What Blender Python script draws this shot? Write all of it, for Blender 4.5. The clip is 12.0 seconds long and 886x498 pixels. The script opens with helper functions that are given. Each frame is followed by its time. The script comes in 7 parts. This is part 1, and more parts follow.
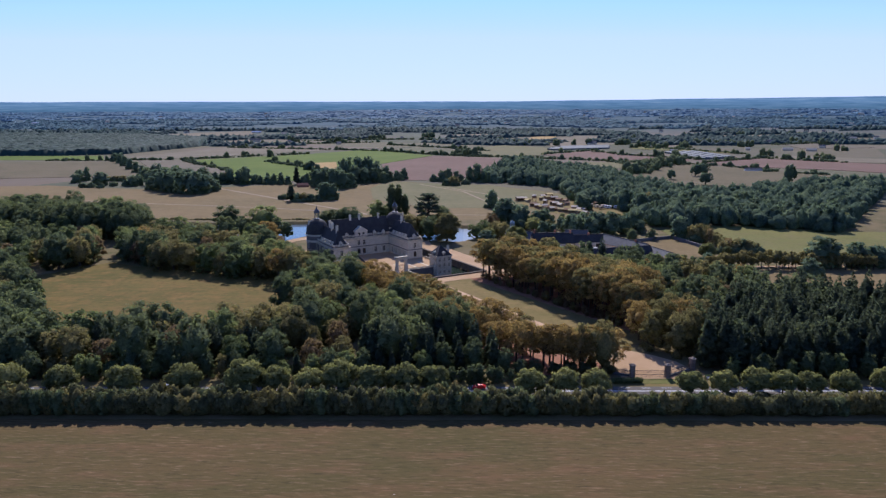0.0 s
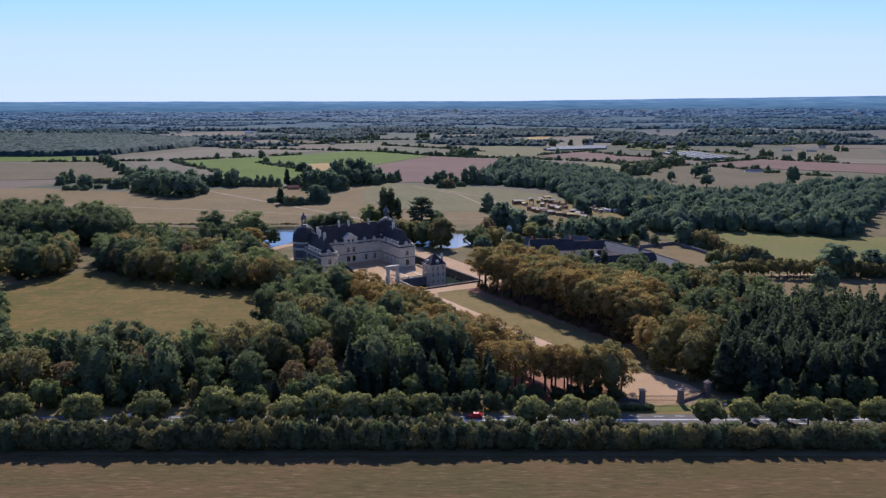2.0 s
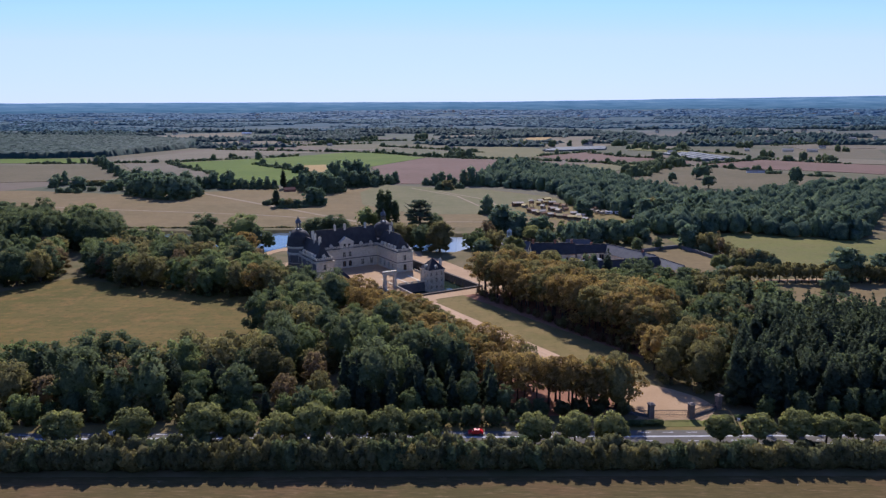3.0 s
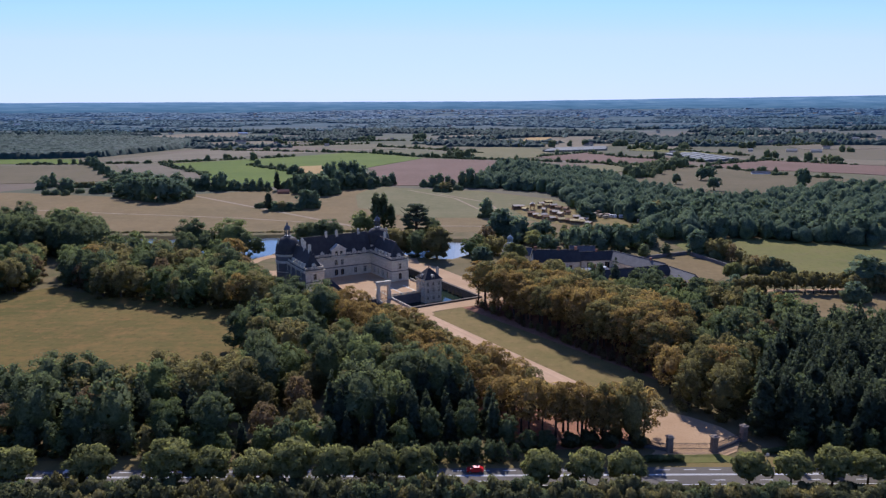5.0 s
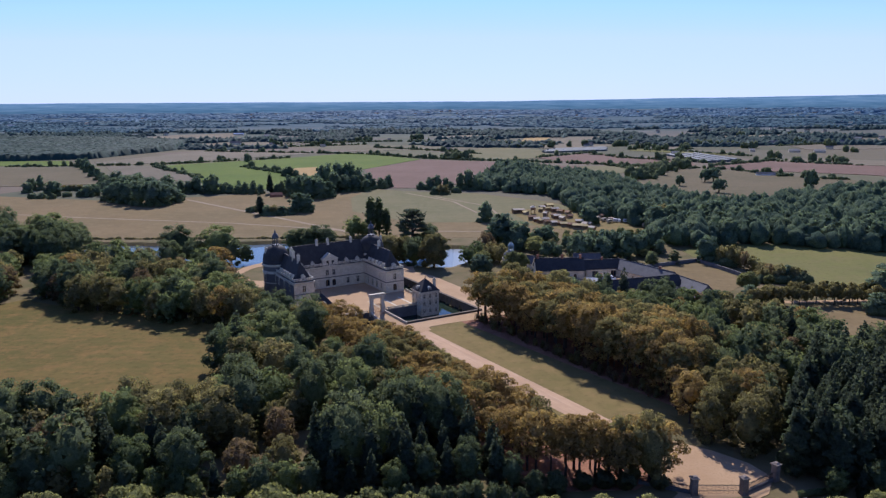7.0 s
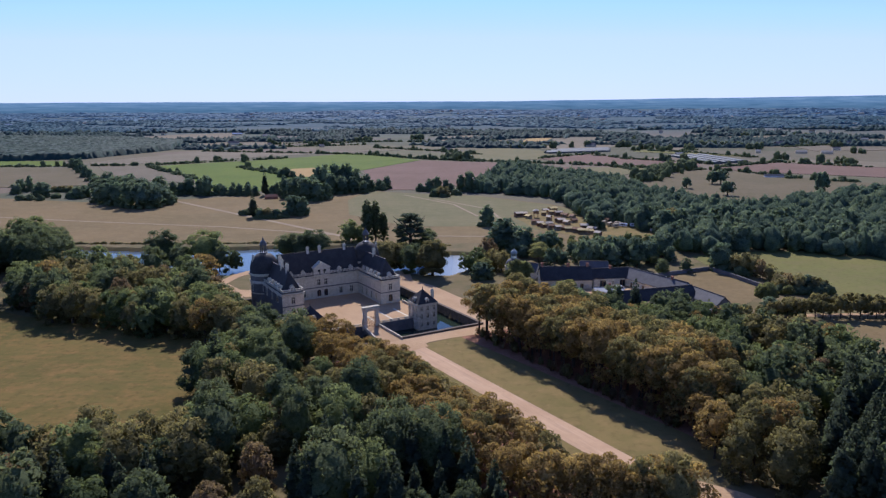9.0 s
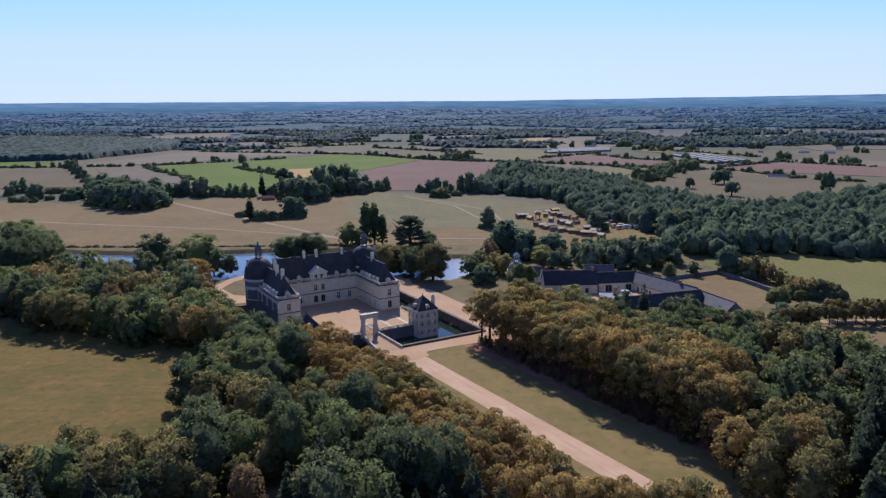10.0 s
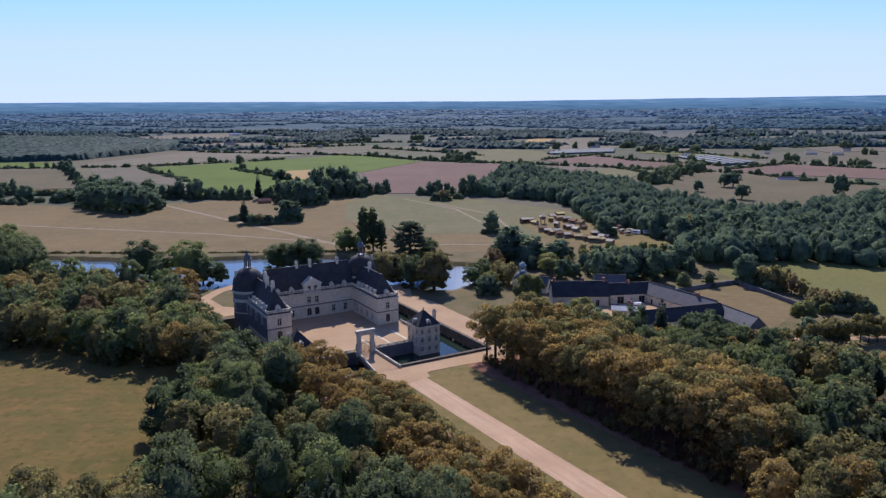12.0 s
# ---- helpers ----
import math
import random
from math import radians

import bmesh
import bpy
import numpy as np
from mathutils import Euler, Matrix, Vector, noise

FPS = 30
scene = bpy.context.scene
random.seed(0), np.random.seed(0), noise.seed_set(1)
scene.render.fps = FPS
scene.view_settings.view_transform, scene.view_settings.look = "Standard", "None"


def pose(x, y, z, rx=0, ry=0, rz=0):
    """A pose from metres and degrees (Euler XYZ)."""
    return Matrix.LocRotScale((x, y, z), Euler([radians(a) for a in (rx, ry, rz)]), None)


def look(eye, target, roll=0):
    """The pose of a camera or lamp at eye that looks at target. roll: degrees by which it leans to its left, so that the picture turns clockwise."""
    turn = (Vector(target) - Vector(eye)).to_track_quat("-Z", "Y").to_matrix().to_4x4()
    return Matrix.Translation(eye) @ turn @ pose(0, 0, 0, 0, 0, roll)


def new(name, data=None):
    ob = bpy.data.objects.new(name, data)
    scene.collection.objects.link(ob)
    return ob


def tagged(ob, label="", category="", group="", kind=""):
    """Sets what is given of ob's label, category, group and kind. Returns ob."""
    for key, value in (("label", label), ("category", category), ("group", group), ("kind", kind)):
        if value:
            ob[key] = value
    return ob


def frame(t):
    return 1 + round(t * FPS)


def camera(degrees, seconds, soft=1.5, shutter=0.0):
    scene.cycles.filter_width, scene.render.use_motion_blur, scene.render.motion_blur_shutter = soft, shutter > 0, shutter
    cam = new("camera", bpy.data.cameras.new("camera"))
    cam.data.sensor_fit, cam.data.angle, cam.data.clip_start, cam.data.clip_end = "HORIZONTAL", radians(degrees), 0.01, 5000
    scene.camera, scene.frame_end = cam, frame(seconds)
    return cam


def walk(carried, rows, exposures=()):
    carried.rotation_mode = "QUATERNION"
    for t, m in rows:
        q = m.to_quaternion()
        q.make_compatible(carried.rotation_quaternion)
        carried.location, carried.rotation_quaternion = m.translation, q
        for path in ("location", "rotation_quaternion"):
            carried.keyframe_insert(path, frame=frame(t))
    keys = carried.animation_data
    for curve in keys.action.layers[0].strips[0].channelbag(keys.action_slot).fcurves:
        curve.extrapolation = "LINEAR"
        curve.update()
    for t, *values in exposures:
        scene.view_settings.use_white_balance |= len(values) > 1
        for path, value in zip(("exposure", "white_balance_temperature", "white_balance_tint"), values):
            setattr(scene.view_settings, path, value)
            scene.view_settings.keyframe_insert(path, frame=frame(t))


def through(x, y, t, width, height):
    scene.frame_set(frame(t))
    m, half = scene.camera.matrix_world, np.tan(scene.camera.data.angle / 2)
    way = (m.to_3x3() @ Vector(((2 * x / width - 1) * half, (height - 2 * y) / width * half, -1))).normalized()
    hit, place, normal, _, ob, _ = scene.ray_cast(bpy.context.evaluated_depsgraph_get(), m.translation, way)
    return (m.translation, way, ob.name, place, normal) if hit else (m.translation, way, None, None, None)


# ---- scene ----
cam = camera(61.5, 12.0, soft=1.35)
EXPOSE = [(0.0, 0.26, 5700, 20), (12.0, 0.26, 5700, 20)]
PATH = [
    (0, (0.73, 0.538, 90.081), (0.647, 2.498, 89.694), -0.3),
    (0.5, (0.953, 6.029, 90.244), (0.872, 7.989, 89.857), -0.4),
    (1, (1.017, 11.411, 90.324), (0.939, 13.371, 89.936), -0.4),
    (1.5, (1.018, 16.799, 90.39), (0.944, 18.76, 90.002), -0.4),
    (2, (0.816, 22.21, 90.38), (0.745, 24.171, 89.992), -0.3),
    (2.5, (0.658, 27.646, 90.277), (0.588, 29.607, 89.891), -0.4),
    (3, (0.419, 33.087, 90.285), (0.352, 35.048, 89.899), -0.4),
    (5, (0.511, 54.923, 90.243), (0.447, 56.884, 89.856), -0.4),
    (5.5, (0.403, 60.412, 90.284), (0.341, 62.373, 89.898), -0.4),
    (6, (0.403, 65.83, 90.386), (0.342, 67.791, 89.998), -0.4),
    (6.5, (0.238, 71.102, 90.421), (0.179, 73.063, 90.035), -0.4),
    (7, (0.222, 76.497, 90.46), (0.163, 78.458, 90.073), -0.5),
    (9, (0.468, 98.458, 90.0), (0.407, 100.419, 89.613), -0.4),
    (9.5, (-0.106, 103.89, 89.922), (-0.164, 105.851, 89.535), -0.5),
    (10, (-0.56, 109.424, 89.887), (-0.619, 111.385, 89.499), -0.5),
    (10.5, (-0.835, 114.826, 89.894), (-0.894, 116.787, 89.507), -0.4),
    (11, (-1.138, 120.145, 89.849), (-1.198, 122.106, 89.461), -0.5),
    (11.5, (-1.446, 125.435, 89.798), (-1.507, 127.396, 89.41), -0.4),
    (12, (-1.653, 130.544, 89.728), (-1.714, 132.505, 89.341), -0.4),
]
walk(cam, [(t, look(eye, target, roll)) for t, eye, target, roll in PATH], EXPOSE)

# ---------------------------------------------------------------- world and sun
SUN_AZ, SUN_EL = radians(-5), radians(40.5)          # azimuth to the right of +y
world = bpy.data.worlds.new("sky")
scene.world = world
world.use_nodes = True
wn = world.node_tree.nodes
sky = wn.new("ShaderNodeTexSky")
sky.sky_type = "NISHITA"
sky.sun_disc = False
sky.sun_elevation, sky.sun_rotation = SUN_EL, SUN_AZ
sky.altitude, sky.air_density, sky.dust_density, sky.ozone_density = 100, 1.0, 0.0, 4.0
wn["Background"].inputs[1].default_value = 0.103
blue = wn.new("ShaderNodeMix")                        # multiplies the sky model's colour to a deeper blue
blue.data_type, blue.blend_type = "RGBA", "MULTIPLY"
blue.inputs[0].default_value, blue.inputs[7].default_value = 1.0, (0.81, 0.84, 1.17, 1)
world.node_tree.links.new(sky.outputs[0], blue.inputs[6])
sky_cap = wn.new("ShaderNodeMix")                        # caps the low sky's colour, so a stronger dome can fill the shade
sky_cap.data_type, sky_cap.blend_type = "RGBA", "DARKEN"
sky_cap.inputs[0].default_value, sky_cap.inputs[7].default_value = 0.8, (4.95, 6.2, 8.3, 1)
world.node_tree.links.new(blue.outputs[2], sky_cap.inputs[6])
world.node_tree.links.new(sky_cap.outputs[2], wn["Background"].inputs[0])
sun = new("sun", bpy.data.lights.new("sun", "SUN"))
sun.data.energy, sun.data.angle, sun.data.color = 4.15, radians(0.6), (1.0, 0.93, 0.82)
sun_from = Vector((math.sin(SUN_AZ) * math.cos(SUN_EL), math.cos(SUN_AZ) * math.cos(SUN_EL), math.sin(SUN_EL)))
sun.matrix_world = look(sun_from * 300, (0, 0, 0))

# ---------------------------------------------------------------- materials


def principled(name, rough=0.8, metal=0.0, spec=0.3):
    m = bpy.data.materials.new(name)
    m.use_nodes = True
    b = m.node_tree.nodes["Principled BSDF"]
    b.inputs["Roughness"].default_value = rough
    b.inputs["Metallic"].default_value = metal
    b.inputs["Specular IOR Level"].default_value = spec
    return m, m.node_tree.nodes, m.node_tree.links, b


def rgba(c):
    return (c[0], c[1], c[2], 1.0)


def noise_node(n, l, scale, detail=4.0, vec=None, rough=0.6):
    t = n.new("ShaderNodeTexNoise")
    t.inputs["Scale"].default_value, t.inputs["Detail"].default_value, t.inputs["Roughness"].default_value = scale, detail, rough
    if vec is None:
        g = n.new("ShaderNodeNewGeometry")
        vec = g.outputs["Position"]
    l.new(vec, t.inputs["Vector"])
    return t.outputs["Fac"]


def ramp(n, l, fac, stops):
    r = n.new("ShaderNodeValToRGB")
    e = r.color_ramp.elements
    while len(e) < len(stops):
        e.new(0.5)
    for k, (p, c) in enumerate(stops):
        e[k].position, e[k].color = p, rgba(c)
    l.new(fac, r.inputs[0])
    return r.outputs[0]


def mix(n, l, fac, a, b, blend="MIX"):
    x = n.new("ShaderNodeMix")
    x.data_type, x.blend_type = "RGBA", blend
    for s, v in ((x.inputs[0], fac), (x.inputs[6], a), (x.inputs[7], b)):
        if isinstance(v, (int, float)):
            s.default_value = v
        elif isinstance(v, tuple):
            s.default_value = rgba(v)
        else:
            l.new(v, s)
    return x.outputs[2]


def bump(n, l, b, fac, strength, dist):
    u = n.new("ShaderNodeBump")
    u.inputs["Strength"].default_value, u.inputs["Distance"].default_value = strength, dist
    l.new(fac, u.inputs["Height"])
    l.new(u.outputs[0], b.inputs["Normal"])


def two_scale(name, c1, c2, c3, big, small, rough=0.85, spec=0.2, bump_d=0.0, metal=0.0):
    """Base colour that drifts between c1 and c2 over the big scale (per metre) and is flecked with c3 at the small one."""
    m, n, l, b = principled(name, rough, metal, spec)
    f1 = noise_node(n, l, big, 5)
    base = ramp(n, l, f1, [(0.35, c1), (0.65, c2)])
    f2 = noise_node(n, l, small, 4)
    k = n.new("ShaderNodeMapRange")
    k.inputs[1].default_value, k.inputs[2].default_value, k.inputs[4].default_value = 0.48, 0.72, 0.75
    l.new(f2, k.inputs[0])
    l.new(mix(n, l, k.outputs[0], base, c3), b.inputs["Base Color"])
    if bump_d:
        bump(n, l, b, f2, 0.6, bump_d)
    return m


def foliage(name, dark, light, tip, rough=0.9, through=(1.3, 1.27, 0.95), joined=False):
    """Leaves: each tree takes its own tone, each spray of leaves another."""
    m, n, l, b = principled(name, rough, 0.0, 0.06)
    oi = n.new("ShaderNodeObjectInfo")
    ge = n.new("ShaderNodeNewGeometry")
    tree = ramp(n, l, oi.outputs["Random"], [(0.0, dark), (0.55, light), (1.0, tip)])
    if joined:                                        # many trees in one mesh: the tone changes from place to place
        tree = ramp(n, l, noise_node(n, l, 0.085, 3), [(0.4, dark), (0.5, light), (0.62, tip)])
    isl = ramp(n, l, ge.outputs["Random Per Island"], [(0.0, dark), (0.5, light), (1.0, tip)])
    f = noise_node(n, l, 0.35, 3)
    patch = ramp(n, l, f, [(0.3, dark), (0.7, light)])
    c = mix(n, l, 0.25, tree, isl)
    c = mix(n, l, 0.3, c, patch)
    twig = noise_node(n, l, 1.1, 5, None, 0.75)       # tufts of leaves
    c = mix(n, l, 0.75, c, ramp(n, l, twig, [(0.36, (0.5, 0.52, 0.5)), (0.5, (1.0, 1.0, 1.0)), (0.66, (1.5, 1.46, 1.4))]), "MULTIPLY")
    l.new(c, b.inputs["Base Color"])
    bump(n, l, b, twig, 0.9, 0.9)
    tr = n.new("ShaderNodeBsdfTranslucent")          # light that comes through thin leaves
    warm = mix(n, l, 1.0, c, through, "MULTIPLY")
    l.new(warm, tr.inputs["Color"])
    ms = n.new("ShaderNodeMixShader")
    ms.inputs[0].default_value = 0.5
    l.new(b.outputs[0], ms.inputs[1])
    l.new(tr.outputs[0], ms.inputs[2])
    l.new(ms.outputs[0], n["Material Output"].inputs[0])
    return m


M = {}
M["leaf_green"] = foliage("leaf_green", (0.124, 0.164, 0.075), (0.203, 0.245, 0.106), (0.308, 0.348, 0.143))
M["leaf_dark"] = foliage("leaf_dark", (0.101, 0.137, 0.077), (0.162, 0.197, 0.101), (0.244, 0.275, 0.130))
# next two: mid-distance haze painted into the leaf colour, lighter and bluer
M["leaf_wood"] = foliage("leaf_wood", (0.103, 0.156, 0.114), (0.163, 0.223, 0.146), (0.237, 0.295, 0.179))
M["leaf_woodland"] = foliage("leaf_woodland", (0.068, 0.112, 0.081), (0.143, 0.200, 0.128), (0.270, 0.330, 0.165), joined=True)
M["leaf_olive"] = foliage("leaf_olive", (0.175, 0.163, 0.075), (0.273, 0.247, 0.110), (0.383, 0.328, 0.144))
M["leaf_gold"] = foliage("leaf_gold", (0.255, 0.186, 0.080), (0.387, 0.285, 0.123), (0.508, 0.393, 0.171), 0.9, (1.35, 1.25, 0.8))
M["leaf_rust"] = foliage("leaf_rust", (0.186, 0.136, 0.081), (0.287, 0.212, 0.122), (0.357, 0.279, 0.152))
M["leaf_hedge"] = foliage("leaf_hedge", (0.125, 0.135, 0.073), (0.188, 0.194, 0.099), (0.275, 0.268, 0.132))
M["leaf_lime"] = foliage("leaf_lime", (0.165, 0.178, 0.078), (0.275, 0.285, 0.116), (0.4, 0.395, 0.162))
M["needle"] = foliage("needle", (0.066, 0.088, 0.061), (0.098, 0.124, 0.079), (0.136, 0.165, 0.097))
M["bark"] = two_scale("bark", (0.06, 0.045, 0.032), (0.11, 0.085, 0.06), (0.03, 0.024, 0.018), 0.8, 6, 0.9, 0.1, 0.05)


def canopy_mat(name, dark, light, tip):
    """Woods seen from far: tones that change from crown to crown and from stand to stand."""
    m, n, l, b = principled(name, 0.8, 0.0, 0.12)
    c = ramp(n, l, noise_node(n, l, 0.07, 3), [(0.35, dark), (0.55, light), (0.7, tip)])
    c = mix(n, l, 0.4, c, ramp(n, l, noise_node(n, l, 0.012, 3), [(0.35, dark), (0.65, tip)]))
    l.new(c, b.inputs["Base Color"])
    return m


# all but canopy_wood: blue distance haze painted in, stronger farther off
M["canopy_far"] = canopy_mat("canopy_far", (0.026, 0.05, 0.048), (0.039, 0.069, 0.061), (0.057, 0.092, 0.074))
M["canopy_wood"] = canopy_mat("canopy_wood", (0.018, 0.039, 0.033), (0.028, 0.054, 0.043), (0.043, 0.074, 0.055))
M["canopy_hazy"] = canopy_mat("canopy_hazy", (0.03, 0.078, 0.098), (0.043, 0.098, 0.12), (0.062, 0.122, 0.142))
M["canopy_haziest"] = canopy_mat("canopy_haziest", (0.042, 0.108, 0.16), (0.058, 0.13, 0.186), (0.076, 0.152, 0.21))


def field_mat(name, c1, c2, c3, stripe=0.0, turn=0.0, pitch=6.0, big=0.012):
    """A field: wide drifts of tone, fine flecks, faint lines of the drill or mower."""
    m, n, l, b = principled(name, 0.95, 0.0, 0.1)
    g = n.new("ShaderNodeNewGeometry")
    f1 = noise_node(n, l, big, 6, g.outputs["Position"], 0.65)
    f2 = noise_node(n, l, 0.35, 5, g.outputs["Position"])
    c = ramp(n, l, f1, [(0.40, c1), (0.60, c2)])
    f4 = noise_node(n, l, 0.11, 5, g.outputs["Position"], 0.7)     # patches some metres wide
    dry = n.new("ShaderNodeMapRange")
    dry.inputs[1].default_value, dry.inputs[2].default_value, dry.inputs[4].default_value = 0.46, 0.66, 0.7
    l.new(f4, dry.inputs[0])
    c = mix(n, l, dry.outputs[0], c, c3)
    k = n.new("ShaderNodeMapRange")
    k.inputs[1].default_value, k.inputs[2].default_value, k.inputs[4].default_value = 0.52, 0.68, 0.55
    l.new(f2, k.inputs[0])
    c = mix(n, l, k.outputs[0], c, tuple(v * 0.55 for v in c1))
    k2 = n.new("ShaderNodeMapRange")
    k2.inputs[1].default_value, k2.inputs[2].default_value, k2.inputs[4].default_value = 0.6, 0.72, 0.6
    l.new(noise_node(n, l, 0.22, 6, g.outputs["Position"], 0.75), k2.inputs[0])
    c = mix(n, l, k2.outputs[0], c, tuple(min(0.6, v * 1.45) for v in c3))
    if stripe:
        mp = n.new("ShaderNodeMapping")
        mp.inputs["Rotation"].default_value = (0, 0, radians(turn))
        mp.inputs["Scale"].default_value = (0.03, 1.0 / pitch, 0.0)
        l.new(g.outputs["Position"], mp.inputs["Vector"])
        f3 = noise_node(n, l, 1.0, 3, mp.outputs[0])
        c = mix(n, l, stripe, c, ramp(n, l, f3, [(0.35, c3), (0.65, c2)]))
    l.new(c, b.inputs["Base Color"])
    bump(n, l, b, f2, 0.4, 0.15)
    return m


def mown_mat():
    """Hay stubble: long streaks across the field, reddish bare drifts, green regrowth, pale flecks."""
    m, n, l, b = principled("near_field", 0.95, 0.0, 0.1)
    g = n.new("ShaderNodeNewGeometry")

    def streak(sx, sy, lo, hi, detail=5, rough=0.65):
        mp = n.new("ShaderNodeMapping")
        mp.inputs["Rotation"].default_value = (0, 0, radians(1.5))
        mp.inputs["Scale"].default_value = (sx, sy, 0.0)
        l.new(g.outputs["Position"], mp.inputs["Vector"])
        k = n.new("ShaderNodeMapRange")
        k.inputs[1].default_value, k.inputs[2].default_value = lo, hi
        l.new(noise_node(n, l, 1.0, detail, mp.outputs[0], rough), k.inputs[0])
        return k.outputs[0]

    c = mix(n, l, streak(1 / 60, 1 / 22, 0.38, 0.62), (0.1, 0.077, 0.026), (0.128, 0.085, 0.032))
    c = mix(n, l, streak(1 / 26, 1 / 8, 0.5, 0.76), c, (0.168, 0.094, 0.043))
    c = mix(n, l, streak(1 / 5, 1 / 0.9, 0.48, 0.8, 5), c, (0.055, 0.044, 0.017))
    c = mix(n, l, streak(1 / 5, 1 / 0.8, 0.54, 0.8, 5), c, (0.27, 0.175, 0.09))
    c = mix(n, l, streak(1 / 2.2, 1 / 1.6, 0.74, 0.8, 2), c, (0.42, 0.36, 0.27))
    l.new(c, b.inputs["Base Color"])
    bump(n, l, b, noise_node(n, l, 1.2, 5, g.outputs["Position"]), 0.5, 0.12)
    return m


M["near_field"] = mown_mat()
M["lawn"] = field_mat("lawn", (0.077, 0.081, 0.017), (0.142, 0.111, 0.029), (0.239, 0.134, 0.043), 0.3, 60, 3.5, 0.02)
M["verge"] = field_mat("verge", (0.147, 0.125, 0.039), (0.211, 0.159, 0.055), (0.250, 0.167, 0.067), 0.3, 57, 3.0, 0.03)
M["meadow"] = field_mat("meadow", (0.142, 0.107, 0.043), (0.204, 0.141, 0.061), (0.237, 0.172, 0.079), 0.4, -18, 14.0, 0.012)
# tan, pink, brown, green, fallow: red lowered, a little distance haze painted in
M["tan_field"] = field_mat("tan_field", (0.149, 0.126, 0.073), (0.199, 0.163, 0.100), (0.223, 0.185, 0.123), 0.3, 10, 12.0)
M["pink_field"] = field_mat("pink_field", (0.152, 0.093, 0.062), (0.192, 0.116, 0.081), (0.196, 0.135, 0.095), 0.3, 8, 16.0)
M["brown_field"] = field_mat("brown_field", (0.110, 0.097, 0.045), (0.152, 0.121, 0.062), (0.175, 0.133, 0.072), 0.3, -12, 14.0)
M["green_field"] = field_mat("green_field", (0.082, 0.13, 0.016), (0.12, 0.165, 0.02), (0.135, 0.155, 0.03), 0.3, 12, 14.0)
M["pasture"] = field_mat("pasture", (0.13, 0.138, 0.036), (0.182, 0.17, 0.048), (0.19, 0.153, 0.06), 0.25, -6, 10.0)
M["straw_field"] = field_mat("straw_field", (0.36, 0.23, 0.08), (0.40, 0.27, 0.10), (0.42, 0.3, 0.14), 0.2, 8, 10.0)
M["olive_meadow"] = field_mat("olive_meadow", (0.120, 0.125, 0.048), (0.170, 0.150, 0.066), (0.212, 0.175, 0.085), 0.4, -25, 12.0, 0.014)
M["fallow"] = field_mat("fallow", (0.132, 0.116, 0.067), (0.176, 0.141, 0.090), (0.185, 0.157, 0.104), 0.3, -12, 14.0)
M["sand"] = two_scale("sand", (0.418, 0.270, 0.144), (0.493, 0.332, 0.184), (0.351, 0.224, 0.120), 0.06, 1.5, 0.95, 0.1, 0.02)


def drive_mat():
    """Packed sandy gravel with wheel ruts along the drive."""
    m, n, l, b = principled("drive_sand", 0.95, 0.0, 0.1)
    g = n.new("ShaderNodeNewGeometry")
    base = ramp(n, l, noise_node(n, l, 0.08, 5, g.outputs["Position"]), [(0.35, (0.46, 0.3, 0.172)), (0.65, (0.56, 0.375, 0.225))])
    for sx, sy, lo, hi, c, a in ((1 / 16, 1 / 0.8, 0.5, 0.75, (0.39, 0.26, 0.165), 0.8), (1 / 5, 1 / 0.35, 0.62, 0.75, (0.22, 0.16, 0.085), 0.7), (1 / 22, 1 / 1.4, 0.55, 0.75, (0.6, 0.425, 0.275), 0.7)):
        mp = n.new("ShaderNodeMapping")
        mp.vector_type = "TEXTURE"
        mp.inputs["Rotation"].default_value = (0, 0, radians(-56.9))
        mp.inputs["Scale"].default_value = (1 / sx, 1 / sy, 1)
        l.new(g.outputs["Position"], mp.inputs["Vector"])
        k = n.new("ShaderNodeMapRange")
        k.inputs[1].default_value, k.inputs[2].default_value, k.inputs[4].default_value = lo, hi, a
        l.new(noise_node(n, l, 1.0, 4, mp.outputs[0]), k.inputs[0])
        base = mix(n, l, k.outputs[0], base, c)
    l.new(base, b.inputs["Base Color"])
    bump(n, l, b, noise_node(n, l, 2.0, 4, g.outputs["Position"]), 0.5, 0.02)
    return m


M["drive_sand"] = drive_mat()
M["asphalt"] = two_scale("asphalt", (0.135, 0.12, 0.098), (0.17, 0.152, 0.124), (0.11, 0.098, 0.08), 0.1, 2.0, 0.95, 0.05, 0.01)
M["road_paint"] = two_scale("road_paint", (0.75, 0.75, 0.72), (0.8, 0.8, 0.78), (0.6, 0.6, 0.58), 0.4, 4, 0.7, 0.3)


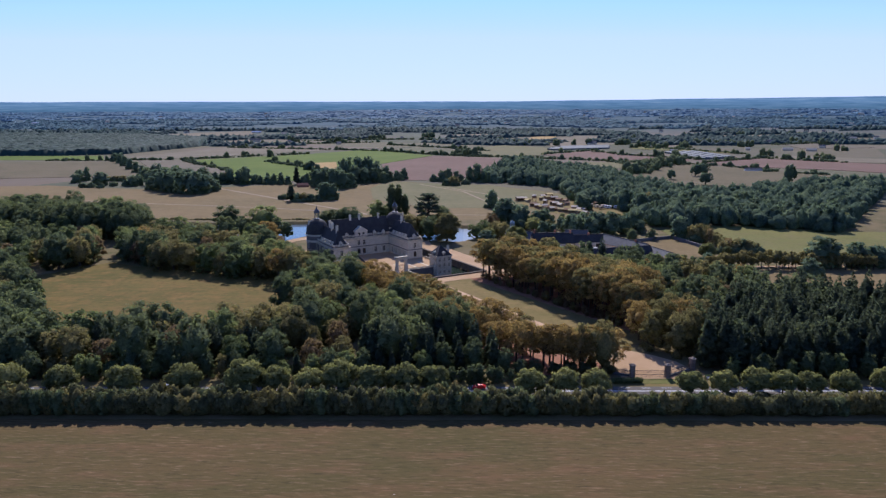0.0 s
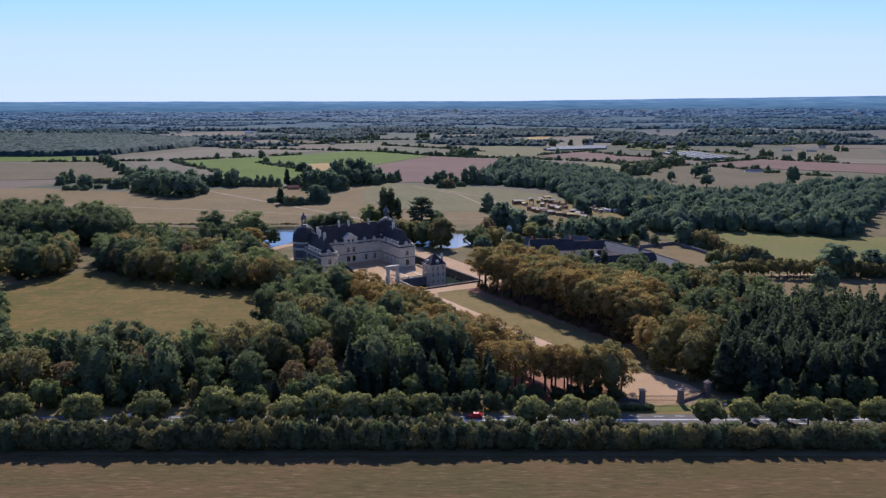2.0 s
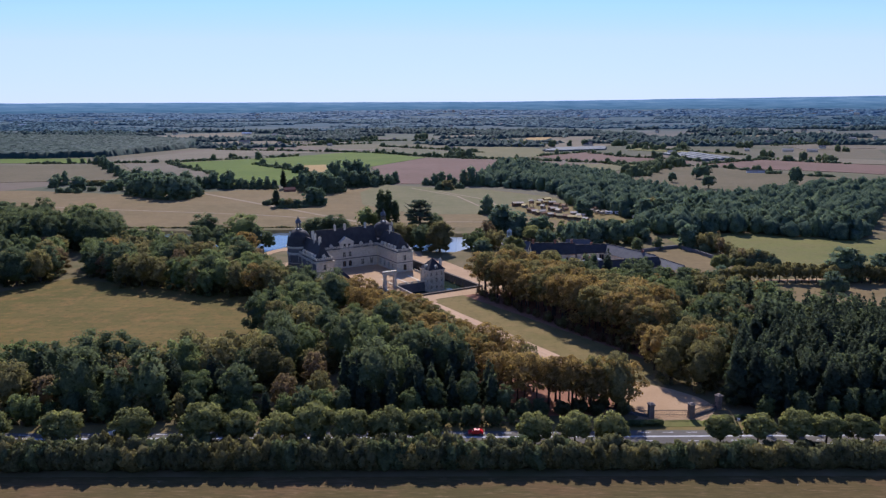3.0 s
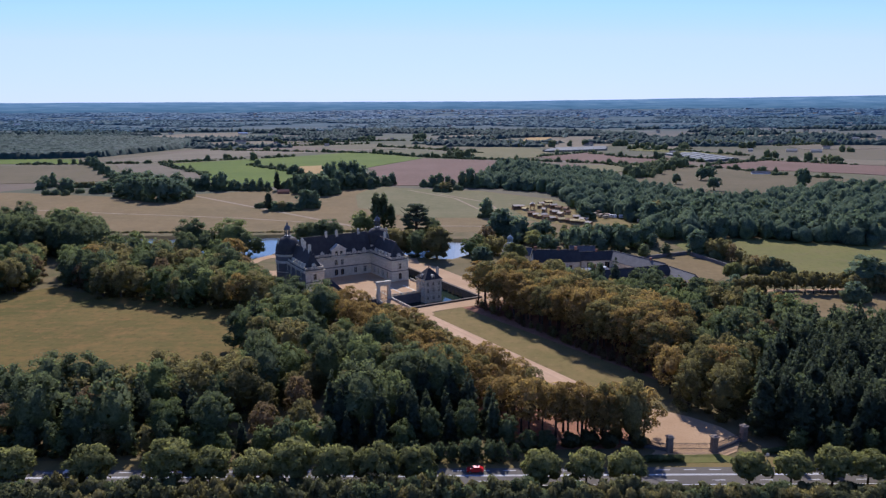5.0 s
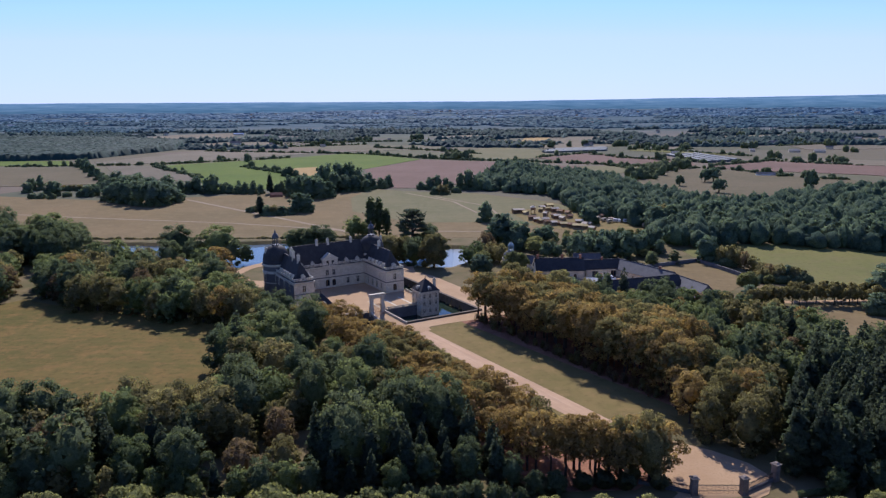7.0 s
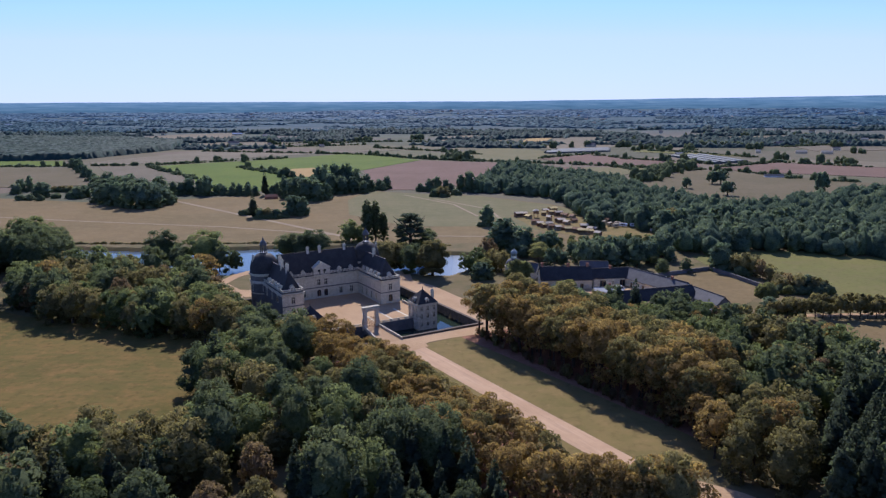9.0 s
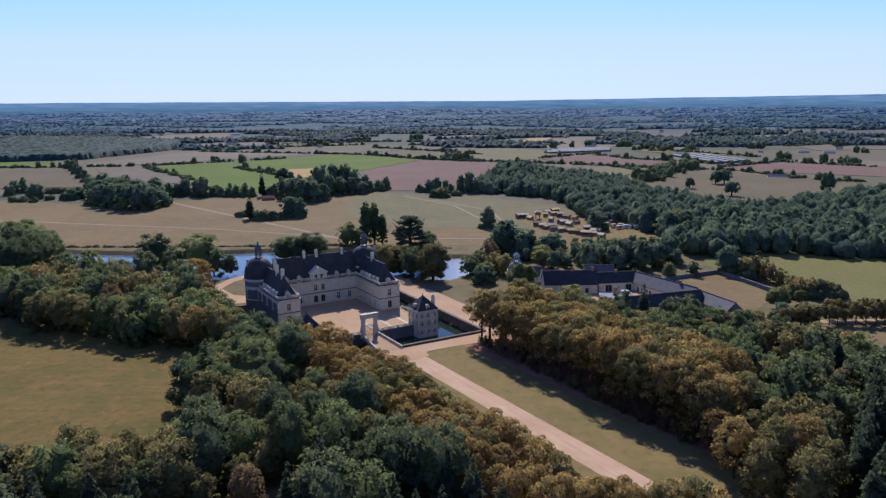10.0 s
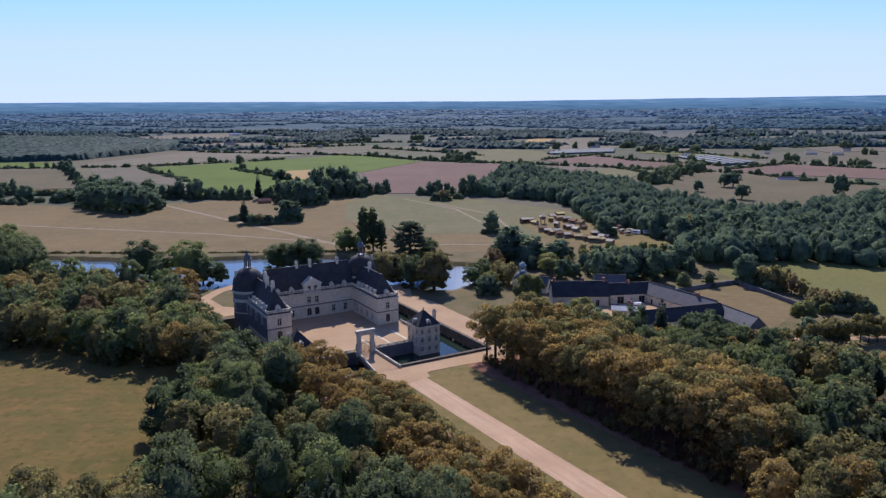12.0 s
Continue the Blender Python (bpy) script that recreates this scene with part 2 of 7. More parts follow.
def ashlar(name, c1, c2, joint):
    """Dressed stone in courses: block tones, thin dark joints, weather stains that run down."""
    m, n, l, b = principled(name, 0.9, 0.0, 0.15)
    g = n.new("ShaderNodeNewGeometry")
    rot = n.new("ShaderNodeMapping")
    rot.inputs["Rotation"].default_value = (0, 0, radians(-32))
    l.new(g.outputs["Position"], rot.inputs["Vector"])
    xyz = n.new("ShaderNodeSeparateXYZ")
    l.new(rot.outputs[0], xyz.inputs[0])
    add = n.new("ShaderNodeMath")
    l.new(xyz.outputs[0], add.inputs[0])
    l.new(xyz.outputs[1], add.inputs[1])
    uv = n.new("ShaderNodeCombineXYZ")
    l.new(add.outputs[0], uv.inputs[0])
    l.new(xyz.outputs[2], uv.inputs[1])
    t = n.new("ShaderNodeTexBrick")
    t.inputs["Scale"].default_value = 1.0
    t.inputs["Brick Width"].default_value, t.inputs["Row Height"].default_value = 1.3, 0.62
    t.inputs["Mortar Size"].default_value, t.inputs["Mortar Smooth"].default_value = 0.045, 0.4
    t.inputs["Color1"].default_value, t.inputs["Color2"].default_value, t.inputs["Mortar"].default_value = rgba(c1), rgba(c2), rgba(joint)
    l.new(uv.outputs[0], t.inputs["Vector"])
    mp = n.new("ShaderNodeMapping")
    mp.inputs["Scale"].default_value = (1.1, 1.1, 0.16)
    l.new(g.outputs["Position"], mp.inputs["Vector"])
    k = n.new("ShaderNodeMapRange")
    k.inputs[1].default_value, k.inputs[2].default_value, k.inputs[4].default_value = 0.5, 0.75, 0.6
    l.new(noise_node(n, l, 1.0, 5, mp.outputs[0]), k.inputs[0])
    l.new(mix(n, l, k.outputs[0], t.outputs["Color"], tuple(v * 0.68 for v in c1)), b.inputs["Base Color"])
    bump(n, l, b, t.outputs["Fac"], -0.5, 0.03)
    return m


M["tuffeau"] = ashlar("tuffeau", (0.60, 0.53, 0.375), (0.71, 0.64, 0.47), (0.40, 0.345, 0.245))
# gate pillars: their backlit shade is painted in as a darker brown
M["shaded_gate_stone"] = two_scale("shaded_gate_stone", (0.21, 0.165, 0.125), (0.30, 0.24, 0.185), (0.14, 0.11, 0.085), 0.6, 3.0, 0.9, 0.15, 0.02)
M["moat_stone"] = two_scale("moat_stone", (0.12, 0.095, 0.07), (0.18, 0.145, 0.11), (0.08, 0.065, 0.05), 0.6, 3.0, 0.9, 0.1, 0.02)
M["schist"] = two_scale("schist", (0.13, 0.125, 0.115), (0.20, 0.185, 0.165), (0.09, 0.088, 0.085), 0.3, 2.5, 0.9, 0.2, 0.03)
M["slate"] = two_scale("slate", (0.042, 0.038, 0.034), (0.064, 0.058, 0.052), (0.03, 0.028, 0.025), 0.3, 2.2, 0.7, 0.18, 0.02)
# lighter copy of slate; stable range and barn have their sunlit tone painted in
M["slate_pale"] = two_scale("slate_pale", (0.09, 0.088, 0.088), (0.125, 0.122, 0.12), (0.07, 0.068, 0.068), 0.3, 3.0, 0.75, 0.3, 0.02)
M["zinc"] = two_scale("zinc", (0.30, 0.31, 0.31), (0.40, 0.41, 0.41), (0.24, 0.24, 0.24), 0.3, 2.0, 0.6, 0.4, 0.01)
M["brick"] = two_scale("brick", (0.28, 0.13, 0.08), (0.36, 0.18, 0.11), (0.22, 0.1, 0.07), 0.5, 4, 0.9, 0.15, 0.02)
M["lead"] = two_scale("lead", (0.065, 0.068, 0.069), (0.101, 0.101, 0.099), (0.050, 0.052, 0.053), 0.5, 3, 0.45, 0.5)
M["copper"] = two_scale("copper", (0.27, 0.33, 0.31), (0.36, 0.41, 0.38), (0.2, 0.24, 0.22), 0.6, 3, 0.7, 0.3)
M["iron"] = two_scale("iron", (0.03, 0.03, 0.032), (0.05, 0.05, 0.05), (0.07, 0.05, 0.04), 1, 6, 0.6, 0.4)
M["rust_iron"] = two_scale("rust_iron", (0.16, 0.06, 0.03), (0.22, 0.09, 0.045), (0.1, 0.05, 0.03), 1, 6, 0.8, 0.3)
M["wood"] = two_scale("wood", (0.22, 0.12, 0.06), (0.33, 0.20, 0.11), (0.14, 0.08, 0.042), 0.6, 5, 0.85, 0.2)
M["canvas"] = two_scale("canvas", (0.52, 0.42, 0.28), (0.66, 0.56, 0.41), (0.38, 0.27, 0.16), 0.4, 3, 0.8, 0.2)
M["pale_wood"] = two_scale("pale_wood", (0.36, 0.25, 0.14), (0.48, 0.36, 0.22), (0.24, 0.16, 0.09), 0.6, 4, 0.85, 0.15)
M["straw_cloth"] = two_scale("straw_cloth", (0.55, 0.42, 0.16), (0.66, 0.52, 0.24), (0.42, 0.3, 0.12), 0.5, 3, 0.85, 0.15)
M["white_paint"] = two_scale("white_paint", (0.74, 0.74, 0.73), (0.8, 0.8, 0.79), (0.68, 0.68, 0.66), 0.5, 3, 0.35, 0.5)
M["red_paint"] = two_scale("red_paint", (0.6, 0.015, 0.02), (0.68, 0.02, 0.025), (0.55, 0.012, 0.016), 0.6, 3, 0.3, 0.5)
M["grey_paint"] = two_scale("grey_paint", (0.2, 0.21, 0.22), (0.26, 0.27, 0.28), (0.18, 0.19, 0.2), 0.6, 3, 0.35, 0.5)
M["rubber"] = two_scale("rubber", (0.02, 0.02, 0.02), (0.03, 0.03, 0.03), (0.04, 0.04, 0.04), 2, 9, 0.8, 0.2)
M["leaf_litter"] = two_scale("leaf_litter", (0.27, 0.125, 0.07), (0.37, 0.185, 0.11), (0.17, 0.085, 0.048), 0.25, 1.4, 0.95, 0.1, 0.05)
M["glass_house"] = two_scale("glass_house", (0.084, 0.097, 0.095), (0.133, 0.148, 0.140), (0.059, 0.068, 0.066), 0.05, 0.3, 0.7, 0.25)

m_, n_, l_, b_ = principled("pane", 0.12, 0.0, 0.5)
b_.inputs["Base Color"].default_value = (0.02, 0.024, 0.03, 1)
M["pane"] = m_
m_, n_, l_, b_ = principled("water", 0.12, 0.0, 0.5)
b_.inputs["Base Color"].default_value = (0.11, 0.15, 0.18, 1)
b_.inputs["IOR"].default_value = 1.33
g_ = n_.new("ShaderNodeSeparateXYZ")
p_ = n_.new("ShaderNodeNewGeometry")
l_.new(p_.outputs["Position"], g_.inputs[0])
k_ = n_.new("ShaderNodeMapRange")                     # wind ruffles the open eastern arm
k_.inputs[1].default_value, k_.inputs[2].default_value, k_.inputs[3].default_value, k_.inputs[4].default_value = -28, -4, 0.08, 0.3
l_.new(g_.outputs[0], k_.inputs[0])
l_.new(k_.outputs[0], b_.inputs["Roughness"])
bump(n_, l_, b_, noise_node(n_, l_, 0.9, 4), 0.4, 0.1)
M["water"] = m_
m_, n_, l_, b_ = principled("moat_water", 0.05, 0.0, 0.5)
b_.inputs["Base Color"].default_value = (0.022, 0.036, 0.024, 1)
b_.inputs["IOR"].default_value = 1.33
bump(n_, l_, b_, noise_node(n_, l_, 0.9, 3), 0.12, 0.03)
M["moat_water"] = m_
M["track_dust"] = two_scale("track_dust", (0.27, 0.205, 0.125), (0.33, 0.255, 0.16), (0.21, 0.155, 0.088), 0.1, 0.8, 0.95, 0.1)


def patchwork():
    """Open country: plots of many tones in the distance, dry turf nearer by."""
    m, n, l, b = principled("countryside", 0.95, 0.0, 0.1)
    g = n.new("ShaderNodeNewGeometry")
    mp = n.new("ShaderNodeMapping")
    mp.inputs["Rotation"].default_value = (0, 0, radians(14))
    mp.inputs["Scale"].default_value = (1 / 260, 1 / 190, 0)
    l.new(g.outputs["Position"], mp.inputs["Vector"])
    v = n.new("ShaderNodeTexVoronoi")
    v.inputs["Scale"].default_value = 1.0
    l.new(mp.outputs[0], v.inputs["Vector"])
    sep = n.new("ShaderNodeSeparateColor")
    l.new(v.outputs["Color"], sep.inputs[0])
    plots = ramp(n, l, sep.outputs[0], [(0.0, (0.07, 0.085, 0.045)), (0.22, (0.15, 0.125, 0.085)), (0.38, (0.08, 0.095, 0.055)), (0.52, (0.17, 0.14, 0.095)),
                                        (0.66, (0.16, 0.115, 0.085)), (0.8, (0.10, 0.12, 0.05)), (1.0, (0.15, 0.13, 0.075))])
    f2 = noise_node(n, l, 0.02, 5, g.outputs["Position"])
    plots = mix(n, l, 0.25, plots, ramp(n, l, f2, [(0.3, (0.12, 0.11, 0.05)), (0.7, (0.25, 0.19, 0.11))]))
    f1 = noise_node(n, l, 0.06, 5, g.outputs["Position"])
    turf = ramp(n, l, f1, [(0.3, (0.10, 0.095, 0.035)), (0.55, (0.17, 0.13, 0.06)), (0.75, (0.21, 0.155, 0.08))])
    xyz = n.new("ShaderNodeSeparateXYZ")
    l.new(g.outputs["Position"], xyz.inputs[0])
    k = n.new("ShaderNodeMapRange")
    k.inputs[1].default_value, k.inputs[2].default_value = 640, 700
    l.new(xyz.outputs[1], k.inputs[0])
    land = mix(n, l, k.outputs[0], turf, plots)
    k2 = n.new("ShaderNodeMapRange")                  # wooded country past the last farms, blue haze painted in with distance
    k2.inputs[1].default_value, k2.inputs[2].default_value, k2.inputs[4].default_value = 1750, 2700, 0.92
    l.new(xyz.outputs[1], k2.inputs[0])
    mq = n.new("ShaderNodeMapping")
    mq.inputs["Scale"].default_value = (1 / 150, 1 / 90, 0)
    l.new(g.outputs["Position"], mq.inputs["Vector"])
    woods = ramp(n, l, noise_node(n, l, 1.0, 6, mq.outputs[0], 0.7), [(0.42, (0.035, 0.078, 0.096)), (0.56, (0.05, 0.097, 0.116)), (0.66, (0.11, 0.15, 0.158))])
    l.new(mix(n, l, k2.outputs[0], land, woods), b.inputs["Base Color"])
    bump(n, l, b, noise_node(n, l, 0.8, 4, g.outputs["Position"]), 0.5, 0.2)
    return m


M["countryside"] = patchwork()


def haze_hill_mat():
    """Hills on the skyline: the blue haze before them is painted in and glows as emission."""
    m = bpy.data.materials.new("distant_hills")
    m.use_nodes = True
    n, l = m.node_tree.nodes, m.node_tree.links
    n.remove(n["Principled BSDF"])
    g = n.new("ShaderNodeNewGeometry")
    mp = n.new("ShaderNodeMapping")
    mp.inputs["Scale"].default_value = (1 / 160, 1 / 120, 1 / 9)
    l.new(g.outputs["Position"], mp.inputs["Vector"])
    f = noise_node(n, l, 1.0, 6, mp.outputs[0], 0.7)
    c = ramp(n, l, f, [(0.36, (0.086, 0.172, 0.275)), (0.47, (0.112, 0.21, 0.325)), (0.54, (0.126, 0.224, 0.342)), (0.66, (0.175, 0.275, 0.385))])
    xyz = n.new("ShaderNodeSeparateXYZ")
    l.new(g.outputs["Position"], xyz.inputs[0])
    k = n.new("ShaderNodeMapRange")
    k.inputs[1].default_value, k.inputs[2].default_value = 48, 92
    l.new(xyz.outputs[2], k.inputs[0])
    c = mix(n, l, k.outputs[0], mix(n, l, 1.0, c, (0.62, 0.68, 0.68), "MULTIPLY"), c)   # darker foot, so the painted haze thickens upward
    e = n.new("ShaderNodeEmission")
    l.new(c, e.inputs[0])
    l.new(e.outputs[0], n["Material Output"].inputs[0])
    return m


M["distant_hills"] = haze_hill_mat()

# ---------------------------------------------------------------- mesh helpers


def mesh_object(name, verts, faces, material, parent=None, label="", smooth=False):
    me = bpy.data.meshes.new(name)
    me.from_pydata([tuple(v) for v in verts], [], [tuple(f) for f in faces])
    me.materials.append(material)
    if smooth:
        me.shade_smooth()
    ob = new(name, me)
    if parent:
        ob.parent = parent
    if label:
        ob["label"] = label
    return ob


def part(name, bm, material, parent=None, label="", smooth=False):
    """Links a bmesh as one mesh object under a thing or a part."""
    me = bpy.data.meshes.new(name)
    bm.to_mesh(me)
    bm.free()
    me.materials.append(material)
    if smooth:
        me.shade_smooth()
    ob = new(name, me)
    if parent:
        ob.parent = parent
    if label:
        ob["label"] = label
    return ob


def box(bm, x0, x1, y0, y1, z0, z1, top=1.0):
    """A block; top scales its upper face about the middle."""
    cx, cy = (x0 + x1) / 2, (y0 + y1) / 2
    lo = [(x0, y0), (x1, y0), (x1, y1), (x0, y1)]
    v = [bm.verts.new((x, y, z0)) for x, y in lo] + [bm.verts.new((cx + (x - cx) * top, cy + (y - cy) * top, z1)) for x, y in lo]
    for f in ((3, 2, 1, 0), (4, 5, 6, 7), (0, 1, 5, 4), (1, 2, 6, 5), (2, 3, 7, 6), (3, 0, 4, 7)):
        bm.faces.new([v[i] for i in f])
    return bm


def lathe(bm, cx, cy, profile, n=24, a0=0.0):
    """A turned body from (radius, height) pairs, bottom to top."""
    rings = []
    for r, z in profile:
        rings.append([bm.verts.new((cx + r * math.cos(a0 + 2 * math.pi * k / n), cy + r * math.sin(a0 + 2 * math.pi * k / n), z)) for k in range(n)])
    for p, q in zip(rings, rings[1:]):
        for k in range(n):
            bm.faces.new((p[k], p[(k + 1) % n], q[(k + 1) % n], q[k]))
    bm.faces.new(rings[-1])
    bm.faces.new(list(reversed(rings[0])))
    return bm


def empty(name, m, label, category, group="", kind=""):
    ob = new(name)
    ob.empty_display_size = 0.1
    ob.matrix_basis = m
    return tagged(ob, label, category, group, kind)


def inside(px, py, poly):
    """Which of the points lie in the polygon (numpy arrays)."""
    px, py = np.asarray(px, float), np.asarray(py, float)
    r = np.zeros(px.shape, bool)
    for (x0, y0), (x1, y1) in zip(poly, poly[1:] + poly[:1]):
        c = (y0 > py) != (y1 > py)
        r ^= c & (px < (x1 - x0) * (py - y0) / ((y1 - y0) if y1 != y0 else 1e-9) + x0)
    return r


# ---------------------------------------------------------------- lie of the land
CO, CT, CG = (-52.4, 409.6), radians(32.0), 1.5     # castle court: middle of the front line, turn, level


def court(a, b, z=0.0):
    """From the castle's own axes (a across, b deep) to the world."""
    return (CO[0] + a * math.cos(CT) - b * math.sin(CT), CO[1] + a * math.sin(CT) + b * math.cos(CT), z)


POND = [(-330, 560), (-252, 563), (-197, 556), (-154, 559), (-112, 567), (-77, 565), (-40, 553), (13, 541), (14, 515), (-8, 482), (-28, 488), (-60, 503),
        (-95, 510), (-116, 500), (-124, 484), (-134, 484), (-150, 494), (-189, 514), (-233, 530), (-330, 530)]
MOAT = [court(a, b)[:2] for a, b in ((-40, -44.3), (41.5, -44.3), (41.5, 42), (-40, 42))]


def far_rise(x, y):
    x, y = np.asarray(x, float), np.asarray(y, float)
    s = np.clip((y - 1700) / 3000, 0, 1)
    roll = 3.0 * np.sin(x / 310 + y / 500) * s + 4 * np.sin(x / 760 + 1.3) * s
    return 46 * s ** 1.2 + roll


def axis(*spans):
    out = []
    for a, b, step in spans:
        out += list(np.arange(a, b, step))
    return np.array(out + [spans[-1][1]], float)


gx = axis((-4400, -700, 150), (-700, -340, 40), (-340, 30, 2.0), (30, 400, 30), (400, 4400, 150))
gy = axis((-400, 330, 40), (330, 580, 2.0), (580, 1700, 40), (1700, 4740, 80))
GX, GY = np.meshgrid(gx, gy)
GZ = far_rise(GX, GY)
GZ[inside(GX, GY, POND)] = -3.6
GZ[inside(GX, GY, MOAT)] = -5.5
nx, ny = len(gx), len(gy)
idx = np.arange(nx * ny).reshape(ny, nx)
quads = np.stack([idx[:-1, :-1], idx[:-1, 1:], idx[1:, 1:], idx[1:, :-1]], -1).reshape(-1, 4)
me = bpy.data.meshes.new("ground")
me.from_pydata(np.stack([GX, GY, GZ], -1).reshape(-1, 3).tolist(), [], quads.tolist())
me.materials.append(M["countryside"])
me.shade_smooth()
tagged(new("ground", me), "dry grass and farmland rolling to the far hills", "ground", kind="structure")


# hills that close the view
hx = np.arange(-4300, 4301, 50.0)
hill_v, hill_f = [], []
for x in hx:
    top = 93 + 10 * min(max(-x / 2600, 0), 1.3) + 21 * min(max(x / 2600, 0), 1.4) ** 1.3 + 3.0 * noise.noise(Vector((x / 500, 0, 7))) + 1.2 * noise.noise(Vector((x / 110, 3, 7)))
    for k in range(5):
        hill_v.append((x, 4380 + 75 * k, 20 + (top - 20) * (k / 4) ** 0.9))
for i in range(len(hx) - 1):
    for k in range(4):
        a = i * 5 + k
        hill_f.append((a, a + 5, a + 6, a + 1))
tagged(mesh_object("backdrop", hill_v, hill_f, M["distant_hills"], smooth=True), "hills along the skyline, glowing with painted blue haze", "hills", kind="structure")


def slab(name, poly, z, material, label, category, thick=0.3, kind="structure", parent=None, follow=False):
    """A flat piece of ground with its own edge, lying on the land; follow lets it climb the far rise."""
    bm = bmesh.new()
    lie = [float(far_rise(x, y)) if follow else 0.0 for x, y in poly]
    top = [bm.verts.new((x, y, z + h)) for (x, y), h in zip(poly, lie)]
    low = [bm.verts.new((x, y, z + h - thick)) for (x, y), h in zip(poly, lie)]
    f = bm.faces.new(top)
    f.normal_update()
    if f.normal.z < 0:
        f.normal_flip()
    for k in range(len(poly)):
        j = (k + 1) % len(poly)
        bm.faces.new((low[k], low[j], top[j], top[k]))
    bmesh.ops.triangulate(bm, faces=[f])
    ob = part(name, bm, material, parent)
    return tagged(ob, label, category, kind=kind)


slab("water", [(-345, 570), (-200, 572), (20, 572), (24, 500), (-6, 470), (-60, 470), (-140, 472), (-345, 510)], -2.0, M["water"], "still blue pond behind the castle", "water", 0.02)
slab("water", [court(a, b)[:2] for a, b in ((-40.5, -44.8), (42, -44.8), (42, 42.5), (-40.5, 42.5))], -3.0, M["moat_water"], "still dark water of the castle moat", "water", 0.02)


def road_y(x):
    return 225.0 + 0.029 * (x - 38)


# fields
slab("near_field", [(-600, -390), (600, -390), (600, 216), (-600, 188)], 0.05, M["near_field"], "mown brown-green hay field before the hedge", "field")
slab("lawn", [(-238, 372), (-209, 414), (-190, 404), (-140, 392), (-70, 380), (-75, 330), (-60, 270), (-130, 235), (-260, 240), (-330, 330)], 0.05, M["lawn"], "dry yellow-green park lawn ringed by trees", "lawn")
slab("meadow", [(-800, 575), (-800, 760), (-480, 820), (-330, 775), (-280, 800), (-190, 838), (-100, 868), (-40, 836), (14, 822), (76, 758), (140, 650), (140, 590), (20, 575), (-345, 574)], 0.05,
     M["meadow"], "sun-dried brown meadow beyond the pond", "field")
slab("meadow", [(-95, 700), (-110, 790), (-100, 866), (-40, 834), (14, 820), (74, 756), (138, 648), (100, 600), (20, 640), (-40, 640)], 0.075, M["olive_meadow"], "olive-brown mown part of the meadow", "field")
OPEN_FIELDS = []


def plot(name, poly, material, label):
    """A field of the far country, kept free of woods."""
    OPEN_FIELDS.append(poly)
    return slab(name, poly, 0.3 + 0.012 * len(OPEN_FIELDS), M[material], label, "field", follow=True)


plot("tan_field", [(-595, 1260), (-512, 1528), (-335, 1484), (-49, 1559), (-230, 1477), (-455, 1263), (-546, 1197)], "tan_field", "pale tan stubble field")
plot("brown_field", [(-543, 1188), (-465, 1184), (-328, 1001), (-312, 946), (-442, 1012)], "fallow", "dull reddish-brown fallow field")
plot("green_field", [(-465, 1184), (-311, 1310), (-205, 1445), (-71, 1285), (-139, 1108), (-183, 1029), (-190, 866), (-280, 868), (-330, 995)], "green_field", "bright green crop field")
plot("brown_field", [(-808, 1147), (-568, 1162), (-459, 999), (-428, 928), (-609, 892)], "brown_field", "brown stubble field")
plot("green_field", [(-919, 1288), (-654, 1296), (-599, 1191), (-852, 1203)], "green_field", "bright green crop field")
plot("pink_field", [(-137, 1100), (-70, 1274), (36, 1226), (132, 1137), (175, 1127), (120, 1045), (46, 958), (-49, 872), (-95, 873)], "pink_field", "bare reddish ploughed field")
plot("tan_field", [(-637, 1754), (-532, 1861), (-328, 1767), (-519, 1596)], "tan_field", "pale tan stubble field")
plot("tan_field", [(-902, 1935), (-811, 2165), (-653, 2261), (-601, 1996), (-795, 1883)], "tan_field", "pale tan stubble field")
plot("straw_field", [(-229, 1017), (-241, 1129), (-212, 1145), (-185, 1015)], "straw_field", "small golden straw plot")
plot("orange_field", [(120, 1731), (146, 1912), (220, 1973), (181, 1804), (152, 1691)], "straw_field", "small orange stubble plot far off")
plot("tan_field", [(215, 1928), (406, 1979), (331, 1674), (274, 1567), (145, 1543)], "tan_field", "pale tan stubble field")
plot("olive_field", [(-40, 1406), (60, 1585), (139, 1511), (154, 1306), (37, 1246)], "olive_meadow", "olive stubble field beyond the hedges")
plot("pink_field", [(118, 1296), (223, 1402), (336, 1190), (323, 1128), (214, 1169), (144, 1230)], "pink_field", "bare reddish ploughed field")
plot("olive_field", [(169, 1136), (254, 1115), (187, 1008), (121, 1052)], "olive_meadow", "olive stubble field beyond the hedges")
plot("pink_field", [(343, 1119), (448, 1194), (608, 1068), (527, 941), (476, 991), (352, 1064)], "pink_field", "bare reddish ploughed field")
plot("tan_field", [(459, 1203), (520, 1251), (669, 1164), (622, 1090), (545, 1118)], "tan_field", "pale tan stubble field")
plot("tan_field", [(366, 1769), (456, 1587), (395, 1446), (346, 1653)], "tan_field", "pale tan stubble field")
plot("green_field", [(301, 1453), (461, 1310), (435, 1361), (325, 1513)], "pasture", "green pasture strip between hedges")
plot("tan_field", [(-59, 2022), (127, 2133), (47, 1942), (-53, 1823)], "tan_field", "pale tan stubble field")
plot("tan_field", [(519, 1922), (816, 1983), (784, 1853), (508, 1837)], "tan_field", "pale tan stubble field")
plot("fallow_field", [(636, 1572), (844, 1667), (764, 1463), (619, 1444)], "fallow", "dull reddish-brown fallow field")
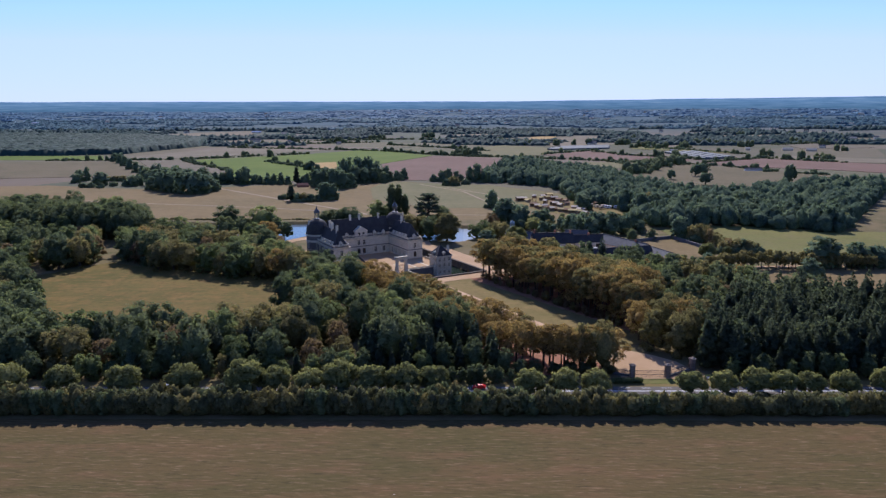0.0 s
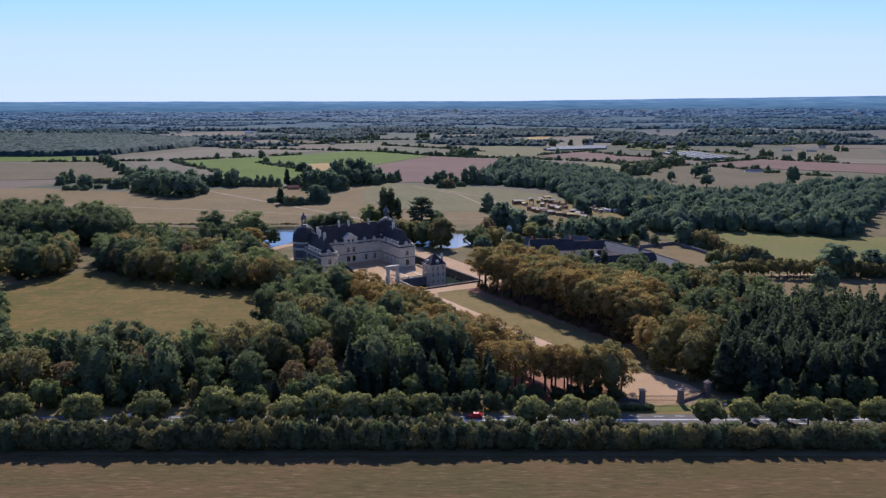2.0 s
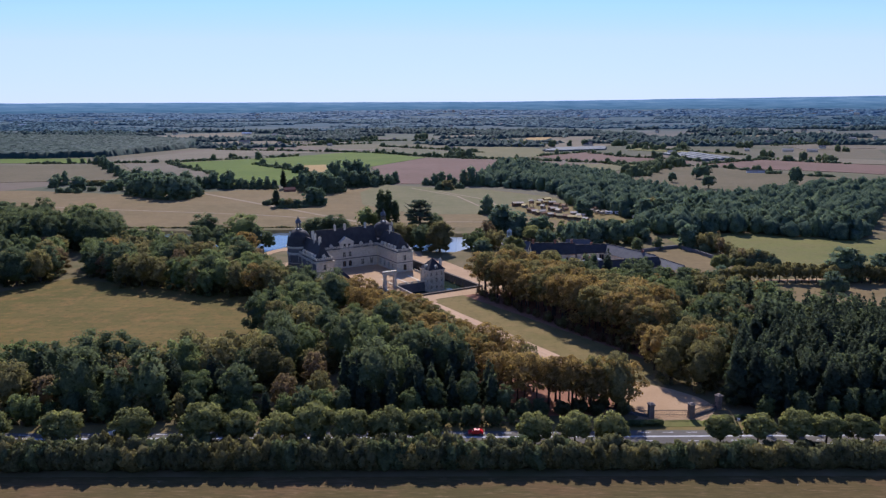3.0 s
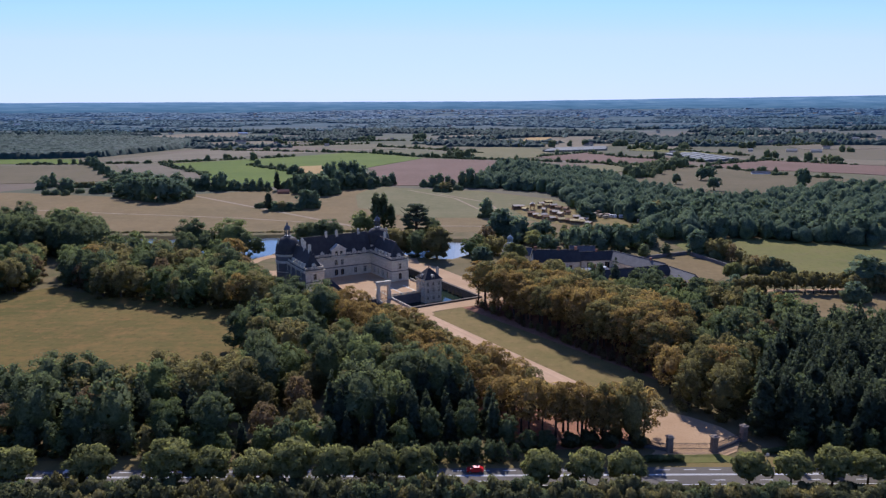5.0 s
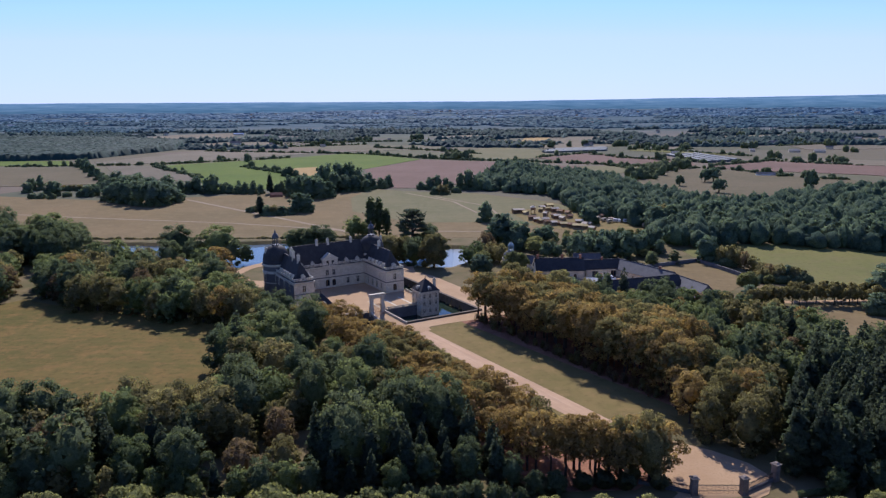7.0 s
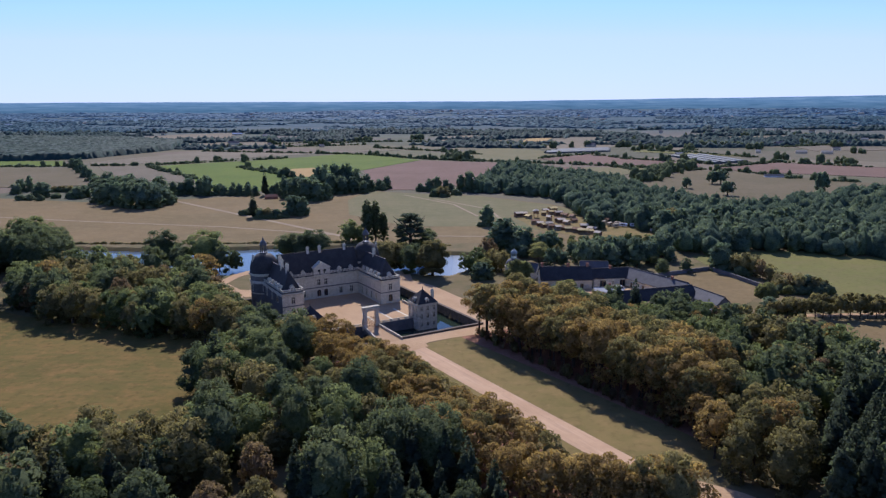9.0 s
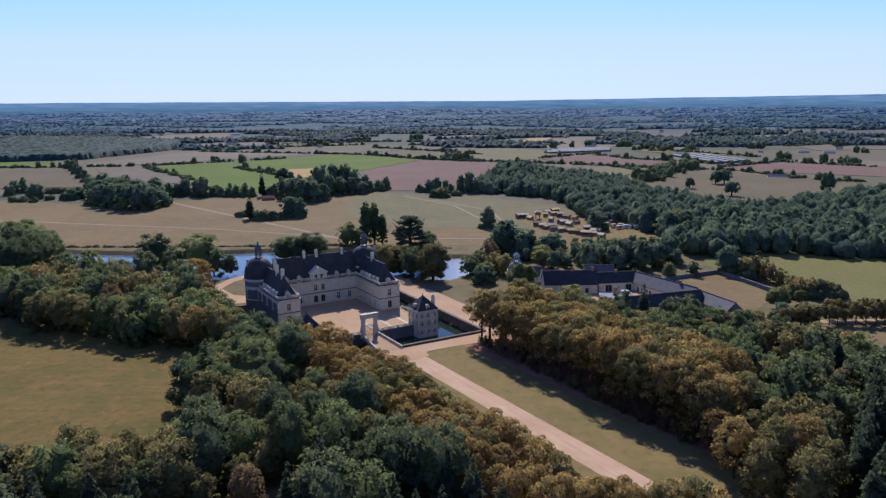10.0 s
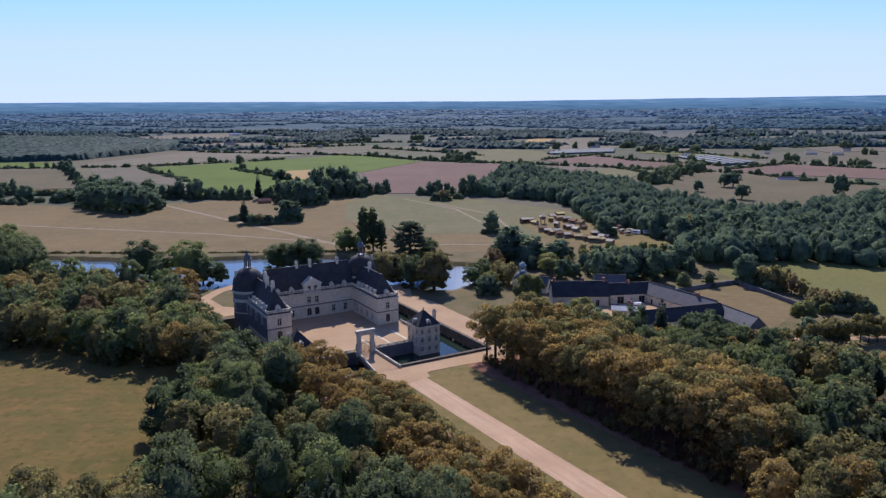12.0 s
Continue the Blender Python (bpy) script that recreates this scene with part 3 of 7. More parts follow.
plot("brown_field", [(171, 926), (299, 1081), (325, 1065), (439, 922), (468, 849), (400, 851), (257, 726), (221, 711), (203, 765), (175, 826)], "brown_field", "brown pasture with lone oaks")
slab("pasture", [(133, 531), (162, 544), (197, 547), (226, 531), (420, 500), (420, 425), (172, 436), (172, 466), (160, 502), (134, 508)], 0.05, M["pasture"], "green-yellow pasture beside the farm", "field")
slab("dry_paddock", [(90, 466), (104, 480), (131, 493), (138, 475), (145, 448), (118, 416), (106, 436)], 0.06, M["meadow"], "dry paddock inside a stone wall", "field")
slab("dry_paddock", [(110, 401), (420, 405), (420, 300), (150, 324), (124, 350)], 0.05, M["meadow"], "dry brown paddock below a row of limes", "field")
slab("show_ground", [(36, 696), (66, 722), (106, 690), (112, 650), (136, 618), (124, 592), (84, 590), (52, 626)], 0.1, M["verge"], "trodden dry grass of the show ground", "field")

# meadow tracks
for pts, w in (([(-281, 797), (-160, 676), (-87, 603), (-70, 580)], 4.0), ([(-380, 690), (-300, 668), (-180, 640), (-85, 604)], 3.0), ([(-20, 600), (20, 598), (60, 590)], 3.0),
               ([(-60, 830), (-10, 760), (10, 690)], 2.5), ([(-30, 800), (20, 730), (30, 660)], 2.5)):
    for k, ((x0, y0), (x1, y1)) in enumerate(zip(pts, pts[1:])):
        d = Vector((x1 - x0, y1 - y0)).normalized()
        e = Vector((-d.y, d.x)) * w / 2
        slab("track", [(x0 - e.x, y0 - e.y), (x0 + e.x, y0 + e.y), (x1 + e.x, y1 + e.y), (x1 - e.x, y1 - e.y)], 0.12 + 0.004 * k, M["track_dust"], "pale worn track across the meadow", "path", 0.2)

# road, drive, forecourt
slab("road", [(-700, road_y(-700) - 5.2), (700, road_y(700) - 5.2), (700, road_y(700) + 3.7), (-700, road_y(-700) + 3.7)], 0.08, M["asphalt"], "grey asphalt country road", "road")
slab("verge", [(-700, road_y(-700) + 3.7), (700, road_y(700) + 3.7), (700, road_y(700) + 9), (-700, road_y(-700) + 9)], 0.05, M["verge"], "dry grass verge of the road", "verge")
bm = bmesh.new()
for off, dash, half in ((-2.8, 11.5, 0.09), (2.45, 6.4, 0.09), (-0.28, 0, 0.09), (0.14, 0, 0.12), (-4.9, 0, 0.07)):
    x = -400.0
    while x < 400:
        ln = 3.0 if dash else 39.9
        vs = [bm.verts.new((a, road_y(a) + off + s, 0.086)) for a, s in ((x, -half), (x + ln, -half), (x + ln, half), (x, half))]
        bm.faces.new(vs)
        x += dash or 40.0
tagged(part("road_marking", bm, M["road_paint"]), "white painted double centre line and dashed edge lines", "road marking", kind="structure")
DRIVE_A, DRIVE_B = Vector((-21.5, 371.0)), Vector((47.0, 266.0))
dd = (DRIVE_B - DRIVE_A).normalized()
dn = Vector((-dd.y, dd.x))                           # to the right of the drive, seen from the gate
slab("verge", [tuple(DRIVE_A + dn * s + dd * t) for s, t in ((-16, 6), (4, 6), (60, 2), (60, 30), (26, 128), (-12, 128))], 0.055, M["verge"], "dry grass strip beside the drive", "verge")
slab("drive", [tuple(DRIVE_A - dn * 6.1 - dd * 6), tuple(DRIVE_A + dn * 2.0 - dd * 6), tuple(DRIVE_B + dn * 3.0), tuple(DRIVE_B - dn * 5.4)], 0.10, M["drive_sand"], "straight pale gravel drive to the castle", "drive")
slab("gate_forecourt", [(44, 231), (50, 238), (44, 262), (42.5, 264), (51, 269.5), (57, 265), (65, 260), (72, 253), (75, 246), (71, 238), (62, 232)], 0.104, M["sand"], "pale gravel court inside the gates", "drive")
slab("castle_forecourt", [court(a, b)[:2] for a, b in ((-5.4, -45.1), (3, -45.1), (42.5, -45.1), (58, -45.5), (58, -56), (33, -55), (22, -54), (12, -53.8), (10.4, -54.4), (9.6, -58), (0.5, -60), (-2.0, -56), (-5.4, -50))], 0.108, M["sand"], "pale gravel forecourt before the moat", "drive")
slab("side_drive", [court(a, b)[:2] for a, b in ((42.6, -45.2), (58, -46), (57, 0), (57.5, 24), (54, 38), (64, 62), (46, 62), (42.6, 44.2))], 0.103, M["sand"], "pale gravel drive beside the moat", "drive")
slab("garden_path", [court(a, b)[:2] for a, b in ((-39, 50), (-37.5, 70), (-35.2, 84), (-30.9, 90), (-21.6, 100.5), (-13.5, 105), (10, 108), (10, 101), (-15, 96.4), (-20.6, 93.2), (-29.3, 82.5), (-27.4, 66.3), (-24, 63), (0, 58), (42, 58), (42, 50))], 0.10, M["sand"],
     "pale gravel walk round the garden lawn", "path")
slab("avenue_floor", [tuple(DRIVE_A + dn * s + dd * t) for s, t in ((20, 6), (52, 6), (60, 118), (26, 118))], 0.058, M["leaf_litter"], "fallen rust-red leaves under the avenue", "ground cover")
slab("avenue_floor", [tuple(DRIVE_A - dn * s + dd * t) for s, t in ((14, 6), (34, 6), (40, 122), (34, 136), (20, 144), (10, 142), (10, 128), (14, 124))], 0.058, M["leaf_litter"], "fallen rust-red leaves under the avenue", "ground cover")

# ---------------------------------------------------------------- castle


def facade(bm, p, q, z0, z1, holes=(), depth=0.35):
    """A wall face from p to q (outside to the right of the way), with rectangular openings (s, z, width, height) and their reveals."""
    p, q = Vector(p), Vector(q)
    ln = (q - p).length
    d = (q - p) / ln
    inn = Vector((-d.y, d.x)) * depth
    ss = sorted({0.0, ln, *(h[0] - h[2] / 2 for h in holes), *(h[0] + h[2] / 2 for h in holes)})
    zs = sorted({z0, z1, *(h[1] for h in holes), *(h[1] + h[3] for h in holes)})

    def at(s, z, deep=0):
        w = p + d * s + inn * deep
        return (w.x, w.y, z)

    def quad(*c):
        bm.faces.new([bm.verts.new(k) for k in c])

    for s0, s1 in zip(ss, ss[1:]):
        for a, b in zip(zs, zs[1:]):
            if any(abs((s0 + s1) / 2 - h[0]) < h[2] / 2 and h[1] < (a + b) / 2 < h[1] + h[3] for h in holes):
                continue
            quad(at(s0, a), at(s1, a), at(s1, b), at(s0, b))
    for s, z, w, h in holes:
        a, b = s - w / 2, s + w / 2
        quad(at(a, z), at(a, z, 1), at(a, z + h, 1), at(a, z + h))
        quad(at(b, z, 1), at(b, z), at(b, z + h), at(b, z + h, 1))
        quad(at(a, z), at(b, z), at(b, z, 1), at(a, z, 1))
        quad(at(a, z + h, 1), at(b, z + h, 1), at(b, z + h), at(a, z + h))


def frame_at(p, q, s, z):
    """A pose on a wall: x along it, y inward, origin at the opening's foot."""
    p, q = Vector(p), Vector(q)
    d = (q - p).normalized()
    w = p + d * s
    return Matrix.Translation((w.x, w.y, z)) @ Matrix.Rotation(math.atan2(d.y, d.x), 4, "Z")


PROTO = {}


def window(parent, p, q, s, z, w, h, arched=False, door=False):
    """A stone-crossed window or glazed door in its opening: surround, panes, mullion; the meshes are shared by size."""
    key = (round(w, 2), round(h, 2), arched, door)
    if key not in PROTO:
        a = bmesh.new()                                # surround, proud of the wall
        t = 0.22
        for x0, x1, z0, z1 in ((-w / 2 - t, -w / 2, -0.1, h + t), (w / 2, w / 2 + t, -0.1, h + t), (-w / 2 - t - 0.08, w / 2 + t + 0.08, h + t, h + t + 0.22), (-w / 2, w / 2, h, h + t)):
            box(a, x0, x1, -0.10, 0.04, z0, z1)
        if not door:
            box(a, -w / 2 - t - 0.1, w / 2 + t + 0.1, -0.18, 0.04, -0.3, -0.1)
        if arched:
            for sg in (-1, 1):
                for k in range(4):
                    a0, a1 = k / 4 * math.pi / 2, (k + 1) / 4 * math.pi / 2
                    pts = [(sg * w / 2, h), (sg * w / 2 * math.cos(a0), h - w / 2 + w / 2 * math.sin(a0)), (sg * w / 2 * math.cos(a1), h - w / 2 + w / 2 * math.sin(a1))]
                    a.faces.new([a.verts.new((x, 0.1, zz)) for x, zz in (pts if sg < 0 else pts[::-1])])
        b = bmesh.new()
        box(b, -w / 2, w / 2, 0.26, 0.30, 0, h)
        c = bmesh.new()
        box(c, -0.09, 0.09, 0.10, 0.25, 0, h)
        if not door:
            box(c, -w / 2, -0.09, 0.10, 0.25, h * 0.6, h * 0.6 + 0.16)
            box(c, 0.09, w / 2, 0.10, 0.25, h * 0.6, h * 0.6 + 0.16)
        out = []
        for nm, bb, mt in (("surround", a, M["tuffeau"]), ("pane", b, M["pane"]), ("mullion", c, M["wood"] if door else M["tuffeau"])):
            mm = bpy.data.meshes.new(nm)
            bb.to_mesh(mm)
            bb.free()
            mm.materials.append(mt)
            out.append((nm, mm))
        PROTO[key] = out
    (n0, m0), *rest = PROTO[key]
    top = new("door" if door else "window", m0)
    top.parent = parent
    top.matrix_basis = frame_at(p, q, s, z)
    for nm, mm in rest:
        o = new(nm, mm)
        o.parent = top
    return top


def hip_roof(bm, x0, x1, y0, y1, z0, zr, front=True, back=True, along="y", inset=4.0):
    """A steep hipped roof over a rectangle; the ridge runs along y or x."""
    if along == "y":
        cx = (x0 + x1) / 2
        r0, r1 = (cx, y0 + (inset if front else 0), zr), (cx, y1 - (inset if back else 0), zr)
        c = [(x0, y0, z0), (x1, y0, z0), (x1, y1, z0), (x0, y1, z0)]
        fs = [(c[0], c[1], r0), (c[1], c[2], r1, r0), (c[2], c[3], r1), (c[3], c[0], r0, r1)]
    else:
        cy = (y0 + y1) / 2
        r0, r1 = (x0 + (inset if front else 0), cy, zr), (x1 - (inset if back else 0), cy, zr)
        c = [(x0, y0, z0), (x1, y0, z0), (x1, y1, z0), (x0, y1, z0)]
        fs = [(c[0], c[1], r1, r0), (c[1], c[2], r1), (c[2], c[3], r0, r1), (c[3], c[0], r0)]
    for f in fs:
        bm.faces.new([bm.verts.new(v) for v in f])
    bm.faces.new([bm.verts.new(v) for v in reversed(c)])
    # ridge capping
    (ax, ay, az), (bx, by, bz) = r0, r1
    if along == "y":
        box(bm, ax - 0.18, ax + 0.18, ay, by, az - 0.1, az + 0.16)
    else:
        box(bm, ax, bx, ay - 0.18, ay + 0.18, az - 0.1, az + 0.16)


def chimney(parent, x, y, z0, z1, w=1.5, d=0.9):
    bm = bmesh.new()
    box(bm, x - w / 2, x + w / 2, y - d / 2, y + d / 2, z0, z1 - 0.5)
    box(bm, x - w / 2 - 0.12, x + w / 2 + 0.12, y - d / 2 - 0.12, y + d / 2 + 0.12, z1 - 0.5, z1 - 0.22)
    box(bm, x - w / 2, x + w / 2, y - d / 2, y + d / 2, z1 - 0.22, z1)
    for k in (-1, 0, 1):
        lathe(bm, x + k * w / 3.2, y, [(0.16, z1), (0.14, z1 + 0.4), (0.17, z1 + 0.5)], 8)
    return part("chimney", bm, M["tuffeau"], parent)


def dormer(parent, m, w=1.8, h=2.0):
    """A stone roof dormer with a window and a curved top; x across, y into the roof."""
    if "dormer" not in PROTO:
        a = bmesh.new()
        box(a, -w / 2, -w / 2 + 0.35, 0, 2.4, 0, h)
        box(a, w / 2 - 0.35, w / 2, 0, 2.4, 0, h)
        box(a, -w / 2 + 0.35, w / 2 - 0.35, 0, 2.4, 0, 0.4)
        box(a, -w / 2 + 0.35, w / 2 - 0.35, 0, 2.4, h - 0.3, h)
        box(a, -w / 2 - 0.15, w / 2 + 0.15, -0.12, 2.6, h, h + 0.22)
        n = 8
        fr = [(w / 2 * math.cos(math.pi * k / n), h + 0.22 + 0.75 * math.sin(math.pi * k / n)) for k in range(n + 1)]
        for y0, y1 in ((0.0, 2.8),):
            f = [a.verts.new((x, y0, z)) for x, z in fr]
            g = [a.verts.new((x, y1, z)) for x, z in fr]
            a.faces.new(list(reversed(f)))
            for k in range(n):
                a.faces.new((f[k], f[k + 1], g[k + 1], g[k]))
        lathe(a, 0, 0.2, [(0.12, h + 0.9), (0.28, h + 1.15), (0.1, h + 1.45)], 8)
        b = bmesh.new()
        box(b, -w / 2 + 0.35, w / 2 - 0.35, 0.3, 0.34, 0.4, h - 0.3)
        out = []
        for nm, bb, mt in (("dormer", a, M["tuffeau"]), ("pane", b, M["pane"])):
            mm = bpy.data.meshes.new(nm)
            bb.to_mesh(mm)
            bb.free()
            mm.materials.append(mt)
            out.append(mm)
        PROTO["dormer"] = out
    d = new("dormer", PROTO["dormer"][0])
    d.parent, d.matrix_basis = parent, m
    g = new("pane", PROTO["dormer"][1])
    g.parent = d
    return d


def balustrade(bm, p, q, z, h=1.0):
    """Rail, foot and turned posts along a line, with a heavier pier now and then."""
    p, q = Vector(p), Vector(q)
    d = (q - p)
    ln = d.length
    d /= ln
    e = Vector((-d.y, d.x))

    def bar(s0, s1, half, z0, z1):
        c = [p + d * s0 - e * half, p + d * s1 - e * half, p + d * s1 + e * half, p + d * s0 + e * half]
        v = [bm.verts.new((k.x, k.y, zz)) for zz in (z0, z1) for k in c]
        for f in ((3, 2, 1, 0), (4, 5, 6, 7), (0, 1, 5, 4), (1, 2, 6, 5), (2, 3, 7, 6), (3, 0, 4, 7)):
            bm.faces.new([v[i] for i in f])

    bar(0, ln, 0.22, z, z + 0.2)
    bar(0, ln, 0.22, z + h - 0.18, z + h)
    k = max(1, round(ln / 3.2))
    for i in range(k + 1):
        s = ln * i / k
        bar(max(0, s - 0.3), min(ln, s + 0.3), 0.28, z, z + h + 0.12)
    n = int(ln / 0.42)
    for i in range(n):
        s = (i + 0.5) * ln / n
        bar(s - 0.08, s + 0.08, 0.1, z + 0.2, z + h - 0.18)


HW, WW, LD, MD = 17.85, 9.5, 25.0, 11.2              # half court, wing width, court depth, depth of the main range
HC, ZR, ZB = 10.75, 21.2, -5.5                       # cornice, ridge, foot in the moat
castle = empty("chateau", Matrix.Translation((CO[0], CO[1], CG)) @ Matrix.Rotation(CT, 4, "Z"),
               "pale stone Renaissance chateau with slate roofs and domed round towers", "castle")
OW = HW + WW
BK = LD + MD


def bays(n, ln, m0=2.4):
    return [m0 + (ln - 2 * m0) * (k + 0.5) / n for k in range(n)]


LOW, UP = (1.2, 1.5, 2.8), (6.2, 1.5, 2.7)            # sill, width, height


def wall_run(p, q, z0, cols, material, doors=(), lower=True, upper_at=None, bands=True):
    holes, wins = [], []
    for s in cols:
        if lower and s not in doors:
            holes.append((s, LOW[0], LOW[1], LOW[2]))
            wins.append((s, LOW[0], LOW[1], LOW[2], False, False))
        if s in doors:
            holes.append((s, 0.05, 1.9, 4.0))
            wins.append((s, 0.05, 1.9, 4.0, True, True))
        if upper_at is None or s in upper_at:
            holes.append((s, UP[0], UP[1], UP[2]))
            wins.append((s, UP[0], UP[1], UP[2], False, False))
    bm = bmesh.new()
    facade(bm, p, q, z0, HC, holes)
    w = part("wall", bm, material, castle)
    if material is M["schist"]:
        w["label"] = "dark schist outer wall"
    for s, z, ww_, h, ar, dr in wins:
        window(w, p, q, s, z, ww_, h, ar, dr)
    if bands:
        P, Q = Vector(p), Vector(q)
        d = (Q - P).normalized()
        e = Vector((d.y, -d.x))
        for za, zb, out in ((4.95, 5.4, 0.14), (0.0, 0.9, 0.1), (HC - 1.3, HC - 1.0, 0.12), (HC - 0.45, HC - 0.2, 0.35), (HC - 0.2, HC, 0.55)):
            bm = bmesh.new()
            c = [P, Q, Q + e * out, P + e * out]
            v = [bm.verts.new((k.x, k.y, zz)) for zz in (za, zb) for k in c]
            for f in ((3, 2, 1, 0), (4, 5, 6, 7), (0, 1, 5, 4), (1, 2, 6, 5), (2, 3, 7, 6), (3, 0, 4, 7)):
                bm.faces.new([v[i] for i in f])
            part("cornice" if za > 9 else "string_course", bm, M["schist"] if 4.5 < za < 6 else M["tuffeau"], castle)
        bm = bmesh.new()
        ln = (Q - P).length                             # brackets under the cornice
        for i in range(int(ln / 0.9)):
            s = (i + 0.5) * 0.9
            c = [P + d * (s - 0.18), P + d * (s + 0.18), P + d * (s + 0.18) + e * 0.4, P + d * (s - 0.18) + e * 0.4]
            v = [bm.verts.new((k.x, k.y, zz)) for zz in (HC - 1.0, HC - 0.45) for k in c]
            for f in ((3, 2, 1, 0), (4, 5, 6, 7), (0, 1, 5, 4), (1, 2, 6, 5), (2, 3, 7, 6), (3, 0, 4, 7)):
                bm.faces.new([v[i] for i in f])
        tagged(part("bracket_course", bm, M["tuffeau"], castle), kind="stuff")
    return w


T, S_ = M["tuffeau"], M["schist"]
mid = HW
main_cols = [3.4, 8.8, mid - 1.7, mid + 1.7, 2 * HW - 8.8, 2 * HW - 3.4]
wall_run((-HW, LD), (HW, LD), 0, main_cols, T, doors=(mid - 1.7, mid + 1.7), upper_at=(mid - 1.7, mid + 1.7))
for sg in (-1, 1):
    inner = ((sg * HW, 0), (sg * HW, LD)) if sg < 0 else ((sg * HW, LD), (sg * HW, 0))
    wall_run(inner[0], inner[1], 0, bays(4, LD), T, upper_at=())
    fr = ((-OW, 0), (-HW, 0)) if sg < 0 else ((HW, 0), (OW, 0))
    wall_run(fr[0], fr[1], ZB, [WW / 2], T, doors=(WW / 2,))
    out = ((-OW, LD + 2), (-OW, 0)) if sg < 0 else ((OW, 0), (OW, LD + 2))
    wall_run(out[0], out[1], ZB, bays(3, LD + 2), S_, lower=False)
wall_run((OW - 3, BK), (-OW + 3, BK), ZB, bays(11, 2 * OW - 6), S_)

for nm, args in (("roof", (-HW - 1, HW + 1, LD + 0.5, BK - 0.3, HC + 0.6, ZR, False, False, "x", 0)),):
    bm = bmesh.new()
    hip_roof(bm, *args)
    part(nm, bm, M["slate"], castle, "steep dark slate roof")
for sg in (-1, 1):
    bm = bmesh.new()
    x0, x1 = sorted((sg * (HW + 0.7), sg * (OW - 0.7)))
    hip_roof(bm, x0, x1, 0.9, BK - 1.5, HC + 0.6, ZR - 1.9, True, True, "y", 3.6)
    part("roof", bm, M["slate"], castle, "steep dark slate roof")
# gutter floor behind the balustrade
bm = bmesh.new()
for x0, x1, y0, y1 in ((-OW, -HW, 0, BK), (HW, OW, 0, BK), (-HW, HW, LD, BK)):
    box(bm, x0, x1, y0, y1, HC + 0.35, HC + 0.6)
part("gutter", bm, M["lead"], castle, "lead roof gutter")
for p, q in (((-HW, LD), (HW, LD)), ((-HW, 0), (-HW, LD)), ((HW, LD), (HW, 0)), ((-OW, 0), (-HW, 0)), ((HW, 0), (OW, 0)), ((-OW, LD + 1), (-OW, 0)), ((OW, 0), (OW, LD + 1))):
    bm = bmesh.new()
    P, Q = Vector(p), Vector(q)
    e = Vector((-(Q - P).y, (Q - P).x)).normalized() * 0.25
    balustrade(bm, P + e, Q + e, HC + 0.6)
    part("balustrade", bm, M["tuffeau"], castle)
# stone dormers behind the balustrade
for x in (3.2, 9.0, 2 * HW - 9.0, 2 * HW - 3.2):
    dormer(castle, Matrix.Translation((x - HW, LD + 0.55, HC - 0.1)))
for sg in (-1, 1):
    dormer(castle, Matrix.Translation((sg * (HW + WW / 2), 0.6, HC + 0.1)))
    for s in bays(5, LD, 2.6):
        dormer(castle, Matrix.Translation((sg * (HW + 0.6), s, HC)) @ Matrix.Rotation(radians(-90 if sg > 0 else 90), 4, "Z"))
        dormer(castle, Matrix.Translation((sg * (OW - 0.6), s, HC)) @ Matrix.Rotation(radians(90 if sg > 0 else -90), 4, "Z"))
for x, z1 in ((-4.6, 22.6), (1.2, 22.6), (13.5, 22.4)):
    chimney(castle, x, LD + 5.6, ZR - 2, z1 + 0.7, 1.15, 0.8)
for x, y, z1 in ((-HW - 4.8, 6.0, 22.0), (-HW - 4.8, 13, 22.6), (-HW - 3.4, 20, 22.8), (HW + 4.8, 17, 22.2)):
    chimney(castle, x, y, ZR - 6, z1, 1.25, 0.95)

# central pedimented bay
bm = bmesh.new()
box(bm, -3.9, 3.9, LD + 0.05, LD + 3.2, HC, HC + 3.3)
box(bm, -4.2, 4.2, LD - 0.25, LD + 3.2, HC + 3.3, HC + 3.7)
v = [bm.verts.new(c) for c in ((-4.2, LD - 0.2, HC + 3.7), (4.2, LD - 0.2, HC + 3.7), (0, LD - 0.2, HC + 6.3), (-4.2, LD + 4.5, HC + 3.7), (4.2, LD + 4.5, HC + 3.7), (0, LD + 4.5, HC + 6.3))]
for f in ((0, 1, 2), (5, 4, 3), (0, 2, 5, 3), (1, 4, 5, 2), (1, 0, 3, 4)):
    bm.faces.new([v[i] for i in f])
ped = part("pediment", bm, M["tuffeau"], castle)
for s in (-1.4, 1.4):
    bm = bmesh.new()
    box(bm, s - 0.6, s + 0.6, LD - 0.02, LD + 0.06, HC + 0.8, HC + 2.7)
    part("pane", bm, M["pane"], ped)

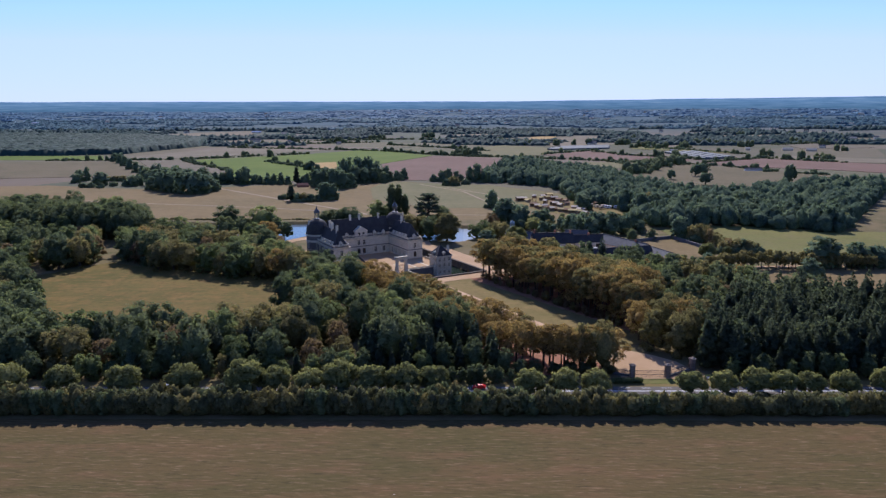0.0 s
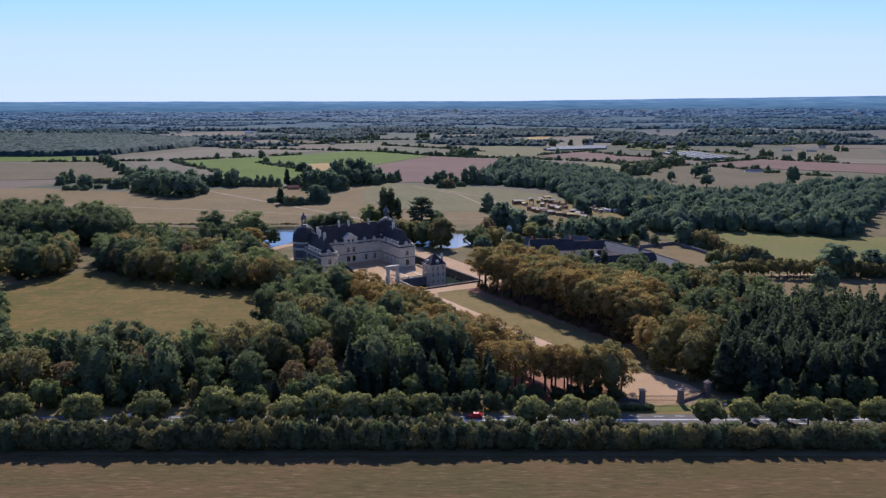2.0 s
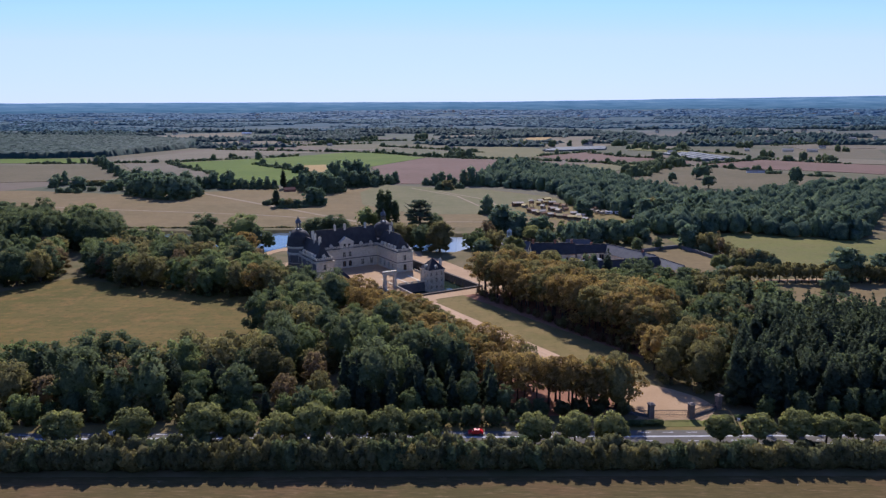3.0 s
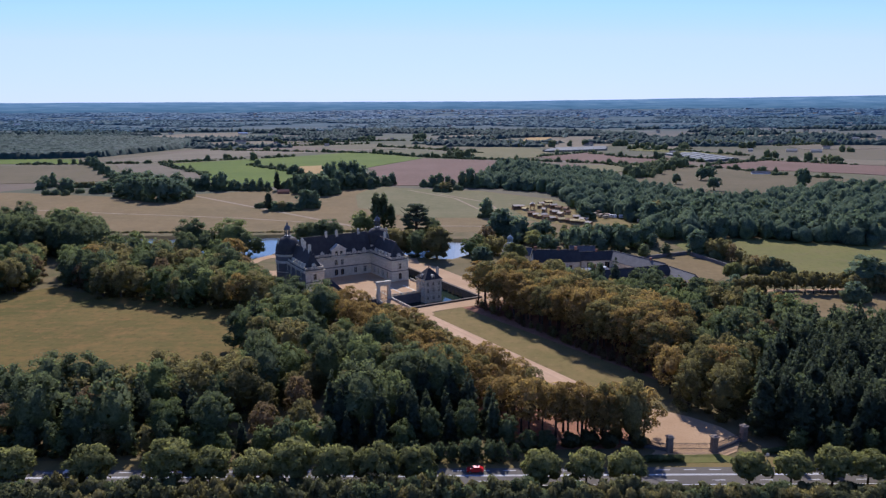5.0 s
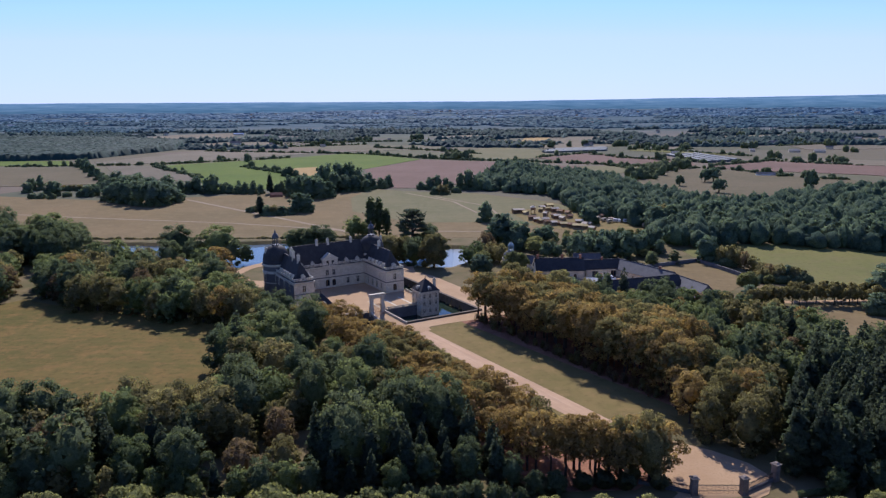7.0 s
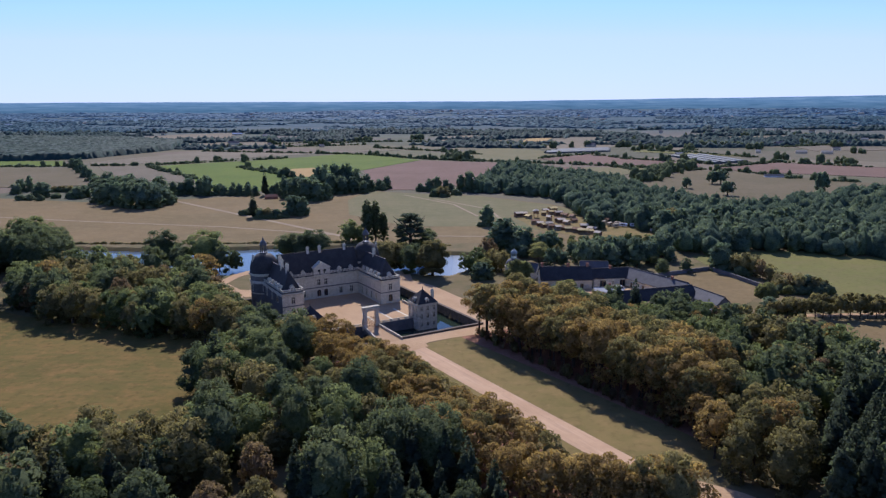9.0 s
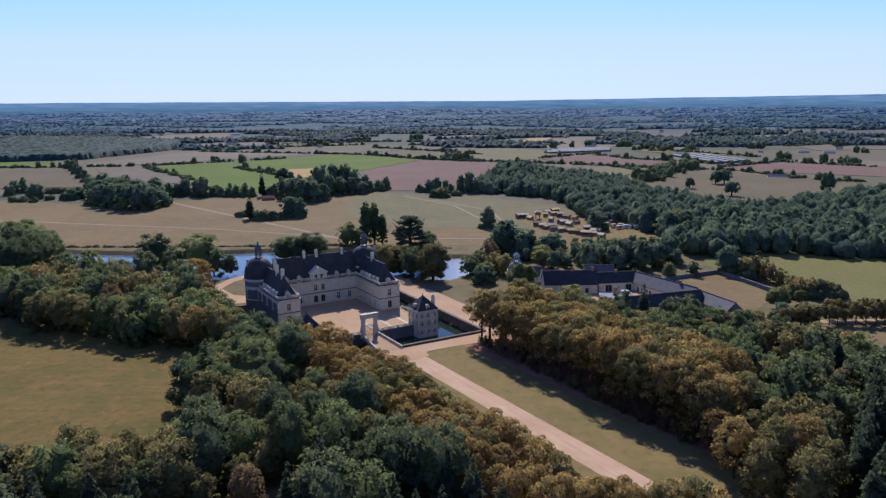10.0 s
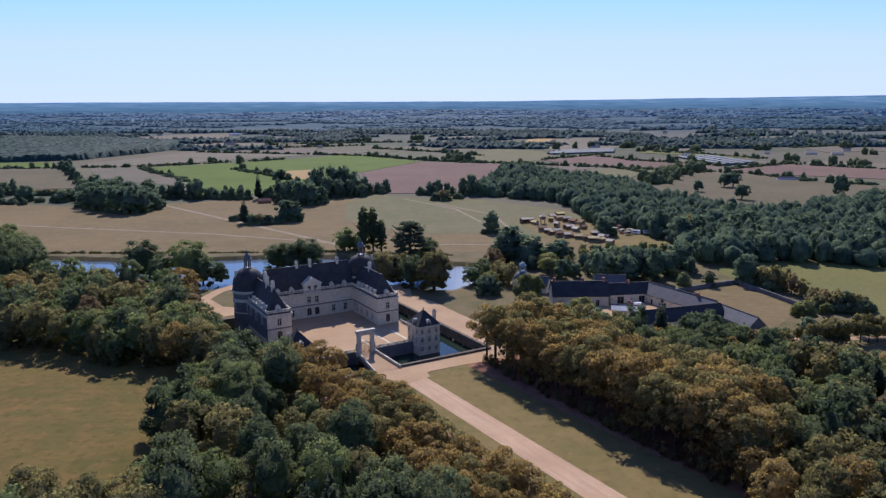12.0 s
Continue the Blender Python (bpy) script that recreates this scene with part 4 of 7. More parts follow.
# round towers with domes and open lanterns
for sg in (-1, 1):
    cx, cy, r = sg * 25.0, 30.9, 6.3
    bm = bmesh.new()
    lathe(bm, cx, cy, [(r + 0.5, ZB), (r + 0.1, 0), (r, 0.3), (r, 14.3)], 40)
    tw = part("tower", bm, M["schist"], castle, "round dark schist tower with pale bands")
    for za, zb, o in ((5.3, 5.8, 0.12), (10.0, 11.2, 0.3), (13.4, 13.9, 0.25), (13.9, 14.5, 0.65)):
        bm = bmesh.new()
        lathe(bm, cx, cy, [(r + o, za), (r + o, zb)], 40)
        part("band", bm, M["tuffeau"], tw, "pale stone band")
    bm = bmesh.new()
    prof = [(r + 0.3, 14.5), (r + 0.15, 15.3)] + [((r + 0.05) * math.cos(t) ** 0.75, 15.3 + 7.6 * math.sin(t)) for t in (math.pi / 2 * k / 11 for k in range(10))] + [(1.5, 22.85)]
    lathe(bm, cx, cy, prof, 40)
    part("dome", bm, M["slate"], tw, "bell-shaped slate dome", smooth=True)
    bm = bmesh.new()
    lathe(bm, cx, cy, [(1.75, 22.6), (1.75, 23.2)], 16)
    part("lantern_base", bm, M["lead"], tw)
    for k in range(8):
        a = 2 * math.pi * k / 8
        bm = bmesh.new()
        lathe(bm, cx + 1.25 * math.cos(a), cy + 1.25 * math.sin(a), [(0.22, 23.2), (0.18, 26.3)], 8)
        part("lantern_post", bm, M["lead"], tw)
    bm = bmesh.new()
    lathe(bm, cx, cy, [(1.7, 26.3), (1.7, 26.7)], 16)
    lathe(bm, cx, cy, [(1.55, 26.7), (1.45, 27.4), (1.0, 28.2), (0.45, 28.7), (0.3, 29.0), (0.42, 29.3), (0.15, 29.7), (0.05, 30.4)], 16)
    part("cupola", bm, M["lead"], tw, "small grey lantern cupola")
    for k in range(6):
        a = 2 * math.pi * k / 6 + 0.2
        for z in (7.0,):
            dvec = Vector((math.cos(a), math.sin(a)))
            t = Vector((-dvec.y, dvec.x))
            c = Vector((cx, cy)) + dvec * (r + 0.02)
            p0, p1 = c - t, c + t
            window(tw, (p0.x, p0.y), (p1.x, p1.y), 1.0, z, 1.2, 2.4)
    chimney(tw, cx + sg * 5.0, cy - 0.5, 14.0, 22.0, 0.9, 0.8)

# terrace on which the castle stands, with its moat walls
terrace = empty("castle_terrace", castle.matrix_basis.copy(), "gravel court on stone retaining walls above the moat", "terrace", kind="structure")
bm = bmesh.new()
box(bm, -28.4, 28.4, -26.0, BK + 6, ZB, -0.12)
part("retaining_wall", bm, M["schist"], terrace, "dark schist retaining wall")
bm = bmesh.new()
box(bm, -28.3, 28.3, -25.9, BK + 5.9, -0.12, 0.0)
part("court_gravel", bm, M["sand"], terrace, "pale pink gravel")
bm = bmesh.new()
for k in range(3):                                     # pale stone walks crossing the court
    box(bm, 4 + 7.5 * k, 4.9 + 7.5 * k, -25, -9, 0.004, 0.02)
part("stone_walk", bm, M["tuffeau"], terrace)
bm = bmesh.new()
for p, q in (((-20, -25.6), (-3.4, -25.6)), ((3.4, -25.6), (20, -25.6)), ((-28, -21), (-28, -0.6)), ((28, -21), (28, -0.6))):
    balustrade(bm, p, q, 0.0, 0.95)
part("balustrade", bm, M["tuffeau"], terrace)
bm = bmesh.new()
for x0, x1, y0, y1 in ((-41, -4.8, -45.2, -44.0), (4.8, 42.6, -45.2, -44.0), (41.5, 42.6, -44.0, 43), (-41, -40, -44.0, 43), (-41, 42.6, 43, 44)):
    box(bm, x0, x1, y0, y1, -7, -0.9)
    box(bm, x0 - 0.1, x1 + 0.1, y0 - 0.1, y1 + 0.1, -0.9, -0.72)
part("moat_wall", bm, M["moat_stone"], terrace, "outer moat wall with a flat coping")
bridge = empty("bridge", castle.matrix_basis.copy(), "stone bridge over the moat to the gateway", "bridge")
bm = bmesh.new()
n = 10
for y0, y1 in ((-45.2, -35.6), (-35.6, -26.0)):       # two arches
    c = (y0 + y1) / 2
    up = [(-3.6, -1.35 + 1.35 * (-45.2 - y) / (-45.2 + 26.0)) for y in (y0, y1)]
    low = [(c + 3.6 * math.cos(math.pi * k / n), -4.6 + 2.4 * math.sin(math.pi * k / n)) for k in range(n + 1)][::-1]
    prof = [(y0, -5.4), *[(a, b) for a, b in low], (y1, -5.4), (y1, up[1][1]), (y0, up[0][1])]
    fa = [bm.verts.new((-3.4, a, b)) for a, b in prof]
    fb = [bm.verts.new((3.4, a, b)) for a, b in prof]
    bm.faces.new(fa)
    bm.faces.new(list(reversed(fb)))
    for i in range(len(prof)):
        j = (i + 1) % len(prof)
        bm.faces.new((fa[i], fb[i], fb[j], fa[j]))
part("span", bm, M["schist"], bridge)
bm = bmesh.new()
v = [bm.verts.new(c) for c in ((-4.4, -45.6, -1.33), (4.4, -45.6, -1.33), (3, -25.8, 0.03), (-3, -25.8, 0.03))]
bm.faces.new(v)
part("roadway", bm, M["sand"], bridge, "gravel roadway")
for sg in (-1, 1):
    bm = bmesh.new()
    v = [bm.verts.new((sg * w + dx, y, z)) for dx in (-0.25, 0.25) for w, y, z in ((4.9, -45.6, -1.7), (3.2, -28.5, -0.4), (3.2, -28.5, 0.75), (4.9, -45.6, -0.35))]
    for f in ((0, 1, 2, 3), (7, 6, 5, 4), (0, 4, 5, 1), (1, 5, 6, 2), (2, 6, 7, 3), (3, 7, 4, 0)):
        bm.faces.new([v[i] for i in f])
    part("parapet", bm, M["tuffeau"], bridge)

# gateway: two tall piers with a lintel and an iron gate
gate = empty("gateway", castle.matrix_basis @ Matrix.Translation((0, -27.6, -0.15)) @ Matrix.Scale(0.9, 4), "tall pale stone gateway with an iron gate", "gateway")
for sg in (-1, 1):
    bm = bmesh.new()
    x = sg * 2.85
    box(bm, x - 1.0, x + 1.0, -0.9, 0.9, -1.4, 1.2)
    box(bm, x - 0.75, x + 0.75, -0.7, 0.7, 1.2, 7.0)
    box(bm, x - 0.9, x + 0.9, -0.85, 0.85, 7.0, 7.35)
    lathe(bm, x + sg * 1.1, 0, [(0.45, 1.2), (0.4, 2.6), (0.18, 4.2)], 10)
    part("pier", bm, M["tuffeau"], gate)
bm = bmesh.new()
box(bm, -3.8, 3.8, -0.8, 0.8, 7.35, 8.3)
box(bm, -4.1, 4.1, -1.05, 1.05, 8.3, 8.75)
for k in range(17):
    box(bm, -3.9 + k * 0.4875 - 0.13, -3.9 + k * 0.4875 + 0.13, -0.75, 0.75, 8.75, 9.15)
box(bm, -4.05, 4.05, -0.95, 0.95, 9.15, 9.4)
part("lintel", bm, M["tuffeau"], gate)
bm = bmesh.new()
for k in range(17):
    x = -2.0 + k * 0.25
    box(bm, x - 0.03, x + 0.03, -0.03, 0.03, 0.1, 4.0 + 0.8 * math.cos(x * 0.75))
for z in (0.3, 1.6, 3.8):
    box(bm, -2.1, 2.1, -0.04, 0.04, z, z + 0.08)
part("gate_leaf", bm, M["rust_iron"], gate, "rust-red wrought iron gate")

# the two pavilions in the moat


def pavilion(sg):
    s = 8.9
    x0 = 20.3 if sg > 0 else -29.2
    pv = empty("pavilion", castle.matrix_basis @ Matrix.Translation((x0, -30.4, 0)), "small square stone pavilion with a pyramid slate roof", "pavilion", "moat pavilions")
    he = 6.5
    for p, q in (((0, 0), (s, 0)), ((s, 0), (s, s)), ((s, s), (0, s)), ((0, s), (0, 0))):
        cols = [1.5, s / 2, s - 1.5]
        holes = [(c, z, 1.0, h) for c in cols for z, h in ((-3.0, 1.6), (0.4, 1.9), (3.6, 1.8))]
        bm = bmesh.new()
        facade(bm, p, q, -5.4, he, holes)
        w = part("wall", bm, M["tuffeau"], pv)
        for c, z, a, h in holes:
            window(w, p, q, c, z, a, h)
    bm = bmesh.new()
    for za, zb, o in ((-1.0, -0.7, 0.12), (2.8, 3.1, 0.12), (he - 0.5, he - 0.2, 0.2), (he - 0.2, he + 0.1, 0.45)):
        box(bm, -o, s + o, -o, s + o, za, zb)
    part("cornice", bm, M["tuffeau"], pv)
    bm = bmesh.new()
    box(bm, -0.25, s + 0.25, -0.25, s + 0.25, he + 0.1, he + 0.3)
    box(bm, -0.1, s + 0.1, -0.1, s + 0.1, he + 0.3, he + 4.9, 0.1)
    lathe(bm, s / 2, s / 2, [(0.35, he + 4.9), (0.12, he + 5.4), (0.2, he + 5.6), (0.03, he + 6.3)], 8)
    part("roof", bm, M["slate"], pv, "steep pyramid slate roof")
    dormer(pv, Matrix.Translation((s / 2, 0.15, he + 0.1)) @ Matrix.Scale(0.75, 4))
    dormer(pv, Matrix.Translation((0.15, s / 2, he + 0.1)) @ Matrix.Rotation(radians(-90), 4, "Z") @ Matrix.Scale(0.75, 4))
    chimney(pv, s - 0.8 if sg > 0 else 0.8, 2.6, he, he + 4.9, 0.9, 1.2)
    return pv


pavilion(1)
pavilion(-1)
# small bastion with a domed turret beside the right pavilion
bm = bmesh.new()
lathe(bm, 0, 0, [(1.9, ZB), (1.7, 1.6), (2.1, 1.7), (2.1, 2.1), (1.5, 2.4), (0.6, 3.1), (0.15, 3.6)], 16)
tur = part("turret", bm, M["tuffeau"])
tur.matrix_basis = castle.matrix_basis @ Matrix.Translation((26.6, -14.0, 0))
tagged(tur, "low round stone turret on the moat corner", "turret")

# ---------------------------------------------------------------- trees
bm = bmesh.new()
bmesh.ops.create_icosphere(bm, subdivisions=1, radius=1.0)
bm.verts.ensure_lookup_table()
ICO0 = (np.array([v.co[:] for v in bm.verts]), np.array([[v.index for v in f.verts] for f in bm.faces]))
bm.free()
bm = bmesh.new()
bmesh.ops.create_icosphere(bm, subdivisions=2, radius=1.0)
ICO1 = (np.array([v.co[:] for v in bm.verts]), np.array([[v.index for v in f.verts] for f in bm.faces]))
bm.free()
rng = np.random.default_rng(7)


def np_mesh(name, verts, tris, material, smooth=True, normals=None):
    me = bpy.data.meshes.new(name)
    me.vertices.add(len(verts))
    me.vertices.foreach_set("co", np.asarray(verts, np.float32).ravel())
    k = len(tris)
    me.loops.add(3 * k)
    me.polygons.add(k)
    me.loops.foreach_set("vertex_index", np.asarray(tris, np.int32).ravel())
    me.polygons.foreach_set("loop_start", np.arange(0, 3 * k, 3, dtype=np.int32))
    me.update(calc_edges=True)
    me.materials.append(material)
    if smooth or normals is not None:
        me.shade_smooth()
    if normals is not None:
        me.normals_split_custom_set_from_vertices(np.asarray(normals, np.float32))
    return me


def unit(v):
    return v / np.maximum(np.linalg.norm(v, axis=-1, keepdims=True), 1e-9)


def sprays(points, normals, size, r, spread=0.7):
    """One ragged leaf spray (a bent triangle pair) at each point, lying roughly across its normal."""
    k = len(points)
    nrm = unit(normals + spread * r.normal(size=(k, 3)))
    t = unit(np.cross(nrm, r.normal(size=(k, 3))))
    b = np.cross(nrm, t)
    s = size * r.uniform(0.6, 1.35, (k, 1))
    a0 = points + t * s * 0.95
    a1 = points - t * s * 0.5 + b * s * 0.8
    a2 = points - t * s * 0.45 - b * s * 0.85 - nrm * s * 0.2
    v = np.stack([a0, a1, a2], 1).reshape(-1, 3)
    return v, np.arange(3 * k).reshape(-1, 3)


def crown_mesh(name, material, lumps, count, size, r, core=0.86, spread=0.7, lift=0.3):
    """A crown from rounded boughs: a dark inner mass and many leaf sprays over it."""
    vs, fs, ns, base = [], [], [], 0
    cen = np.array([l[0] for l in lumps], float)
    rad = np.array([l[1] for l in lumps], float)          # three radii each
    big = 0.5 * np.median(rad[:, 0]) + 0.25 * rad[0, 0] * 0.5
    for c, q in zip(cen, rad):
        if q[0] < big and len(lumps) > 12:              # small boughs are leaves alone
            continue
        ball = ICO1 if q[0] >= rad[0, 0] and len(lumps) > 12 else ICO0
        v = ball[0] * (1 + (0.08 if ball is ICO1 else 0.16) * r.normal(size=(len(ball[0]), 1)))
        v = v * q * core + c
        ns.append(unit(0.36 * ball[0] + 0.66 * unit(v - np.array([0, 0, np.mean(cen[:, 2])])) + np.array([0, 0, lift])))
        vs.append(v)
        fs.append(ball[1] + base)
        base += len(v)
    area = (rad ** 2).sum(1)
    area[0] *= 0.35
    pick = r.choice(len(lumps), count * 2, p=area / area.sum())
    d = unit(r.normal(size=(count * 2, 3)))
    d[:, 2] = np.where(d[:, 2] < -0.55, -d[:, 2], d[:, 2])
    pts = cen[pick] + d * rad[pick] * r.uniform(0.86, 1.14, (count * 2, 1))
    keep = np.ones(len(pts), bool)
    for c, q in zip(cen, rad):
        keep &= (((pts - c) / (q * 0.82)) ** 2).sum(1) > 1
    pts, d = pts[keep][:count], d[keep][:count]
    v, f = sprays(pts, d, size, r, spread)
    vs.append(v)
    fs.append(f + base)
    mid = np.array([0, 0, np.average(cen[:, 2], weights=area)])
    nrm = unit(0.36 * d + 0.66 * unit(pts - mid) + np.array([0, 0, lift]) + 0.16 * r.normal(size=d.shape))
    ns.append(np.repeat(nrm, 3, 0))
    return np_mesh(name, np.concatenate(vs), np.concatenate(fs), material, False, np.concatenate(ns))


def trunk_mesh(name, h, r0, limbs, r):
    """Tapered trunk with a flared foot and a few rising limbs."""
    bm = bmesh.new()
    lathe(bm, 0, 0, [(r0 * 1.5, -0.4), (r0 * 1.15, 0.5), (r0, h * 0.3), (r0 * 0.8, h * 0.65), (r0 * 0.35, h)], 7)
    for k in range(limbs):
        a = 2 * math.pi * k / max(limbs, 1) + r.uniform(-0.4, 0.4)
        z0 = h * r.uniform(0.45, 0.7)
        ln = h * r.uniform(0.35, 0.5)
        d = Vector((math.cos(a) * 0.75, math.sin(a) * 0.75, 0.8)).normalized()
        p, q = Vector((0, 0, z0)), Vector((0, 0, z0)) + d * ln
        e = d.cross(Vector((0, 0, 1))).normalized()
        g = d.cross(e)
        lo = [bm.verts.new(p + (e * math.cos(t) + g * math.sin(t)) * r0 * 0.5) for t in (0, 2.1, 4.2)]
        hi = [bm.verts.new(q + (e * math.cos(t) + g * math.sin(t)) * r0 * 0.15) for t in (0, 2.1, 4.2)]
        for i in range(3):
            bm.faces.new((lo[i], lo[(i + 1) % 3], hi[(i + 1) % 3], hi[i]))
    me = bpy.data.meshes.new(name)
    bm.to_mesh(me)
    bm.free()
    me.materials.append(M["bark"])
    return me


def round_lumps(h, z0, rx, r, k, flat=1.0):
    """Boughs filling an egg from z0 to h, about rx wide."""
    out = [((0, 0, z0 + (h - z0) * 0.5), (rx * 0.84, rx * 0.84, (h - z0) * 0.46))]
    k = int(k * 2.3)
    lean, oval = r.uniform(0, 6.28), r.uniform(0.0, 0.16)
    for i in range(k):
        a = i * 2.4 + r.uniform(-0.9, 0.9)
        u = min(1.0, max(0.0, (i + 0.5) / k + r.uniform(-0.12, 0.12)))
        z = z0 + (h - z0) * (0.05 + 0.88 * u)
        w = math.sqrt(max(0.0, 1 - ((u - 0.40) / 0.66) ** 2)) * (1 + oval * math.cos(2 * (a - lean)))
        d = rx * w * r.uniform(0.66, 0.96)
        s = rx * r.uniform(0.17, 0.33)
        out.append(((d * math.cos(a), d * math.sin(a), z), (s, s, s * 0.85 * flat)))
    return out


KINDS = {}


def add_kind(key, name, label, makers):
    KINDS[key] = [(name, label, c, t) for c, t in makers]


def broad(mat, h, z0, rx, k, count, size, n, flat=1.0, limbs=4, tr=0.35, core=0.84, spread=0.9):
    out = []
    for i in range(n):
        r = np.random.default_rng(100 + 17 * i + int(h * 10) + len(mat))
        out.append((crown_mesh("crown", M[mat], round_lumps(h, z0, rx, r, k, flat), count, size, r, core, spread), trunk_mesh("trunk", h * 0.7, tr, limbs, r)))
    return out


def add_wood_kind(key, name, label, mat, h, z0, rx, k, n, **more):
    """A woodland tree in two grains: fine leaf for the trees by the drive, coarser for those farther off."""
    add_kind(key, name, label, broad(mat, h, z0, rx, k, 700, 0.5, n, **more))
    add_kind(key + "_fine", name, label, broad(mat, h, z0, rx, k, 2500, 0.285, n, **more))


add_wood_kind("green", "oak_tree", "broad green oak in full summer leaf", "leaf_green", 15, -0.9, 5.4, 20, 4, core=0.74)
add_wood_kind("dark", "beech_tree", "tall dark green beech in dense leaf", "leaf_dark", 17, -1.0, 5.4, 21, 4, core=0.76)
add_wood_kind("olive", "maple_tree", "olive green maple with thinning leaf", "leaf_olive", 14.5, -0.9, 5.0, 18, 4, core=0.66)
add_wood_kind("gold", "chestnut_tree", "golden-brown chestnut on a bare tall trunk", "leaf_gold", 16, 5.4, 4.8, 17, 4, flat=0.7, limbs=7, tr=0.27, core=0.4)
add_wood_kind("olive_tall", "chestnut_tree", "chestnut with brown-edged green leaves on a tall trunk", "leaf_olive", 16, 5.0, 4.7, 17, 2, flat=0.75, limbs=6, tr=0.27, core=0.45)
add_wood_kind("gold_low", "chestnut_tree", "golden-brown chestnut leafed nearly to the ground", "leaf_gold", 15.5, 2.4, 4.9, 20, 3, flat=0.75, limbs=6, tr=0.27, core=0.45)
add_wood_kind("gold_thin", "chestnut_tree", "half-bare golden chestnut with open limbs", "leaf_gold", 15, 4.4, 4.4, 14, 3, flat=0.8, limbs=10, tr=0.34, core=0.22)
add_wood_kind("rust", "copper_tree", "rust-brown tree scorched by drought", "leaf_rust", 13, -0.6, 4.2, 14, 2, core=0.6)
add_kind("olive_round", "maple_tree", "dense round olive-green maple behind the castle", broad("leaf_olive", 14.5, 0.3, 5.2, 24, 3300, 0.29, 2, core=0.88, tr=0.4))
add_kind("oak", "oak_tree", "lone dark oak with a clear trunk in a pasture", broad("leaf_wood", 12, 2.6, 5.4, 16, 620, 0.6, 2, tr=0.5))
add_kind("fd", "oak_tree", "dark green field oak in full leaf", broad("leaf_wood", 17, -1.0, 5.4, 16, 430, 0.75, 4))
add_kind("fg", "ash_tree", "grey-green ash tree at a field edge", broad("leaf_wood", 15, -0.9, 5.4, 16, 400, 0.75, 4))
add_kind("fo", "thorn_tree", "olive green thorn tree in a hedge", broad("leaf_olive", 14.5, -0.9, 5.0, 14, 360, 0.75, 3))
add_kind("lime", "lime_tree", "clipped round lime tree beside the road", broad("leaf_lime", 10.2, 3.5, 5.0, 22, 1300, 0.42, 3, flat=0.8, tr=0.28, core=0.86, spread=0.7))
add_kind("row", "lime_tree", "small pollarded lime on a bare stem", broad("leaf_olive", 8.0, 2.8, 2.5, 9, 420, 0.42, 2, tr=0.2))
add_kind("poplar", "poplar_tree", "tall narrow dark poplar", broad("leaf_dark", 29, 2.0, 3.4, 26, 1200, 0.6, 1, tr=0.45))


def cedar():
    r = np.random.default_rng(5)
    l = []
    for tier in range(7):                              # level plates of foliage, widest high up
        z = 6.5 + 2.7 * tier
        reach = (5.0, 6.2, 6.6, 6.4, 5.6, 4.4, 2.4)[tier]
        for j in range(6):
            a = j * 1.047 + tier * 0.5 + r.uniform(-0.25, 0.25)
            d = reach * r.uniform(0.45, 0.95)
            w = r.uniform(1.7, 2.6)
            l.append(((d * math.cos(a), d * math.sin(a), z + r.uniform(-0.7, 0.7)), (w, w, w * 0.4)))
    return [(crown_mesh("crown", M["needle"], l, 1700, 0.5, r, 0.88, 0.5), trunk_mesh("trunk", 23, 0.7, 8, r))]


add_kind("cedar", "cedar_tree", "old dark cedar with flat spreading boughs", cedar())
rr_ = np.random.default_rng(3)


def fir(h, rx, r):
    """Tiers of hanging boughs that narrow to a spire."""
    l = [((0, 0, h * 0.42), (rx * 0.5, rx * 0.5, h * 0.38))]
    for i in range(24):
        u = i / 23
        w = rx * (1 - u) ** 0.62
        a = i * 2.4
        l.append(((w * 0.55 * math.cos(a), w * 0.55 * math.sin(a), h * (0.1 + 0.84 * u)), (w * 0.5 + 0.3, w * 0.5 + 0.3, h * 0.06 + 0.3)))
    return crown_mesh("crown", M["needle"], l, 800, 0.46, r, 0.86, 0.6)


add_kind("fir", "fir_tree", "dark spired fir tree", [(fir(18 + i, 3.7, rr_), trunk_mesh("trunk", 16, 0.3, 0, rr_)) for i in range(3)])


def shrub_lumps(w, h, r, k=9):
    return [((r.uniform(-w, w) * 0.8, r.uniform(-1, 1) * 1.3, h * r.uniform(0.3, 0.72)), (w * r.uniform(0.28, 0.5), 1.5, h * r.uniform(0.22, 0.34))) for _ in range(k)] + [((0, 0, h * 0.35), (w, 1.9, h * 0.42))]


SHRUB = []
for i, mt in enumerate(("leaf_hedge", "leaf_hedge", "leaf_hedge", "leaf_dark", "leaf_olive")):
    r = np.random.default_rng(40 + i)
    SHRUB.append(crown_mesh("shrub", M[mt], shrub_lumps(3.2, 5.4, r, 14), 640, 0.34, r, 0.94, 0.9, 0.0))


